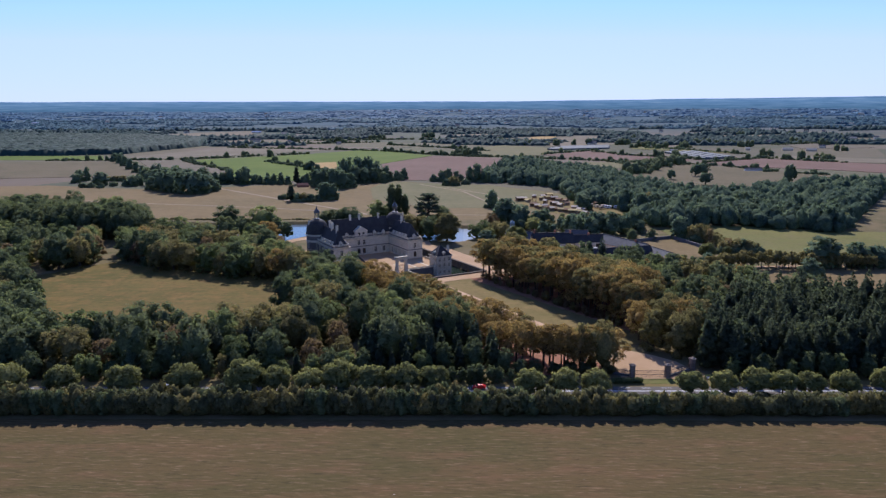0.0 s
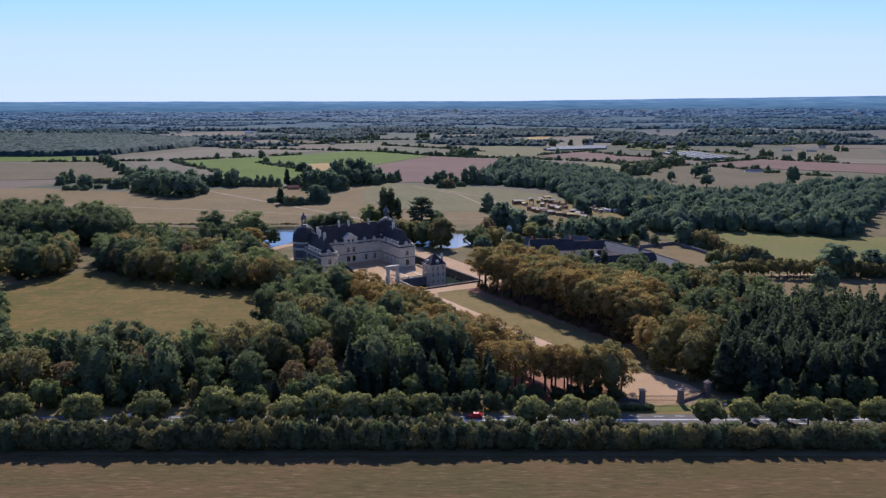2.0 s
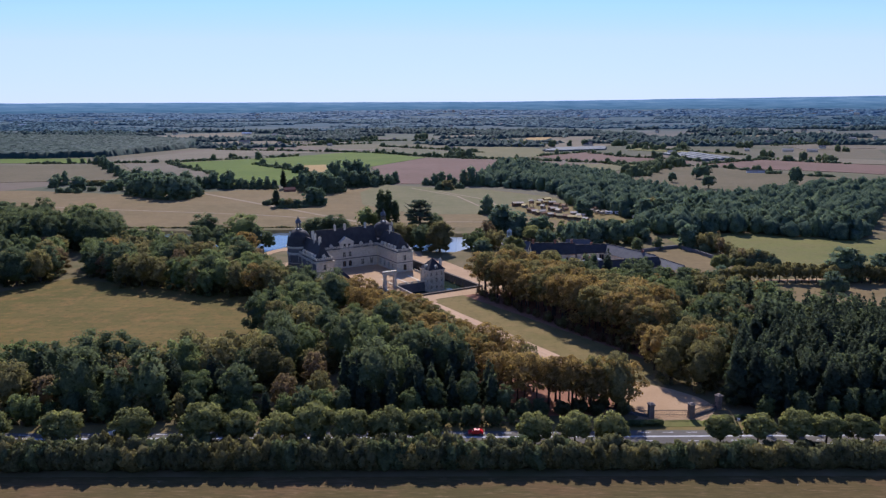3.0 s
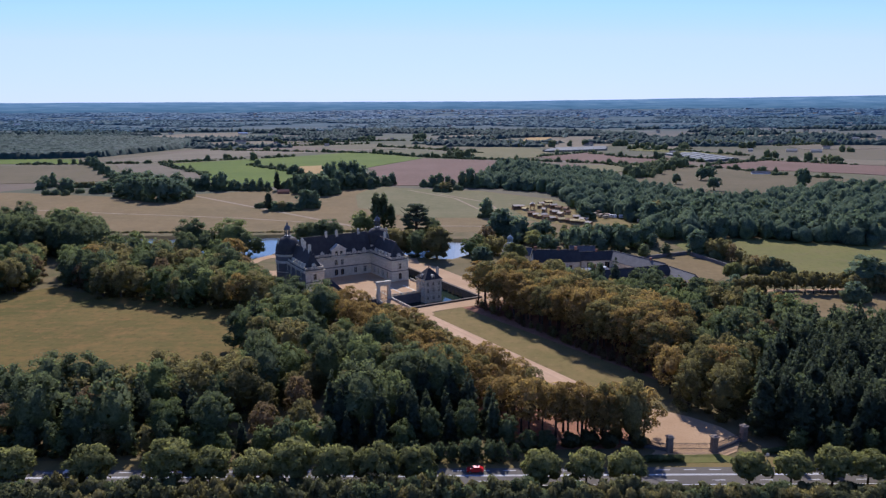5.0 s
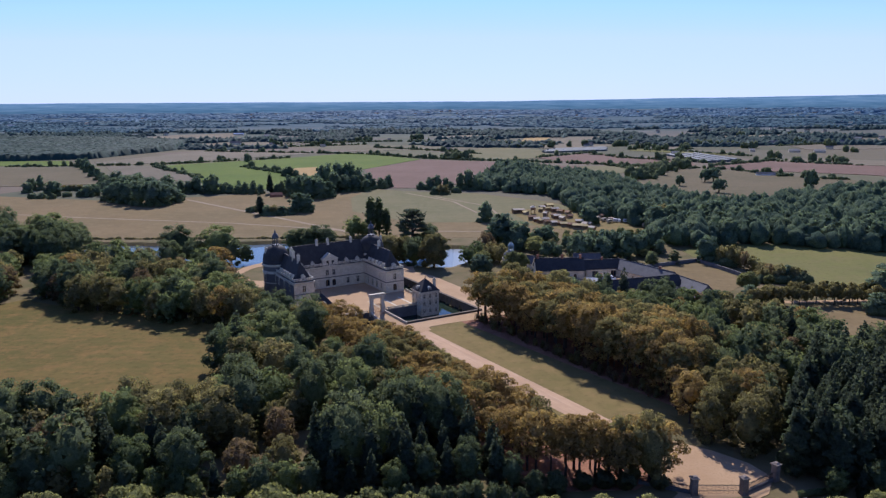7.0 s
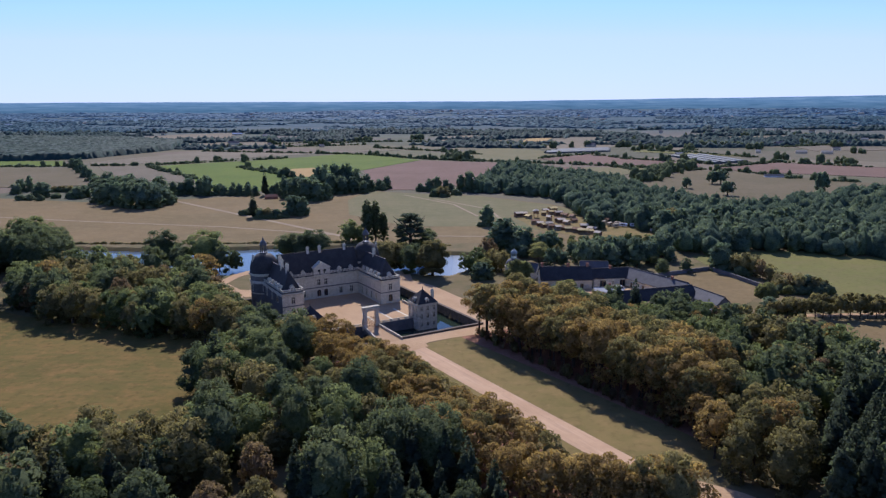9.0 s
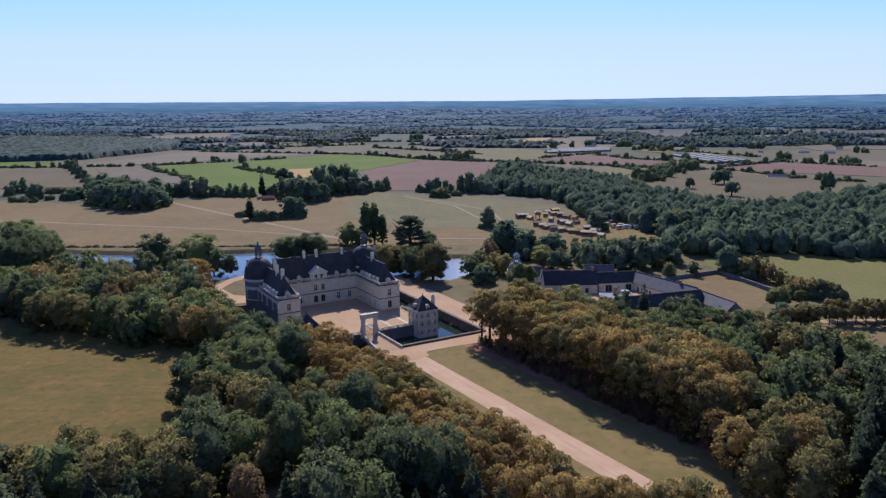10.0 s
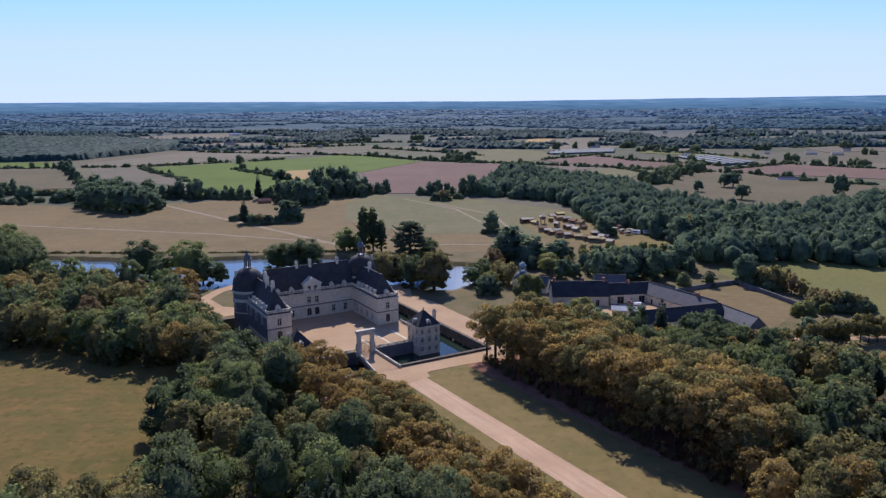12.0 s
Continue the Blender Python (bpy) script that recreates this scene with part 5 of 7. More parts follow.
def plant(kind, x, y, s=1.0, sz=None, turn=None, group="", z=0.0):
    """One tree of a kind as an object of its own; s widens it, sz heightens it."""
    if x > 0.56 * y + 16 or x < -0.67 * y - 16:      # beyond the edge of all that is seen
        return None
    if kind + "_fine" in KINDS and y < 384 and -92 < x < 84 and y > 236 or kind + "_fine" in KINDS and s > 1.25:
        kind += "_fine"
    v = KINDS[kind]
    name, label, c, t = v[int(rng.integers(len(v)))]
    root = new(name)
    root.empty_display_size = 0.1
    tagged(root, label, "tree", group)
    for nm, me in (("trunk", t), ("crown", c)):
        o = new(nm, me)
        o.parent = root
    turn = rng.uniform(0, 360) if turn is None else turn
    root.matrix_basis = Matrix.Translation((x, y, z)) @ Matrix.Rotation(radians(turn), 4, "Z") @ Matrix.Diagonal((s, s, sz or s, 1))
    return root


PLACED = []


def wood(poly, gap, mixk, hs=(0.8, 1.15), avoid=(), group="", seed=1, wide=1.0):
    """Trees of mixed kinds scattered in a polygon, no two nearer than the gap."""
    r = np.random.default_rng(seed)
    xs, ys = [p[0] for p in poly], [p[1] for p in poly]
    area = (max(xs) - min(xs)) * (max(ys) - min(ys))
    n = int(area / gap ** 2 * 3)
    cx, cy = r.uniform(min(xs), max(xs), n), r.uniform(min(ys), max(ys), n)
    ok = inside(cx, cy, poly)
    for a in avoid:
        ok &= ~inside(cx, cy, a)
    kinds, wts = [k for k, _ in mixk], np.array([w for _, w in mixk], float)
    for x, y in zip(cx[ok], cy[ok]):
        if any((x - u) ** 2 + (y - v) ** 2 < gap * gap for u, v in PLACED):
            continue
        PLACED.append((x, y))
        s = r.uniform(*hs)
        plant(kinds[int(r.choice(len(kinds), p=wts / wts.sum()))], x, y, s * r.uniform(1.0, 1.28) * wide, s, group=group)


def row(a, b, gap, kind, hs, jit=0.8, group=""):
    a, b = Vector(a), Vector(b)
    n = max(1, round((b - a).length / gap))
    for k in range(n + 1):
        p = a + (b - a) * k / n
        x, y = p.x + rng.uniform(-jit, jit), p.y + rng.uniform(-jit, jit)
        PLACED.append((x, y))
        s = rng.uniform(*hs)
        plant(kind if isinstance(kind, str) else kind[int(rng.integers(len(kind)))], x, y, s, s * rng.uniform(0.95, 1.08), group=group)


# limes along the road, on the field side
for x in (-161, -144, -127, -107.5, -89, -70, -60.6, -50, -41, -31, -20.8, -11, 18.2, 28.8, 38.2, 67.5, 77.4, 87.2, 95.6, 104, 114.4, 128, 138):
    s = rng.uniform(0.8, 0.92) if x > 0 else rng.uniform(0.97, 1.16)
    plant("lime", x, road_y(x) - 6.0, s, s * rng.uniform(0.92, 1.05), group="limes along the road")
# hedge between field and road, two shrubs deep
for deep, tall in ((-17.6, 1.12), (-14.2, 1.16)):
    x = -225.0
    while x < 215:
        o = new("hedge_shrub", SHRUB[int(rng.integers(len(SHRUB)))])
        s = rng.uniform(0.85, 1.12)
        low = 1.2 if x < 14 else (1.05 if x < 38 or deep < -16 else 0.85)
        o.matrix_basis = Matrix.Translation((x, road_y(x) + deep + rng.uniform(-0.6, 0.6), -0.1)) @ Matrix.Rotation(rng.choice([0, math.pi]) + rng.uniform(-0.15, 0.15), 4, "Z") @ Matrix.Diagonal((s, 1.2, tall * low * rng.uniform(0.82, 1.12), 1))
        tagged(o, "overgrown olive green hedge shrub along the field", "shrub", "field hedge")
        x += rng.uniform(2.8, 4.2)

# firs and dark undergrowth behind the road by the gates
row((-14, 242), (12, 241), 4.8, ["fir", "dark", "fir"], (0.5, 0.85), 1.2, "road belt")
row((-19, road_y(-19) + 7.6), (13, road_y(13) + 7.6), 3.2, "dark", (0.26, 0.38), 0.7, "road belt")
row((-10, 248), (6, 249), 5.2, ["fir", "dark"], (0.6, 0.9), 1.2, "road belt")
row((-215, 229), (-62, 233.5), 5.2, ["dark", "green", "olive"], (0.4, 0.62), 1.2, "road belt")
row((-58, 234), (-16, 236), 5.0, ["dark", "green", "fir"], (0.45, 0.65), 1.0, "road belt")
row((86, 237.5), (190, 240), 5.0, ["dark", "green", "fir"], (0.38, 0.58), 1.0, "road belt")
for x, y, h in ((-133, 250, 0.84), (-128.5, 246, 0.76), (-124, 251, 0.82), (-119, 247, 0.78), (-113.5, 250, 0.84), (-108, 247, 0.74), (-140, 247, 0.8), (-96, 249, 0.72), (-92.5, 252, 0.78), (-89, 247, 0.7), (-79, 250, 0.76), (-75, 246, 0.7), (-70.5, 250, 0.78)):
    PLACED.append((x, y))
    plant("fir", x, y, 0.95, h, group="road belt")
# clipped round bushes where the avenue meets the road
for x, y in ((16.6, 237.4), (21.2, 237.6)):
    PLACED.append((x, y))
    plant("dark", x, y, 0.5, 0.34, group="road belt")
# chestnut avenue
for off, gap, st in ((29.3, 5.6, 5), (34.5, 6.2, 4), (40, 7, 5), (47, 7.5, 6), (54, 8, 5)):
    row(DRIVE_A + dn * off + dd * st, DRIVE_A + dn * off + dd * (112 if off < 44 else 100), gap, ["gold_low", "gold", "gold_low", "olive_tall"] if off < 30 else ["gold", "gold", "olive_tall"], (1.08, 1.3), 1.0, "chestnut avenue")
row(DRIVE_A + dn * 26.4 + dd * 8, DRIVE_A + dn * 26.4 + dd * 108, 3.6, ["rust", "rust", "olive"], (0.2, 0.34), 0.9, "chestnut avenue")
for off, gap, st in ((-25.5, 5.2, 20), (-32, 6.0, 14), (-38.5, 7.5, 10)):
    row(DRIVE_A + dn * off + dd * st, DRIVE_A + dn * off + dd * (124 if off > -30 else 116), gap, ["gold", "gold_thin", "gold", "olive_tall"], (0.76, 0.93), 1.0, "chestnut avenue")
row(DRIVE_A - dn * 25 + dd * 128, DRIVE_A - dn * 16 + dd * 138, 3.4, ["gold_thin", "gold_thin", "gold"], (0.84, 0.98), 0.7, "chestnut avenue")
row(DRIVE_A - dn * 36 + dd * 122, DRIVE_A - dn * 21 + dd * 140, 3.6, ["gold_thin", "gold_thin", "gold"], (0.88, 1.02), 0.7, "chestnut avenue")
for x, y, s in ((49, 247, 0.92), (45.5, 250, 0.9), (67, 267, 1.05), (74, 260, 1.1), (72, 272, 1.1), (80, 266, 1.1), (79, 276, 1.1), (64, 277, 1.0), (70, 285, 0.95), (78, 287, 1.0), (63, 287, 0.9), (-50, 363, 0.85), (-57, 358, 0.85), (-44, 356, 0.85), (-52, 352, 0.9)):
    PLACED.append((x, y))
    plant(("gold_low", "olive_tall", "olive")[int(rng.integers(3))] if x > 0 else "gold", x, y, s, s, group="chestnut avenue")

DR = [tuple(DRIVE_A + dn * s + dd * t) for s, t in ((-13, -30), (20, -30), (20, 140), (-13, 140))]
# mixed wood left of the avenue
wood([(-73, 272), (-75, 295), (-79, 317), (-86, 331), (-90, 352), (-76, 360), (-62, 360), (-50, 360), (-52, 346), (-40, 322), (-14, 284), (0, 258), (2, 240), (-60, 237)], 7.2,
     [("green", 3), ("dark", 3.0), ("olive", 3.4), ("rust", 1.3), ("fir", 0.5), ("gold", 0.3)], (0.68, 1.25), [DR], "castle wood", 11)
# belt behind the road
wood([(-330, 232), (-330, 300), (-206, 296), (-168, 272), (-142, 259), (-118, 265), (-100, 273), (-80, 276), (-60, 237)], 6.2,
     [("dark", 3), ("green", 2.0), ("olive", 1.4), ("rust", 0.6)], (0.78, 1.2), [], "road belt", 12)
wood([(-40, 238), (4, 239), (2, 256), (-16, 282), (-40, 270)], 5.0, [("fir", 3), ("dark", 1)], (0.75, 0.95), [DR], "road belt", 13)
# wood between lawn and moat
wood([(-231, 390), (-209, 418), (-190, 404), (-172, 394), (-148, 388), (-130, 376), (-100, 364), (-84, 366), (-98, 398), (-114, 425), (-128, 450), (-156, 462), (-183, 473), (-206, 480), (-217, 462), (-235, 440)], 7.0,
     [("green", 3), ("olive", 3.4), ("dark", 1.6), ("rust", 1.4), ("gold", 0.3)], (0.85, 1.25), [[(-216, 408), (-200, 408), (-241, 495), (-256, 495)]], "lawn wood", 14)
wood([(-420, 380), (-300, 350), (-238, 384), (-218, 420), (-228, 440), (-240, 470), (-420, 520)], 8.5, [("green", 3), ("dark", 3), ("olive", 2), ("rust", 0.6)], (0.7, 1.0), [], "lawn wood", 15)
wood([(-400, 545), (-306, 575), (-268, 566), (-234, 516), (-225, 486), (-260, 476), (-400, 520)], 8.5, [("dark", 5), ("green", 1)], (1.15, 1.5), [POND], "pond wood", 16)
wood([(-330, 300), (-300, 350), (-238, 372), (-214, 338), (-186, 300), (-168, 272), (-206, 292)], 6.2, [("dark", 3), ("green", 3), ("olive", 2)], (0.65, 1.0), [], "road belt", 31)
# right wood: firs by the road, mixed behind
wood([(79, 248), (92, 240), (140, 239), (270, 244), (260, 296), (190, 306), (140, 322), (104, 300)], 4.6, [("fir", 6), ("dark", 0.8)], (0.8, 1.08), [], "fir wood", 17)
wood([(78, 262), (100, 300), (142, 326), (136, 344), (126, 362), (114, 380), (98, 394), (62, 396), (46, 404), (38, 396), (56, 360), (72, 316)], 5.2,
     [("dark", 3.5), ("green", 2.5), ("olive", 2), ("fir", 0.7), ("rust", 0.5), ("gold", 0.4)], (0.6, 1.0), [DR], "farm wood", 18)
wood([(260, 240), (420, 250), (420, 296), (260, 296)], 9, [("dark", 3), ("fir", 3)], (0.8, 1.0), [], "fir wood", 19)
# trees round the castle and pond
def place(*items):
    """Single trees: kind, place, width, height."""
    for k, x, y, s, sz in items:
        PLACED.append((x, y))
        plant(k, x, y, s, sz)


place(("poplar", -63, 571, 1.1, 1), ("poplar", -58, 574, 1, 0.97), ("poplar", -53, 575, 1, 0.7), ("cedar", -32, 528, 1.45, 1.1),
      ("olive_round", -43, 497, 1.5, 1.1), ("olive_round", -36, 500, 1.1, 1), ("olive_round", -17, 482, 1.5, 1.35), ("dark", -29, 490, 1.3, 0.95),
      ("dark", -22, 536, 1.3, 0.95), ("green", -76, 578, 1.2, 1), ("green", -70, 580, 1, 0.8), ("dark", -106, 530, 1.6, 0.85))
place(("dark", -90, 533, 1.8, 0.95), ("dark", -98, 528, 1.5, 0.85), ("dark", -170, 505, 1.9, 1.25), ("green", -144, 499, 2.1, 1.5),
      ("dark", -134, 492, 1.1, 0.9), ("dark", -156, 492, 1.2, 0.9), ("dark", -128, 500, 0.9, 0.6), ("green", 8, 505, 1, 0.72),
      ("olive", 16, 500, 1, 0.75), ("rust", 13, 520, 1.3, 1.05), ("green", 2, 494, 1, 0.7))
place(("green", -107, 590, 0.3, 0.45), ("lime", 10, 480, 0.9, 0.9))
place(("green", -82, 369, 1, 0.95), ("olive", -87, 378, 1.05, 1), ("dark", -93, 387, 1, 0.9), ("olive", -98, 397, 1, 0.9),
      ("green", -76, 360, 1, 0.95), ("dark", -104, 406, 0.95, 0.85))
place(("dark", 104, 484, 0.7, 0.5), ("dark", 118, 490, 0.6, 0.45))
row((113, 405.5), (127, 403.5), 3.2, "row", (0.55, 0.7), 0.4, "limes of the paddock")
row((128, 403.5), (216, 402), 3.7, "row", (0.85, 1.15), 0.5, "limes of the paddock")
row((150, 412), (214, 411), 4.6, "row", (0.9, 1.1), 0.5, "limes of the paddock")
wood([(26, 545), (32, 520), (46, 505), (70, 498), (106, 500), (118, 518), (124, 540), (100, 540), (60, 545), (28, 550)], 7.2, [("fd", 4), ("fg", 4), ("olive", 0.3), ("lime", 1.2)], (0.5, 1.0), [], "farm wood", 20)
wood([(28, 552), (60, 547), (100, 542), (131, 544), (120, 580), (96, 574), (60, 576), (32, 584)], 6.0, [("fg", 1.6), ("green", 2), ("lime", 4)], (0.26, 0.5), [], "farm wood", 32)


SIZE = {"oak": (11.6, 12.0), "fd": (11.4, 17.0), "fg": (11.4, 15.0), "fo": (10.6, 14.5), "lime": (10.4, 10.2), "olive": (10.6, 14.5), "rust": (8.8, 13.0), "fir": (7.4, 19.0)}

UNDER = []


def stand(group, *items):
    """Single trees: kind, place, width and height in metres."""
    for k, x, y, w, h in items:
        PLACED.append((x, y))
        plant(k, x, y, w * (1.12 if k == "fd" else 1.0) / SIZE[k][0], h / SIZE[k][1], group=group)
        if k[0] == "f" and k != "fir":
            UNDER.extend((x + dx * w, y + dy * w) for dx, dy in ((-0.36, -0.2), (0.02, -0.34), (0.36, -0.15), (0.1, 0.2)))


stand("meadow copse",
      ("fd", -343, 783, 15.2, 14.2), ("fd", -328, 768, 16.8, 19.8), ("fd", -313, 758, 17.5, 21.9), ("fd", -297, 747, 18.2, 23.9), ("fd", -284, 741, 18.0, 22.7), ("fd", -276, 747, 17.2, 19.6), ("fd", -275, 767, 16.8, 14.8), ("fd", -274, 782, 9.1, 8.1), ("fd", -360, 826, 18.3, 17.7), ("fd", -343, 814, 19.1, 21.1), ("fd", -329, 813, 21.2, 22.1), ("fd", -315, 813, 19.0, 20.0), ("fd", -302, 813, 17.9, 15.8), ("fd", -293, 813, 13.7, 11.6), ("fd", -388, 871, 14.9, 16.6), ("fd", -376, 871, 14.9, 21.1))
stand("meadow copse",
      ("fd", -371, 885, 15.2, 15.1), ("fd", -363, 895, 11.8, 16.5))
stand("field corner trees",
      ("fd", -417, 922, 9.8, 14.0), ("fd", -451, 980, 9.2, 14.4), ("fd", -481, 1026, 9.7, 15.1), ("fd", -516, 1085, 9.6, 14.6), ("fd", -547, 1135, 9.3, 14.6), ("fd", -573, 1171, 11.2, 13.5), ("fd", -561, 1170, 8.0, 14.3), ("fd", -421, 824, 17.2, 15.0), ("fd", -462, 873, 6.9, 16.6), ("fd", -471, 873, 10.4, 13.2), ("fd", -463, 850, 11.2, 11.1), ("fd", -380, 815, 12.7, 11.7), ("fd", -377, 823, 11.8, 11.8), ("fd", -386, 815, 8.5, 7.4), ("fd", -401, 815, 5.3, 5.3), ("fd", -420, 800, 7.3, 5.2))
stand("field corner trees",
      ("fd", -428, 800, 7.3, 5.2), ("fo", -407, 796, 5.2, 4.1), ("fo", -424, 868, 10.3, 6.3), ("fo", -433, 868, 9.1, 5.7), ("fo", -437, 863, 8.0, 5.7), ("fo", -415, 867, 9.1, 6.8))
stand("crop field hedge",
      ("fd", -311, 847, 15.5, 18.2), ("fd", -296, 842, 8.8, 13.7), ("fd", -286, 837, 8.7, 13.1), ("fd", -279, 842, 12.1, 17.0), ("fd", -266, 837, 9.8, 16.3), ("fd", -258, 832, 13.0, 20.5), ("fd", -250, 837, 7.6, 10.9), ("fd", -242, 836, 7.6, 9.8), ("fd", -233, 832, 7.6, 9.2), ("fd", -225, 832, 7.6, 12.4), ("fd", -217, 832, 7.6, 11.3), ("fd", -209, 831, 6.5, 10.3), ("fd", -192, 831, 6.5, 10.3), ("fd", -187, 831, 7.5, 13.5), ("fd", -180, 831, 7.5, 19.9), ("fir", -199, 831, 8.6, 22.6))
stand("crop field hedge",
      ("fg", -258, 873, 6.9, 8.0), ("fg", -241, 863, 5.6, 10.1), ("fg", -225, 862, 5.6, 11.3))
stand("round copse",
      ("fd", -171, 810, 13.6, 18.8), ("fd", -160, 798, 15.4, 21.1), ("fd", -149, 790, 16.2, 21.3), ("fd", -140, 790, 15.2, 19.8), ("fd", -133, 801, 12.4, 15.5), ("fd", -152, 834, 14.0, 19.4), ("fd", -168, 843, 13.1, 17.5))
stand("ploughed field copse",
      ("fg", -152, 861, 12.3, 26.8), ("fg", -144, 860, 13.4, 29.0), ("fg", -134, 860, 13.4, 30.6), ("fg", -125, 860, 12.3, 27.9), ("fg", -120, 864, 11.2, 29.7), ("fg", -112, 864, 12.4, 24.1), ("fg", -102, 864, 11.2, 18.5), ("fg", -97, 868, 7.9, 11.3), ("fg", -91, 878, 9.1, 11.4), ("fg", -83, 887, 8.7, 13.9), ("fg", -86, 873, 7.9, 8.5), ("fd", -135, 842, 13.1, 20.7), ("fd", -124, 842, 13.1, 18.5), ("fd", -114, 851, 12.1, 16.6), ("fd", -103, 850, 9.9, 12.7), ("fd", -223, 1017, 12.2, 12.2))
stand("ploughed field copse",
      ("fd", -228, 1017, 9.5, 10.1), ("fd", -214, 1016, 8.1, 8.1), ("fd", -198, 990, 3.9, 6.6))
stand("meadow clump",
      ("fir", -170, 686, 10.3, 18.1), ("fg", -163, 681, 7.7, 8.6), ("fo", -157, 681, 8.5, 9.0), ("fd", -151, 683, 7.7, 7.3), ("fo", -180, 700, 4.4, 4.0), ("fg", -182, 700, 3.5, 3.6), ("fd", -142, 699, 12.3, 16.3), ("fd", -134, 699, 12.3, 15.5), ("fg", -145, 686, 6.0, 6.9))
stand("meadow edge trees",
      ("fg", -46, 862, 7.8, 8.4), ("fg", -37, 862, 10.1, 12.9), ("fg", -29, 862, 10.0, 16.2), ("fg", -20, 862, 7.8, 12.8), ("fg", -15, 857, 7.8, 8.9), ("fg", -4, 861, 10.0, 18.4), ("fg", 4, 857, 11.1, 22.1), ("fg", 11, 852, 8.8, 16.0), ("fo", -22, 819, 15.8, 10.0), ("fd", -30, 819, 7.4, 7.9), ("fd", -9, 831, 7.5, 5.4), ("fg", 16, 644, 11.8, 15.1), ("fd", 25, 550, 19.5, 19.7), ("fd", 19, 556, 11.2, 13.4), ("fd", 33, 538, 12.6, 14.4))
stand("farm front trees",
      ("fd", 93, 634, 14.5, 13.5), ("lime", 46, 427, 10.7, 10.6), ("fd", 51, 417, 9.0, 9.3), ("fd", 58, 412, 9.3, 8.9), ("fg", 42, 432, 7.6, 7.8), ("lime", 26, 448, 12.9, 15.3), ("olive", 20, 492, 9.6, 11.5), ("olive", 13, 492, 8.5, 10.1), ("fd", 9, 475, 10.2, 8.8))
stand("pasture edge trees",
      ("fd", 138, 496, 12.4, 14.9), ("fo", 144, 489, 8.3, 10.7), ("fo", 147, 484, 8.2, 12.2), ("olive", 150, 480, 7.6, 11.5), ("rust", 151, 474, 6.4, 10.3), ("olive", 154, 469, 6.3, 9.1), ("olive", 153, 456, 6.5, 8.2), ("rust", 155, 451, 6.9, 8.4), ("olive", 159, 448, 6.9, 9.0), ("fd", 163, 447, 6.8, 8.5), ("lime", 134, 423, 9.6, 10.2), ("fd", 131, 412, 7.0, 7.5), ("fo", 139, 410, 7.5, 8.0), ("fo", 151, 447, 7.6, 7.6), ("fo", 158, 446, 7.6, 8.0), ("fo", 165, 445, 8.0, 8.2), ("fo", 170, 447, 6.0, 6.6), ("lime", 150, 438, 5.2, 5.4))
stand("drive end trees", ("olive", 44.5, 243.5, 11.5, 17.5), ("olive", 38, 245, 8.0, 16.5))
stand("paddock oaks", ("fd", 193, 411, 18.0, 16.4), ("fd", 212, 411, 14.3, 13.2), ("fd", 222, 411, 13.7, 12.0), ("fd", 177, 389, 10.0, 9.0))
place(("green", -75, 311, 1.45, 1.3), ("dark", -82, 318, 1.28, 1.0))
# oaks in the brown pasture
stand("pasture oaks", ("oak", 230, 878, 10.2, 11.3), ("oak", 269, 917, 13.0, 14.2), ("oak", 278, 916, 15.3, 15.4), ("oak", 251, 816, 14.5, 13.5), ("oak", 344, 826, 13.6, 20.9))

# ------------------------------------------------ far woods and hedgerows, one mesh each


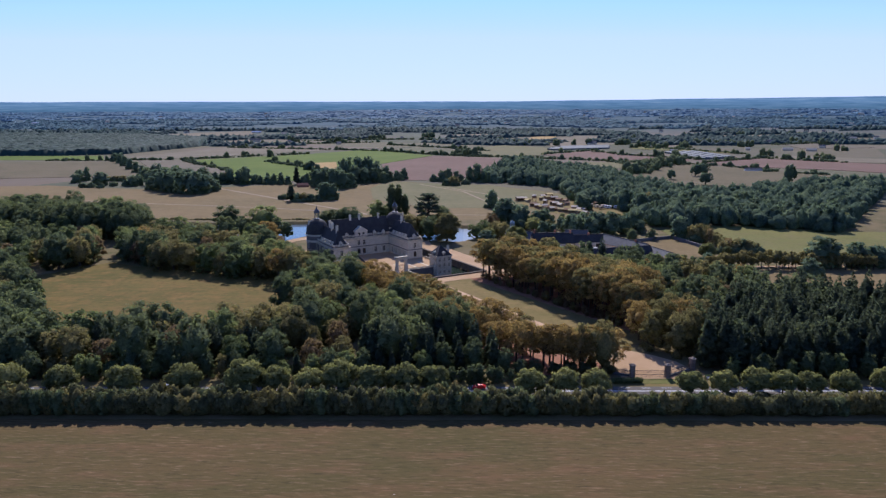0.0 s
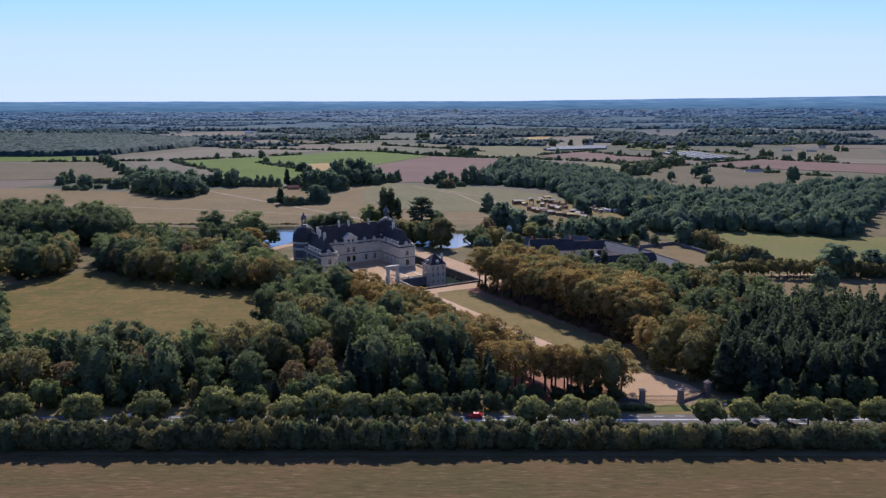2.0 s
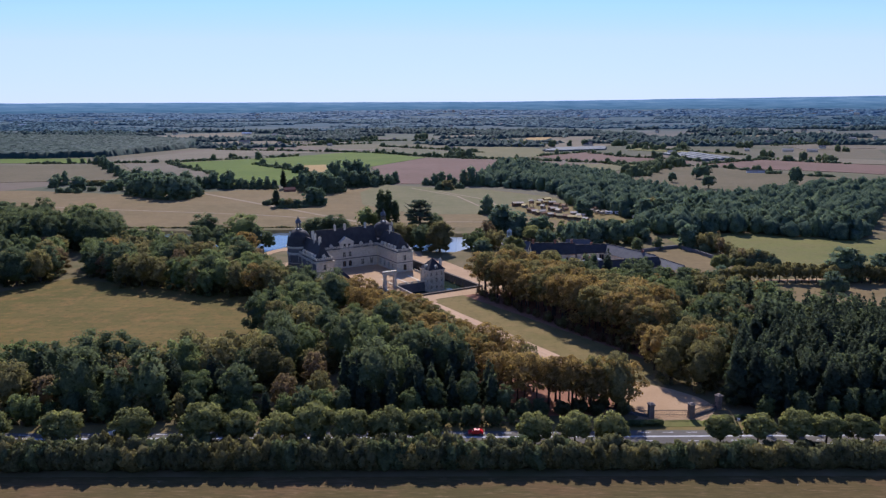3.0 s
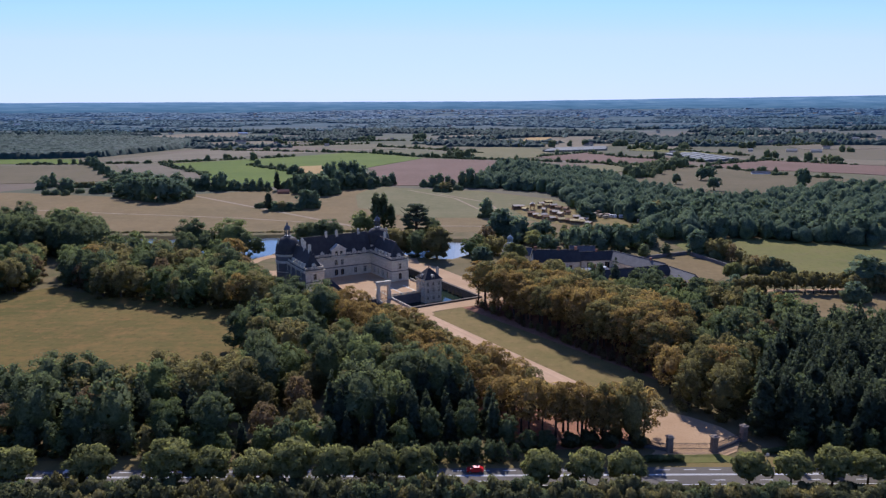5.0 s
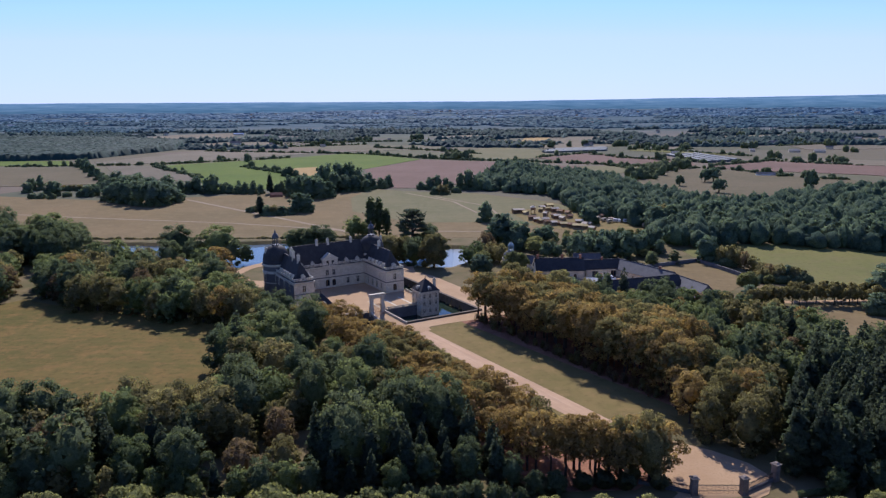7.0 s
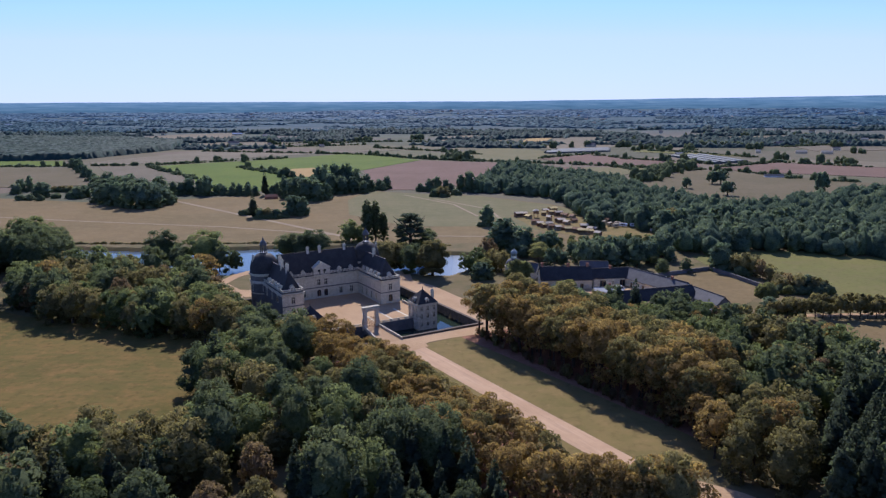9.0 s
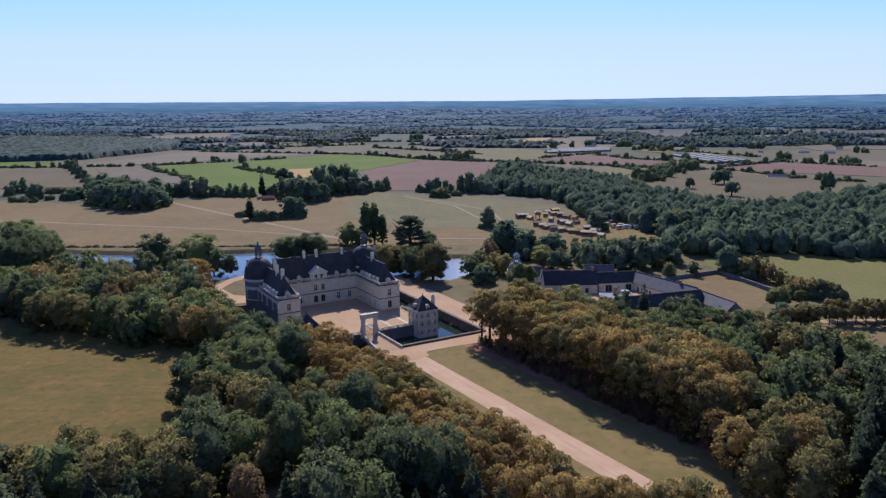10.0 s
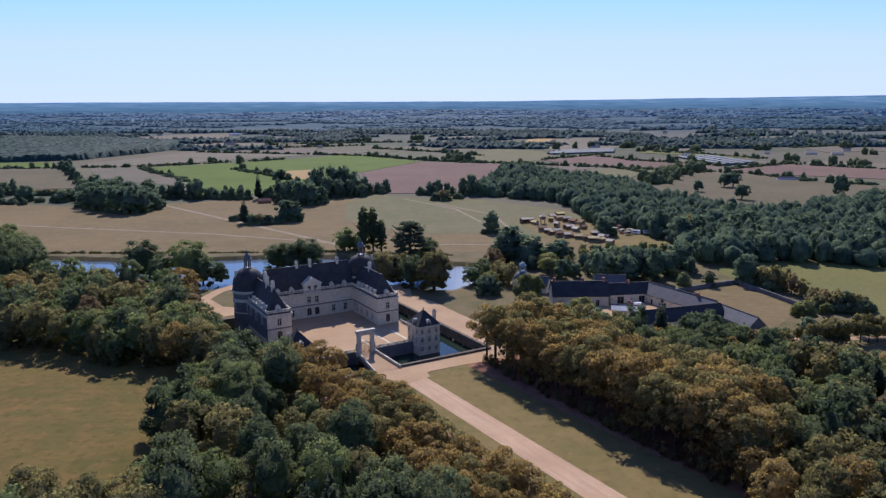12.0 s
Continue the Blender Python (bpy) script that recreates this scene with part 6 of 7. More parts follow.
def blobs(name, pts, h, w, label, category, ico, material="leaf_dark", cards=0, seed=3, boughs=0, lift=0.3):
    """Distant trees as uneven rounded clumps, joined into one mesh."""
    r = np.random.default_rng(seed)
    pts = np.asarray(pts, float)
    k = len(pts)
    v0, f0 = ico
    hh = h * (0.5 + 0.8 * r.random((k, 1)) ** 1.3)
    ww = w * (0.55 + 0.5 * r.random((k, 1))) * (0.75 + 0.35 * hh / h)
    jit = 1 + 0.13 * r.normal(size=(k, len(v0)))
    v = v0[None] * jit[..., None]
    v = np.stack([v[..., 0] * ww, v[..., 1] * ww, v[..., 2] * hh * 0.55 + hh * 0.45], -1)
    v += np.stack([pts[:, 0], pts[:, 1], far_rise(pts[:, 0], pts[:, 1]) - 0.3], -1)[:, None]
    f = f0[None] + (np.arange(k) * len(v0))[:, None, None]
    verts, tris = v.reshape(-1, 3), f.reshape(-1, 3)
    up = np.array([0, 0, lift])                        # shading normals tilted up, so sides turned from the sun read lighter
    ns = [np.tile(unit(v0 + up), (k, 1))]
    if boughs:                                          # smaller rounded boughs break the outline
        i = np.repeat(np.arange(k), boughs)
        d = unit(r.normal(size=(len(i), 3)))
        d[:, 2] = np.abs(d[:, 2]) * 0.9 + 0.1
        c = np.stack([pts[i, 0], pts[i, 1], far_rise(pts[i, 0], pts[i, 1]) + hh[i, 0] * 0.45], -1) + d * np.concatenate([ww[i], ww[i], hh[i] * 0.5], 1) * 0.78
        q = ww[i] * r.uniform(0.3, 0.55, (len(i), 1))
        bv, bf = ICO0
        bb = bv[None] * (1 + 0.12 * r.normal(size=(len(i), len(bv), 1))) * q[:, None] + c[:, None]
        tris = np.concatenate([tris, (bf[None] + (np.arange(len(i)) * len(bv))[:, None, None]).reshape(-1, 3) + len(verts)])
        verts = np.concatenate([verts, bb.reshape(-1, 3)])
        ns.append(unit(bv[None] + 0.5 * d[:, None] + up).reshape(-1, 3))
    if cards:
        i = np.repeat(np.arange(k), cards)
        d = unit(r.normal(size=(len(i), 3)))
        d[:, 2] = np.abs(d[:, 2])
        base = np.stack([pts[i, 0], pts[i, 1], far_rise(pts[i, 0], pts[i, 1]) + hh[i, 0] * 0.45], -1)
        p = base + d * np.concatenate([ww[i], ww[i], hh[i] * 0.55], 1) * r.uniform(0.85, 1.18, (len(i), 1))
        cv, cf = sprays(p, d, w * 0.12, r)
        tris = np.concatenate([tris, cf + len(verts)])
        verts = np.concatenate([verts, cv])
        ns.append(np.repeat(unit(d + up + 0.25 * r.normal(size=d.shape)), 3, 0))
    return tagged(new(name, np_mesh(name, verts, tris, M[material], False, np.concatenate(ns))), label, category, kind="stuff")


def scatter(poly, gap, seed):
    r = np.random.default_rng(seed)
    xs, ys = [p[0] for p in poly], [p[1] for p in poly]
    n = int((max(xs) - min(xs)) * (max(ys) - min(ys)) / gap ** 2 * 1.6)
    x, y = r.uniform(min(xs), max(xs), n), r.uniform(min(ys), max(ys), n)
    ok = inside(x, y, poly)
    return list(zip(x[ok], y[ok]))


def along(pts, gap, seed, spread=1.5, skip=0.1):
    r = np.random.default_rng(seed)
    out = []
    for (x0, y0), (x1, y1) in zip(pts, pts[1:]):
        n = max(1, int(math.hypot(x1 - x0, y1 - y0) / gap))
        for k in range(n):
            if r.random() > skip:
                u = (k + r.random()) / n
                out.append((x0 + (x1 - x0) * u + r.normal() * spread, y0 + (y1 - y0) * u + r.normal() * spread))
    return out


blobs("woodland", scatter([(13, 852), (27, 982), (51, 1116), (88, 1075), (114, 1004), (145, 954), (169, 915), (171, 810), (197, 745), (216, 697), (250, 708), (294, 757), (375, 806), (435, 797), (256, 517), (225, 530), (197, 546), (162, 543), (133, 532), (129, 566), (131, 605), (116, 653), (91, 667), (92, 713), (81, 808), (44, 830)], 7.4, 21),
      12.5, 5.3, "dense green woodland beyond the pasture", "woodland", ICO0, "leaf_woodland", 18, 21, 3, 0.35)
wood([(133, 540), (162, 549), (197, 552), (225, 537), (256, 526), (300, 590), (230, 610), (150, 640), (118, 660), (132, 606)], 11.0,
     [("fd", 4), ("fg", 4), ("lime", 0.8), ("fo", 0.6)], (0.75, 1.15), [], "wood edge", 41)
hedges = []


def field_hedge(seed, *runs):
    for k, (pts, gp, sp, sk) in enumerate(runs):
        hedges.extend(along(pts, gp * 0.7, seed + k, sp, sk))


field_hedge(60, ([(-38, 1341), (20, 1258), (109, 1212), (193, 1161), (256, 1123), (301, 1113)], 8, 3, 0.12),
            ([(303, 1097), (352, 1064), (385, 969), (439, 922)], 8, 3, 0.12),
            ([(217, 1376), (255, 1288), (308, 1231), (349, 1180)], 8, 3, 0.12),
            ([(346, 1127), (463, 1213), (509, 1145), (545, 1118)], 8, 3, 0.12),
            ([(-554, 1198), (-474, 1203), (-373, 1280), (-298, 1333)], 8, 3, 0.12),
            ([(-512, 1528), (-331, 1469), (-181, 1416), (-58, 1295), (29, 1247)], 8, 3, 0.12),
            ([(-323, 1159), (-269, 1090), (-235, 1045)], 8, 3, 0.12))
field_hedge(67, ([(-689, 1186), (-592, 1190)], 8, 3, 0.12),
            ([(-187, 1623), (-47, 1494), (23, 1402)], 8, 3, 0.12),
            ([(45, 1856), (140, 2004), (236, 2044)], 8, 3, 0.12),
            ([(202, 1151), (225, 1084)], 8, 3, 0.12),
            ([(-461, 1175), (-326, 995)], 8, 3, 0.12),
            ([(119, 1308), (226, 1415)], 8, 3, 0.12),
            ([(311, 1498), (398, 1417), (461, 1310)], 8, 3, 0.12))
field_hedge(74, ([(539, 1989), (826, 2006), (948, 1858)], 8, 3, 0.12),
            ([(616, 1574), (855, 1687)], 8, 3, 0.12),
            ([(-61, 2098), (115, 2190)], 8, 3, 0.12),
            ([(450, 1588), (375, 1405)], 8, 3, 0.12),
            ([(-546, 1672), (-377, 1658), (-223, 1722)], 8, 3, 0.12),
            ([(-405, 1773), (-161, 1831), (-51, 1783)], 8, 3, 0.12))
low = []
for k in range(0, len(hedges)):
    x0, y0 = hedges[k]
    low += [(x0 - 3.0, y0), (x0 + 3.0, y0)]
blobs("low_hedge", low, 4.2, 3.6, "low clipped hedges between the fields", "hedge", ICO0, "leaf_dark", 4, 28)
hedges = [p for p in hedges if rng.random() < 0.28]
blobs("hedgerow", hedges, 8.5, 4.2, "dark hedgerows between the fields", "hedge", ICO0, "leaf_dark", 24, 23)
lines = []
for k, (x, y, w, n) in enumerate(((58, 1699, 18, 3), (89, 1618, 22, 4), (108, 1581, 26, 5), (162, 1576, 19, 4), (213, 1590, 15, 3), (246, 1605, 7, 2), (312, 1599, 22, 5), (339, 1528, 24, 4), (371, 1493, 28, 5), (377, 1787, 11, 2), (477, 1586, 38, 6), (523, 1582, 46, 8), (539, 1512, 29, 5), (410, 1490, 12, 2), (303, 1242, 12, 3), (333, 1220, 17, 3))):
    lines += along([(x - w / 2, y), (x + w / 2, y + 4)], w / n * 0.6, 300 + k, 3.0, 0.0)
for k, (x, y, w, n) in enumerate(((512, 1181, 10, 2), (533, 1171, 12, 3), (535, 1152, 12, 3), (484, 1253, 14, 3), (-5, 1281, 19, 4), (-23, 1328, 16, 3), (666, 1907, 12, 2), (694, 1641, 14, 3), (717, 1565, 16, 3), (665, 1385, 16, 3), (-396, 1281, 6, 1), (-344, 1257, 6, 1), (-321, 1729, 40, 6), (-239, 1837, 42, 6), (-114, 1911, 35, 5), (-421, 1737, 22, 3))):
    lines += along([(x - w / 2, y), (x + w / 2, y + 4)], w / n * 0.6, 340 + k, 3.0, 0.0)
lines += along([(302, 1112), (262, 1070), (232, 1010), (200, 940)], 3.0, 390, 7.0, 0.0)
blobs("tree_line", lines, 12, 5.4, "dark clumps of trees between the far fields", "woodland", ICO0, "leaf_dark", 22, 33, 5)
blobs("undergrowth", UNDER, 4.6, 3.6, "low dark scrub under the field trees", "shrubs", ICO0, "leaf_dark", 10, 35, 2)
blobs("bank_reeds", along([(-333, 574), (-200, 573), (-80, 576), (-10, 566)], 1.4, 91, 0.6, 0.1), 1.5, 2.0, "low dark sedge along the pond bank", "reeds", ICO0, "leaf_olive", 8, 26)


def canopy(name, patches, step, h, material, label, seed):
    """Closed woods far off: a bumpy roof of crowns that drops to the ground at its ragged edge."""
    r = np.random.default_rng(seed)
    vs, fs, base = [], [], 0
    for poly in patches:
        xs, ys = [p[0] for p in poly], [p[1] for p in poly]
        gx_, gy_ = np.arange(min(xs) - step, max(xs) + 2 * step, step), np.arange(min(ys) - step, max(ys) + 2 * step, step)
        X, Y = np.meshgrid(gx_, gy_)
        X, Y = X + r.uniform(-0.4, 0.4, X.shape) * step, Y + r.uniform(-0.4, 0.4, X.shape) * step
        ins = inside(X, Y, poly)
        Z = np.where(ins, h * r.uniform(0.62, 1.1, X.shape), -1.0) + far_rise(X, Y)
        ny_, nx_ = X.shape
        i = np.arange(nx_ * ny_).reshape(ny_, nx_)
        use = ins[:-1, :-1] | ins[:-1, 1:] | ins[1:, 1:] | ins[1:, :-1]
        q = np.stack([i[:-1, :-1], i[:-1, 1:], i[1:, 1:], i[1:, :-1]], -1)[use]
        vs.append(np.stack([X, Y, Z], -1).reshape(-1, 3))
        fs.append(np.concatenate([q[:, [0, 1, 2]], q[:, [0, 2, 3]]]) + base)
        base += nx_ * ny_
    return tagged(new(name, np_mesh(name, np.concatenate(vs), np.concatenate(fs), M[material], False)), label, "woodland", kind="stuff")


def hedge_bands(name, runs, step, h, w, material, label, seed):
    """Tall hedgerows far off: long uneven ridges of leaf, each with two flanks and a jagged crest."""
    r = np.random.default_rng(seed)
    vs, fs, ns, base = [], [], [], 0
    for x, y, ln, a in runs:
        n = max(3, int(ln / step))
        t = (np.arange(n) / (n - 1) - 0.5) * ln
        wob = np.cumsum(r.normal(size=n)) * step * 0.06
        cx, cy = x + np.cos(a) * t - np.sin(a) * wob, y + np.sin(a) * t + np.cos(a) * wob
        top = h * (0.35 + 0.85 * r.random(n) ** 1.4)
        top[[0, -1]] *= 0.3
        z = far_rise(cx, cy)
        ring = [(-w / 2, -0.5), (-w * 0.42, 0.62), (-w * 0.05, 1.0), (w * 0.4, 0.6), (w / 2, -0.5)]
        v = np.stack([np.stack([cx - np.sin(a) * o * r.uniform(0.7, 1.3, n), cy + np.cos(a) * o * r.uniform(0.7, 1.3, n), z + np.where(u < 0, -0.5, u * top * r.uniform(0.85, 1.1, n))], -1) for o, u in ring], 1)
        i = np.arange(n * 5).reshape(n, 5)
        q = np.stack([i[:-1, :-1], i[1:, :-1], i[1:, 1:], i[:-1, 1:]], -1).reshape(-1, 4)
        vs.append(v.reshape(-1, 3))
        side = np.array([o / w * 1.3 for o, u in ring])[None, :, None] * np.array([-np.sin(a), np.cos(a), 0.0])
        ns.append(unit(side + np.array([0, 0, 1.0]) + 0.3 * r.normal(size=v.shape)).reshape(-1, 3))     # normals bent upward to lighten the shaded flanks
        fs.append(np.concatenate([q[:, [0, 1, 2]], q[:, [0, 2, 3]]]) + base)
        base += n * 5
    return tagged(new(name, np_mesh(name, np.concatenate(vs), np.concatenate(fs), M[material], False, np.concatenate(ns))), label, "hedge", kind="stuff")


FW = [(-1000, 1312), (-744, 1301), (-637, 1342), (-584, 1566), (-652, 1811), (-858, 1931), (-1202, 2035), (-1500, 2050)]
canopy("far_wood", [FW], 4.6, 11, "canopy_wood", "broad dark wood in the distance", 31)
r_ = np.random.default_rng(77)


def clear_of_fields(x, y):
    """Keeps woods off the open fields on this side of the last farms."""
    for poly in OPEN_FIELDS:
        if inside([x], [y], poly)[0]:
            return False
    return not inside([x], [y], FW)[0]


near_runs, mid_runs, last_runs = [], [], []
for _ in range(2600):
    y = 1560 + 2840 * r_.random() ** 0.95
    x = r_.uniform(-0.64, 0.64) * (y + 150)
    dens = noise.noise(Vector((x / 420, y / 260, 3.0))) + 0.28 * (y - 1900) / 1500
    if dens < 0.0 or not clear_of_fields(x, y):
        continue
    ln = r_.uniform(40, 210)
    a = r_.choice([0.08, 0.0, -0.2, 1.2], p=[0.4, 0.3, 0.2, 0.1]) + r_.normal() * 0.12
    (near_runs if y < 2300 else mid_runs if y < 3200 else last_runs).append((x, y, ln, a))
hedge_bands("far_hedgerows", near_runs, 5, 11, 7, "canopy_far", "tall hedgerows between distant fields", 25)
hedge_bands("farthest_hedgerows", mid_runs, 7, 8, 9, "canopy_hazy", "hedgerows towards the horizon, tinted blue-green with painted haze", 27)
hedge_bands("skyline_hedgerows", last_runs, 10, 7, 12, "canopy_haziest", "hedgerows before the hills, tinted pale blue with painted haze", 29)

# ---------------------------------------------------------------- farm


def farm_building(p, q, width, eave, ridge, label, roof_mats, wall_mat="tuffeau", openings=(), name="farm_building", hip=(False, False), chimneys=()):
    """A long range under a pitched roof; p to q is the middle line on the ground. openings: (side, s, z, w, h, door)."""
    p, q = Vector(p), Vector(q)
    ln = (q - p).length
    th = empty(name, Matrix.Translation((p.x, p.y, 0)) @ Matrix.Rotation(math.atan2((q - p).y, (q - p).x), 4, "Z"), label, "building", "farm court")
    hw = width / 2
    for side, a, b in ((0, (0, -hw), (ln, -hw)), (1, (ln, hw), (0, hw))):
        ho = [(s, z, w, h) for sd, s, z, w, h, d in openings if sd == side]
        bm = bmesh.new()
        facade(bm, a, b, -0.5, eave, ho)
        w_ = part("wall", bm, M[wall_mat], th)
        for sd, s, z, w, h, d in openings:
            if sd == side:
                window(w_, a, b, s, z, w, h, False, d)
    for k, x in enumerate((0.0, ln)):
        if hip[k]:
            continue
        bm = bmesh.new()
        t = 0.4 if k == 0 else -0.4
        pr = [(-hw, -0.5), (hw, -0.5), (hw, eave), (0, ridge - 0.1), (-hw, eave)]
        f = [bm.verts.new((x, a, b)) for a, b in pr]
        g = [bm.verts.new((x + t, a, b)) for a, b in pr]
        bm.faces.new(f)
        bm.faces.new(list(reversed(g)))
        for i in range(5):
            j = (i + 1) % 5
            bm.faces.new((f[i], f[j], g[j], g[i]))
        part("gable", bm, M[wall_mat], th)
    h0, h1 = (3.0 if hip[0] else -0.35), (ln - 3.0 if hip[1] else ln + 0.35)
    e0, e1 = (-0.3 if hip[0] else -0.35), (ln + 0.3 if hip[1] else ln + 0.35)
    drop = (ridge - eave) / hw * 0.45
    for side, sg in ((0, -1), (1, 1)):
        bm = bmesh.new()
        lo = [(e0, sg * (hw + 0.45), eave - drop), (e1, sg * (hw + 0.45), eave - drop), (h1, 0, ridge), (h0, 0, ridge)]
        a = [bm.verts.new(c) for c in lo]
        b = [bm.verts.new((c[0], c[1], c[2] - 0.22)) for c in lo]
        bm.faces.new(a)
        bm.faces.new(list(reversed(b)))
        for i in range(4):
            j = (i + 1) % 4
            bm.faces.new((b[i], b[j], a[j], a[i]))
        part("roof", bm, M[roof_mats[side]], th)
    for k, (e, h, sg) in enumerate(((e0, h0, -1), (e1, h1, 1))):
        if hip[k]:
            bm = bmesh.new()
            bm.faces.new([bm.verts.new(c) for c in ((e, -hw - 0.45, eave - drop), (e, hw + 0.45, eave - drop), (h, 0, ridge))])
            part("roof", bm, M[roof_mats[0]], th)
    bm = bmesh.new()
    box(bm, h0, h1, -0.2, 0.2, ridge - 0.06, ridge + 0.14)
    part("ridge", bm, M["slate"], th)
    for s, hgt in chimneys:
        bm = bmesh.new()
        box(bm, s - 0.6, s + 0.6, -0.4, 0.4, ridge - 0.8, ridge + hgt)
        box(bm, s - 0.7, s + 0.7, -0.5, 0.5, ridge + hgt, ridge + hgt + 0.2)
        part("chimney", bm, M["brick"], th)
    return th


SL, SP = "slate", "slate_pale"
farm_building((37, 459), (62, 460), 12, 4.8, 10.0, "stone farmhouse range with tall gables under dark slate", (SL, SL), openings=[(0, 3, 0, 1.4, 2.4, True), (0, 8, 1, 1.2, 1.6, False), (0, 12, 1, 1.2, 1.6, False), (0, 20, 0, 1.6, 2.6, True)], chimneys=((1.2, 1.6), (14, 1.4), (23.5, 1.4)))
farm_building((62.5, 461.5), (82, 465), 9, 4.6, 8.4, "stone farm range with barn doors and dark slate roof", (SL, SL), openings=[(0, 5, 0, 3.2, 3.2, True), (0, 10, 1.2, 1.0, 1.3, False), (0, 15, 0, 2.8, 3.2, True)], chimneys=((10, 1.0),))
farm_building((81.5, 466), (102, 432), 9, 4.2, 8.4, "stone stable range, slate roof in a painted sunlit grey", (SP, SP), openings=[(0, 8, 0, 1.4, 2.3, True), (0, 16, 0, 1.4, 2.3, True), (0, 26, 0, 1.4, 2.3, True)], chimneys=((30, 0.9),))
farm_building((65, 417.5), (103, 430.5), 8.5, 4.0, 7.8, "dark slate stable range closing the farm court", (SL, SL), openings=[(0, 6, 0.8, 1.0, 1.4, False), (0, 14, 0.8, 1.0, 1.4, False), (0, 22, 0.8, 1.0, 1.4, False), (0, 31, 0.8, 1.0, 1.4, False)], hip=(True, False))
farm_building((104.5, 432), (112, 413), 8, 3.4, 6.8, "low stone barn, slate roof in a painted sunlit grey", (SP, SP), "schist", openings=[(0, 8, 0, 2.0, 2.4, True)])
farm_building((61, 441), (74, 439), 6.5, 2.8, 4.2, "low outbuilding with a pale zinc roof and brick chimney", ("zinc", "zinc"), openings=[(0, 4, 0, 1.2, 2.0, True)], chimneys=((7, 1.8),))
farm_building((60, 479), (74, 478), 7, 4.6, 8.6, "back range with pale grey roof slopes", (SP, "zinc"))
farm_building((29, 482), (38, 478), 7, 4.0, 7.4, "small stone house with grey slate roof", (SP, SP), openings=[(0, 3, 1, 1.0, 1.4, False)])
slab("farm_court", [(40, 452), (62, 455), (80, 459), (97, 432), (68, 422), (52, 436)], 0.06, M["sand"], "pale gravel yard of the farm", "yard")
slab("farm_track", [(96, 420), (120, 408), (210, 414), (210, 410), (120, 404), (92, 414)], 0.09, M["sand"], "pale gravel track past the farm", "path")
slab("farm_parking", [(70, 418), (106, 426), (112, 410), (84, 402)], 0.07, M["sand"], "gravel parking below the farm", "yard")


def stone_wall(a, b, h, label):
    a, b = Vector(a), Vector(b)
    bm = bmesh.new()
    ln = (b - a).length
    box(bm, 0, ln, -0.3, 0.3, -0.4, h)
    box(bm, -0.05, ln + 0.05, -0.4, 0.4, h, h + 0.2, 0.9)
    o = part("garden_wall", bm, M["schist"])
    o.matrix_basis = Matrix.Translation((a.x, a.y, 0)) @ Matrix.Rotation(math.atan2((b - a).y, (b - a).x), 4, "Z")
    return tagged(o, label, "wall", kind="structure")


for a, b in (((84, 468), (104, 481)), ((104, 481), (132, 495)), ((132, 495), (139, 476)), ((139, 476), (147, 448))):
    stone_wall(a, b, 1.8, "grey stone paddock wall with a coping")

# chapel with a copper lantern
ch = empty("chapel", Matrix.Translation((25.5, 479, 0)), "small round chapel with a slate dome and copper lantern", "chapel")
bm = bmesh.new()
lathe(bm, 0, 0, [(4.4, -0.4), (4.4, 5.6), (4.8, 5.7), (4.8, 6.1)], 24)
part("wall", bm, M["tuffeau"], ch)
bm = bmesh.new()
lathe(bm, 0, 0, [(4.5, 6.1), (4.3, 7.2), (3.7, 8.4), (2.7, 9.4), (1.6, 10.0)], 24)
part("dome", bm, M["slate_pale"], ch, "grey slate dome", True)
bm = bmesh.new()
lathe(bm, 0, 0, [(1.7, 9.9), (1.7, 10.4)], 16)
part("lantern_base", bm, M["copper"], ch)
bm = bmesh.new()
lathe(bm, 0, 0, [(1.75, 12.6), (1.75, 12.9), (1.6, 13.5), (1.0, 14.2), (0.3, 14.6), (0.1, 15.4)], 16)
lantern = part("lantern", bm, M["copper"], ch, "weathered green copper lantern")
for k in range(8):
    a = math.pi * k / 4
    bm = bmesh.new()
    lathe(bm, 1.3 * math.cos(a), 1.3 * math.sin(a), [(0.22, 10.4), (0.2, 12.6)], 8)
    part("column", bm, M["copper"], lantern)

# ---------------------------------------------------------------- gates by the road


def pillar(x, y, turn, h=4.6):
    bm = bmesh.new()
    box(bm, -0.85, 0.85, -0.85, 0.85, -0.3, 0.6)
    box(bm, -0.68, 0.68, -0.68, 0.68, 0.6, h - 0.5)
    for k in range(5):                                   # rusticated courses
        z = 0.75 + k * (h - 1.4) / 5
        box(bm, -0.74, 0.74, -0.74, 0.74, z, z + (h - 1.4) / 5 - 0.12)
    box(bm, -0.95, 0.95, -0.95, 0.95, h - 0.5, h - 0.2)
    box(bm, -0.8, 0.8, -0.8, 0.8, h - 0.2, h + 0.15, 0.5)
    o = part("gate_pillar", bm, M["shaded_gate_stone"])
    o.matrix_basis = Matrix.Translation((x, y, 0)) @ Matrix.Rotation(turn, 4, "Z")
    return tagged(o, "square rusticated stone gate pillar with a cap", "pillar", "park gates")


GP = [(53.4, 237.6), (65.0, 237.8), (75.0, 244.6)]
for k, (x, y) in enumerate(GP):
    pillar(x, y, 0.1 + 0.2 * k)


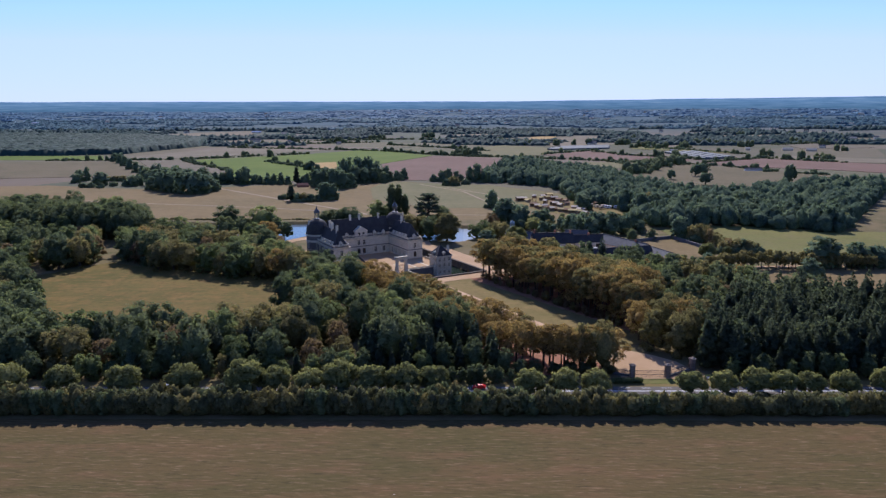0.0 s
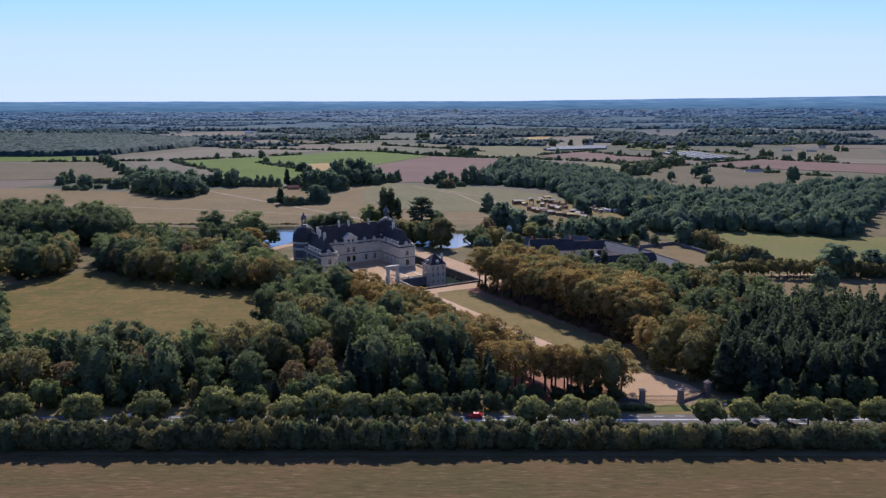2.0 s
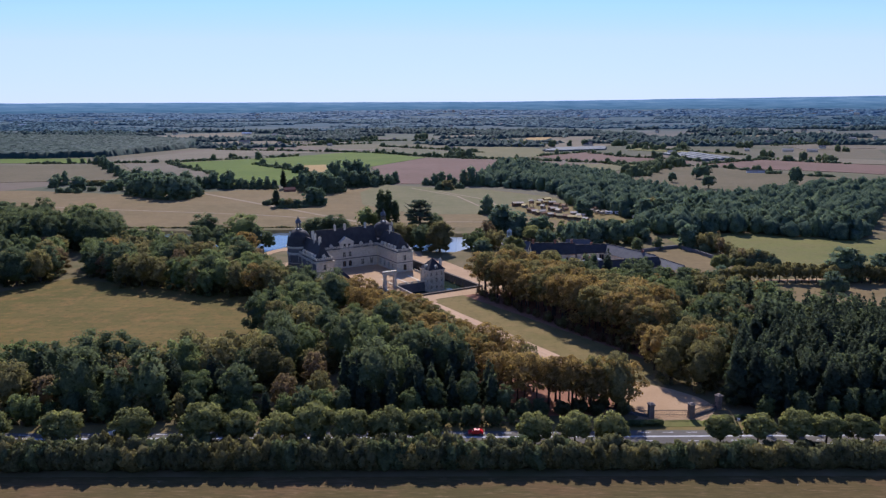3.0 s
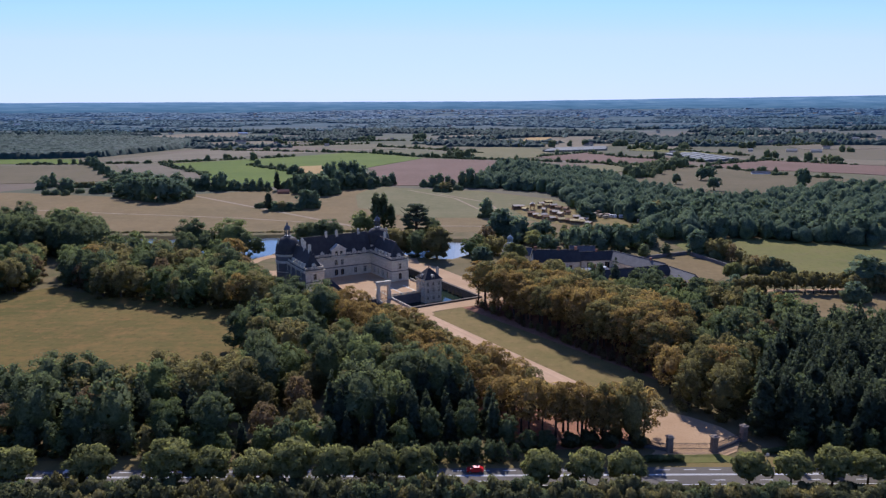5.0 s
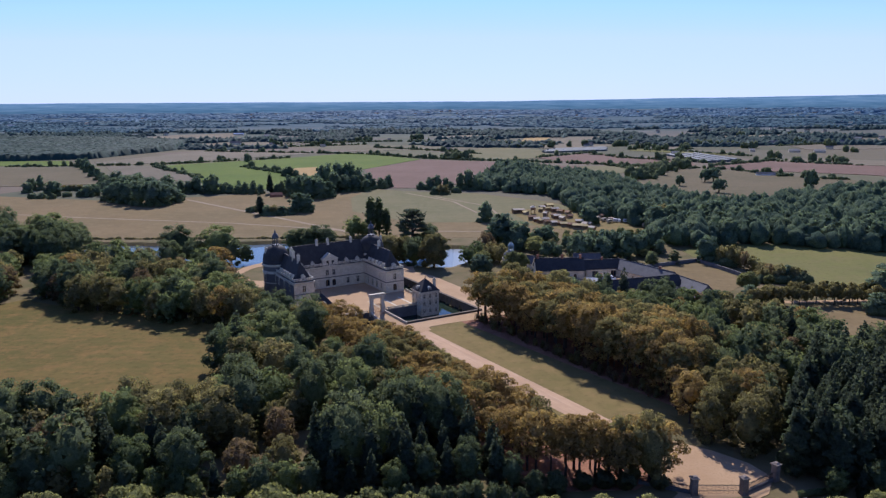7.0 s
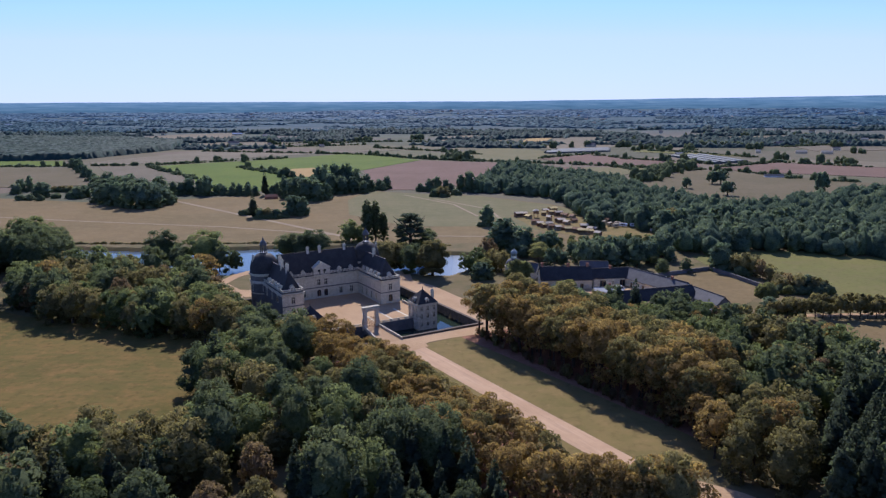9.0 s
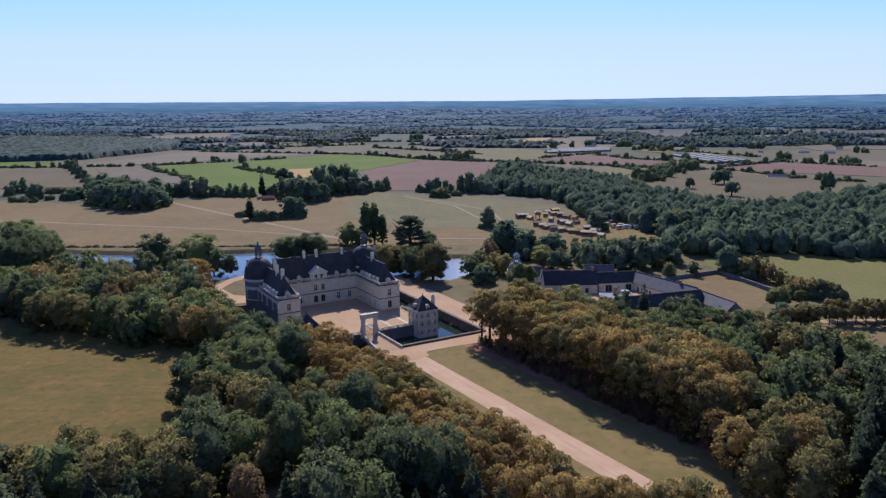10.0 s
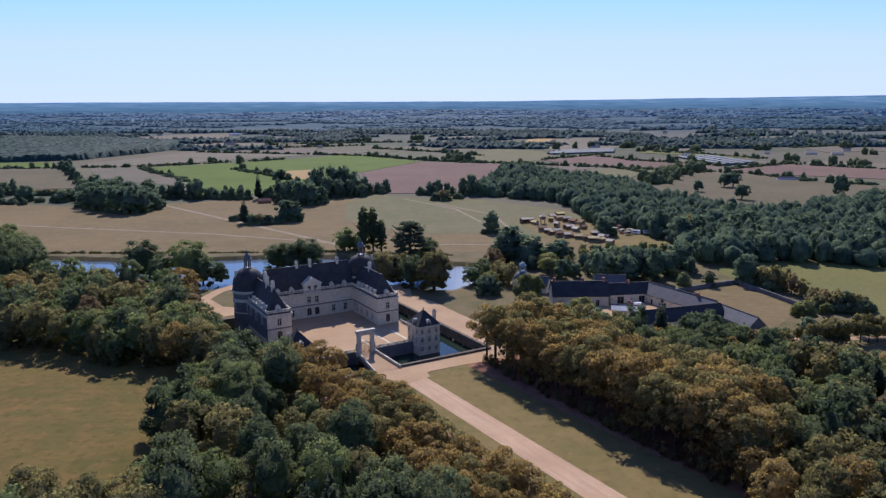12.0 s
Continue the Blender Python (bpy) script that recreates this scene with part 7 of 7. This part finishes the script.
def railing(a, b, h=2.4, gatey=False):
    """Iron railing on a low wall, or a pair of gate leaves."""
    a, b = Vector(a), Vector(b)
    ln = (b - a).length
    e = empty("gate" if gatey else "railing", Matrix.Translation((a.x, a.y, 0)) @ Matrix.Rotation(math.atan2((b - a).y, (b - a).x), 4, "Z"),
              "black iron double gate between stone pillars" if gatey else "black iron railing on a low stone wall", "gate" if gatey else "railing", "park gates")
    if not gatey:
        bm = bmesh.new()
        box(bm, 0.9, ln - 0.9, -0.25, 0.25, -0.2, 0.7)
        box(bm, 0.9, ln - 0.9, -0.3, 0.3, 0.7, 0.85)
        part("low_wall", bm, M["schist"], e)
    bm = bmesh.new()
    for z in (0.95, h - 0.25):
        box(bm, 0.8, ln - 0.8, -0.04, 0.04, z, z + 0.09)
    part("rail", bm, M["iron"], e)
    me = None
    n = int((ln - 1.8) / 0.3)
    for k in range(n):
        if me is None:
            bm = bmesh.new()
            box(bm, -0.03, 0.03, -0.03, 0.03, 0.15 if gatey else 0.85, h)
            box(bm, -0.05, 0.05, -0.05, 0.05, h, h + 0.18, 0.1)
            me = bpy.data.meshes.new("bar")
            bm.to_mesh(me)
            bm.free()
            me.materials.append(M["iron"])
        o = new("bar", me)
        o.parent, o.location = e, (0.9 + (k + 0.5) * (ln - 1.8) / n, 0, 0)


railing(GP[0], GP[1], 2.5, True)
railing(GP[1], GP[2], 2.4)
railing((41, 243), GP[0], 2.2)


def box_hedge(x, y, ln, w, h, turn):
    r = np.random.default_rng(int(x * 7))
    l = [((u, 0, h * 0.5), (0.9, w / 2, h * 0.5)) for u in np.arange(-ln / 2, ln / 2 + 0.1, 0.8)]
    o = new("box_hedge", crown_mesh("box_hedge", M["leaf_green"], l, 420, 0.2, r, 0.96, 0.4))
    o.matrix_basis = Matrix.Translation((x, y, 0)) @ Matrix.Rotation(turn, 4, "Z")
    return tagged(o, "low clipped green hedge beside the gates", "hedge", "gate hedges")


box_hedge(51.0, 232.2, 9.4, 2.4, 1.9, 0.06)
box_hedge(82, 238, 8, 2.0, 1.3, 0.2)
slab("gate_lawn", [(43, 231), (74, 232.2), (66, 236.5), (52, 235.5), (44, 235)], 0.107, M["pasture"], "small strip of green turf before the gates", "lawn")
for x, y, s in ((38, 240.5, 0.7), (33, 241, 0.75), (28, 240.5, 0.7), (80.5, 251, 0.55), (22, 240, 0.65), (41, 246, 0.5), (17, 239, 0.7), (46, 241, 0.6)):
    o = new("laurel_bush", SHRUB[1])
    o.matrix_basis = Matrix.Translation((x, y, -0.1)) @ Matrix.Diagonal((s, 1.3, s * 1.1, 1))
    tagged(o, "dark green laurel bush beside the gates", "bush", "gate bushes")
# small signs by the road
for x in (76.5, 124.0):
    bm = bmesh.new()
    lathe(bm, 0, 0, [(0.05, -0.2), (0.05, 2.6)], 8)
    sg_ = part("road_sign", bm, M["grey_paint"])
    sg_.matrix_basis = Matrix.Translation((x, road_y(x) + 6, 0))
    tagged(sg_, "small white road sign on a grey post", "sign")
    bm = bmesh.new()
    box(bm, -0.45, 0.45, -0.08, -0.05, 1.9, 2.6)
    part("plate", bm, M["white_paint"], sg_)

# ---------------------------------------------------------------- vehicles


def car(x, y, turn, paint, label, ln=4.2, van=False, z=0.1):
    c = empty("van" if van else "car", Matrix.Translation((x, y, z)) @ Matrix.Rotation(turn, 4, "Z"), label, "van" if van else "car")
    hw = 0.88 if not van else 0.98
    bm = bmesh.new()
    if van:
        prof = [(-ln / 2, 0.35), (ln / 2, 0.35), (ln / 2, 1.0), (ln / 2 - 0.7, 1.25), (ln / 2 - 1.4, 2.2), (-ln / 2 + 0.1, 2.3), (-ln / 2, 2.1)]
    else:
        prof = [(-ln / 2, 0.3), (ln / 2, 0.3), (ln / 2, 0.65), (ln / 2 - 0.3, 0.85), (ln / 2 - 1.1, 0.95), (ln / 2 - 1.75, 1.42), (-ln / 2 + 1.0, 1.46), (-ln / 2 + 0.25, 1.02), (-ln / 2, 0.9)]
    a = [bm.verts.new((u, -hw, w)) for u, w in prof]
    b = [bm.verts.new((u, hw, w)) for u, w in prof]
    for w in a + b:
        if w.co.z > 1.1:
            w.co.y *= 0.84 if not van else 0.95
    bm.faces.new(a)
    bm.faces.new(list(reversed(b)))
    for i in range(len(prof)):
        j = (i + 1) % len(prof)
        bm.faces.new((a[j], a[i], b[i], b[j]))
    bmesh.ops.bevel(bm, geom=bm.edges[:], offset=0.05, segments=2, affect="EDGES")
    part("body", bm, M[paint], c)
    for sg in (-1, 1):
        bm = bmesh.new()
        if van:
            pts = [(ln / 2 - 1.95, 1.3), (ln / 2 - 0.95, 1.3), (ln / 2 - 1.4, 2.0), (ln / 2 - 1.95, 2.0)]
        else:
            pts = [(-ln / 2 + 0.6, 1.04), (ln / 2 - 1.35, 1.04), (ln / 2 - 1.8, 1.36), (-ln / 2 + 1.05, 1.38)]
        yy = [0.9 * hw if w < 1.2 else 0.855 * hw for u, w in pts] if not van else [hw * 0.985] * 4
        f = [bm.verts.new((u, sg * (k + 0.012), w)) for (u, w), k in zip(pts, yy)]
        g = [bm.verts.new((u, sg * (k - 0.03), w)) for (u, w), k in zip(pts, yy)]
        bm.faces.new(f)
        bm.faces.new(list(reversed(g)))
        part("side_window", bm, M["pane"], c)
    bm = bmesh.new()
    u0, w0, u1, w1 = (ln / 2 - 0.78, 1.3, ln / 2 - 1.34, 2.1) if van else (ln / 2 - 1.16, 1.0, ln / 2 - 1.68, 1.37)
    bm.faces.new([bm.verts.new(k) for k in ((u0 + 0.03, -hw * 0.8, w0), (u0 + 0.03, hw * 0.8, w0), (u1 + 0.03, hw * 0.72, w1), (u1 + 0.03, -hw * 0.72, w1))])
    part("windscreen", bm, M["pane"], c)
    for u in (-ln / 2 + 0.8, ln / 2 - 0.8):
        for sg in (-1, 1):
            bm = bmesh.new()
            lathe(bm, 0, 0, [(0.22, -0.11), (0.32, -0.1), (0.34, 0), (0.32, 0.1), (0.22, 0.11)], 16)
            w = part("wheel", bm, M["rubber"], c)
            w.matrix_basis = Matrix.Translation((u, sg * (hw - 0.06), 0.33)) @ Matrix.Rotation(math.pi / 2, 4, "X")
            bm = bmesh.new()
            lathe(bm, 0, 0, [(0.2, -0.115), (0.2, 0.115)], 12)
            part("rim", bm, M["grey_paint"], w)
    for sg in (-1, 1):
        bm = bmesh.new()
        box(bm, ln / 2 - 0.06, ln / 2 + 0.01, sg * 0.6 - 0.16, sg * 0.6 + 0.16, 0.66 if not van else 0.8, 0.78 if not van else 0.98)
        part("headlight", bm, M["white_paint"], c)
    return c


car(2.5, road_y(2.5) + 1.9, math.pi + 0.03, "red_paint", "bright red hatchback on the country road")
car(-97.5, road_y(-97) + 2.0, math.pi + 0.03, "white_paint", "white estate car on the country road", 4.4)
car(75.0, 451.0, 0.3, "white_paint", "white van parked in the farm yard", 5.0, True)
for x, y, t in ((88, 417, 0.3), (92, 418.5, 0.3), (108, 415, 0.9)):
    car(x, y, t, "white_paint", "white car parked below the farm")

# ---------------------------------------------------------------- show ground


def stall(x, y, w, d, h, turn, roofm, label, wallm="wood"):
    """A timber booth with a sloping roof and a counter."""
    s = empty("stall", Matrix.Translation((x, y, 0.1)) @ Matrix.Rotation(turn, 4, "Z"), label, "stall", "show stalls")
    bm = bmesh.new()
    box(bm, -w / 2, w / 2, d / 2 - 0.15, d / 2, 0, h)
    box(bm, -w / 2, -w / 2 + 0.15, -d / 2, d / 2 - 0.15, 0, h)
    box(bm, w / 2 - 0.15, w / 2, -d / 2, d / 2 - 0.15, 0, h)
    part("wall", bm, M[wallm], s)
    bm = bmesh.new()
    box(bm, -w / 2 + 0.15, w / 2 - 0.15, -d / 2, -d / 2 + 0.4, 0, 1.0)
    part("counter", bm, M[wallm], s)
    bm = bmesh.new()
    c = [(-w / 2 - 0.4, -d / 2 - 0.6, h), (w / 2 + 0.4, -d / 2 - 0.6, h), (w / 2 + 0.4, 0, h + 1.1), (-w / 2 - 0.4, 0, h + 1.1)]
    e = [(-w / 2 - 0.4, d / 2 + 0.4, h), (w / 2 + 0.4, d / 2 + 0.4, h)]
    v = [bm.verts.new(k) for k in c + e]
    u = [bm.verts.new((k[0], k[1], k[2] - 0.15)) for k in c + e]
    for f in ((0, 1, 2, 3), (3, 2, 5, 4)):
        bm.faces.new([v[i] for i in f])
        bm.faces.new([u[i] for i in reversed(f)])
    for i, j in ((0, 1), (1, 2), (2, 5), (5, 4), (4, 3), (3, 0)):
        bm.faces.new((u[i], u[j], v[j], v[i]))
    part("roof", bm, M[roofm], s)


def trailer(x, y, turn, ln=6.0, paint="canvas", label="cream caravan parked at the show ground"):
    t = empty("caravan", Matrix.Translation((x, y, 0.1)) @ Matrix.Rotation(turn, 4, "Z"), label, "caravan", "show caravans")
    bm = bmesh.new()
    box(bm, -ln / 2, ln / 2, -1.1, 1.1, 0.5, 2.7)
    bmesh.ops.bevel(bm, geom=bm.edges[:], offset=0.25, segments=2, affect="EDGES")
    part("body", bm, M[paint], t)
    for sg in (-1, 1):
        bm = bmesh.new()
        box(bm, -ln * 0.3, ln * 0.25, sg * 1.11 - 0.02, sg * 1.11 + 0.02, 1.5, 2.1)
        part("side_window", bm, M["pane"], t)
        bm = bmesh.new()
        lathe(bm, 0, 0, [(0.34, -0.1), (0.34, 0.1)], 14)
        w = part("wheel", bm, M["rubber"], t)
        w.matrix_basis = Matrix.Translation((0, sg * 0.95, 0.34)) @ Matrix.Rotation(math.pi / 2, 4, "X")
    bm = bmesh.new()
    box(bm, ln / 2, ln / 2 + 1.2, -0.06, 0.06, 0.5, 0.6)
    part("drawbar", bm, M["iron"], t)


rs = np.random.default_rng(9)
for k, (x, y) in enumerate(((43, 686), (49, 681), (65, 708), (73, 714), (63, 691), (64, 668), (75, 691), (79, 686), (84, 678), (73, 655), (82, 660), (52, 648), (55, 642), (61, 637), (61, 626), (71, 626), (73, 618), (78, 613), (86, 626), (85, 609),
                            (91, 622), (90, 600), (105, 665), (108, 660), (46, 690), (70, 660), (76, 650), (57, 634), (66, 622), (81, 608), (88, 616), (70, 700))):
    rm = ("canvas", "wood", "canvas", "canvas", "straw_cloth")[int(rs.integers(5))]
    stall(x + rs.uniform(-1, 1), y + rs.uniform(-2, 2), rs.uniform(3.2, 7.0), rs.uniform(2.6, 4.2), rs.uniform(1.9, 3.1), rs.uniform(-1.0, 0.7), rm,
          {"canvas": "weathered timber show stall with a pale roof", "wood": "weathered timber show stall with a brown roof", "straw_cloth": "timber show stall under a straw-yellow awning"}[rm], "pale_wood" if k % 3 else "wood")
for x, y in ((106, 641), (112, 643), (115, 637), (120, 643), (122, 636), (127, 626), (128, 619), (132, 615), (102, 648), (109, 634)):
    trailer(x, y, rs.uniform(-0.6, 0.9), rs.uniform(4.5, 6.5), "white_paint" if rs.random() < 0.5 else "canvas")
tw_ = empty("scaffold_tower", Matrix.Translation((56, 683, 0)), "dark timber lookout tower at the show ground", "tower")
for sx in (-1.5, 1.5):
    for sy in (-1.5, 1.5):
        bm = bmesh.new()
        box(bm, sx - 0.15, sx + 0.15, sy - 0.15, sy + 0.15, 0, 5.5)
        part("post", bm, M["wood"], tw_)
bm = bmesh.new()
box(bm, -2, 2, -2, 2, 3.2, 5.0)
part("platform", bm, M["wood"], tw_)
bm = bmesh.new()
box(bm, -2.4, 2.4, -2.4, 2.4, 5.5, 6.9, 0.1)
part("roof", bm, M["canvas"], tw_)

# ---------------------------------------------------------------- far buildings and glasshouses
for x, y, turn, ln in ((200, 1444, 20, 1.4), (205, 1468, 20, 1.4), (212, 1492, 20, 1.35), (220, 1516, 20, 1.2), (352, 1258, 98, 1.7), (368, 1266, 98, 1.7), (384, 1274, 98, 1.7), (400, 1283, 98, 1.6)):
    g = empty("glasshouse", Matrix.Translation((x, y, 0.0)) @ Matrix.Rotation(radians(turn), 4, "Z") @ Matrix.Diagonal((ln, 1, 1, 1)), "long pale glasshouse in the fields", "greenhouse", "glasshouses")
    bm = bmesh.new()
    v0 = [(-45, -6.4, 0), (45, -6.4, 0), (45, -6.4, 2.8), (-45, -6.4, 2.8), (-45, 6.4, 0), (45, 6.4, 0), (45, 6.4, 2.8), (-45, 6.4, 2.8), (-45, 0, 3.7), (45, 0, 3.7)]
    v = [bm.verts.new(c) for c in v0]
    for f in ((0, 1, 2, 3), (5, 4, 7, 6), (3, 2, 9, 8), (6, 7, 8, 9), (4, 0, 3, 8, 7), (1, 5, 6, 9, 2)):
        bm.faces.new([v[i] for i in f])
    part("glazing", bm, M["glass_house"], g)


def far_house(x, y, ln, w, h, turn, wallm, roofm, label):
    z = float(far_rise(x, y))
    e = empty("farmhouse", Matrix.Translation((x, y, z - 0.3)) @ Matrix.Rotation(turn, 4, "Z"), label, "house", "far farmhouses")
    bm = bmesh.new()
    box(bm, -ln / 2, ln / 2, -w / 2, w / 2, 0, h)
    part("wall", bm, M[wallm], e)
    bm = bmesh.new()
    v = [bm.verts.new(c) for c in ((-ln / 2, -w / 2 - 0.4, h), (ln / 2, -w / 2 - 0.4, h), (ln / 2, w / 2 + 0.4, h), (-ln / 2, w / 2 + 0.4, h), (-ln / 2, 0, h + w * 0.42), (ln / 2, 0, h + w * 0.42))]
    for f in ((0, 1, 5, 4), (2, 3, 4, 5), (1, 2, 5), (3, 0, 4), (3, 2, 1, 0)):
        bm.faces.new([v[i] for i in f])
    part("roof", bm, M[roofm], e)


rh = np.random.default_rng(12)
for k in range(95):
    y = rh.uniform(1450, 4200)
    x = rh.uniform(-0.62, 0.62) * y
    big = rh.random() < 0.25
    far_house(x, y, rh.uniform(14, 24) if big else rh.uniform(8, 14), rh.uniform(8, 12) if big else rh.uniform(6, 8), rh.uniform(3, 5.5), rh.uniform(-0.5, 0.5),
              "canvas" if rh.random() < 0.6 else "tuffeau", "slate_pale" if rh.random() < 0.6 else ("canvas" if big else "slate"), "pale farm building far off among hedges")
for x, y, w in ((-626, 2146, 40), (-1720, 2894, 36), (113, 2657, 30), (465, 3034, 24), (523, 2999, 30), (443, 2715, 14), (1025, 3244, 24), (1094, 3245, 20), (862, 2212, 22), (746, 2197, 14), (820, 2031, 12), (571, 1391, 26), (506, 1410, 12), (607, 1376, 26), (879, 1783, 24), (1250, 2555, 22), (356, 1354, 20), (-992, 2059, 30)):
    far_house(x, y, w * 0.7, 6.5, 3.4, rh.uniform(-0.25, 0.25), "canvas", "white_paint" if w > 32 else "canvas", "long white farm shed far off among hedges")
far_house(-186, 804, 12, 5, 2.6, 0.3, "brick", "brick", "small brick hut beside a copse")
far_house(364, 988, 22, 5, 2.4, -0.15, "white_paint", "slate_pale", "long white barn beyond the pasture")
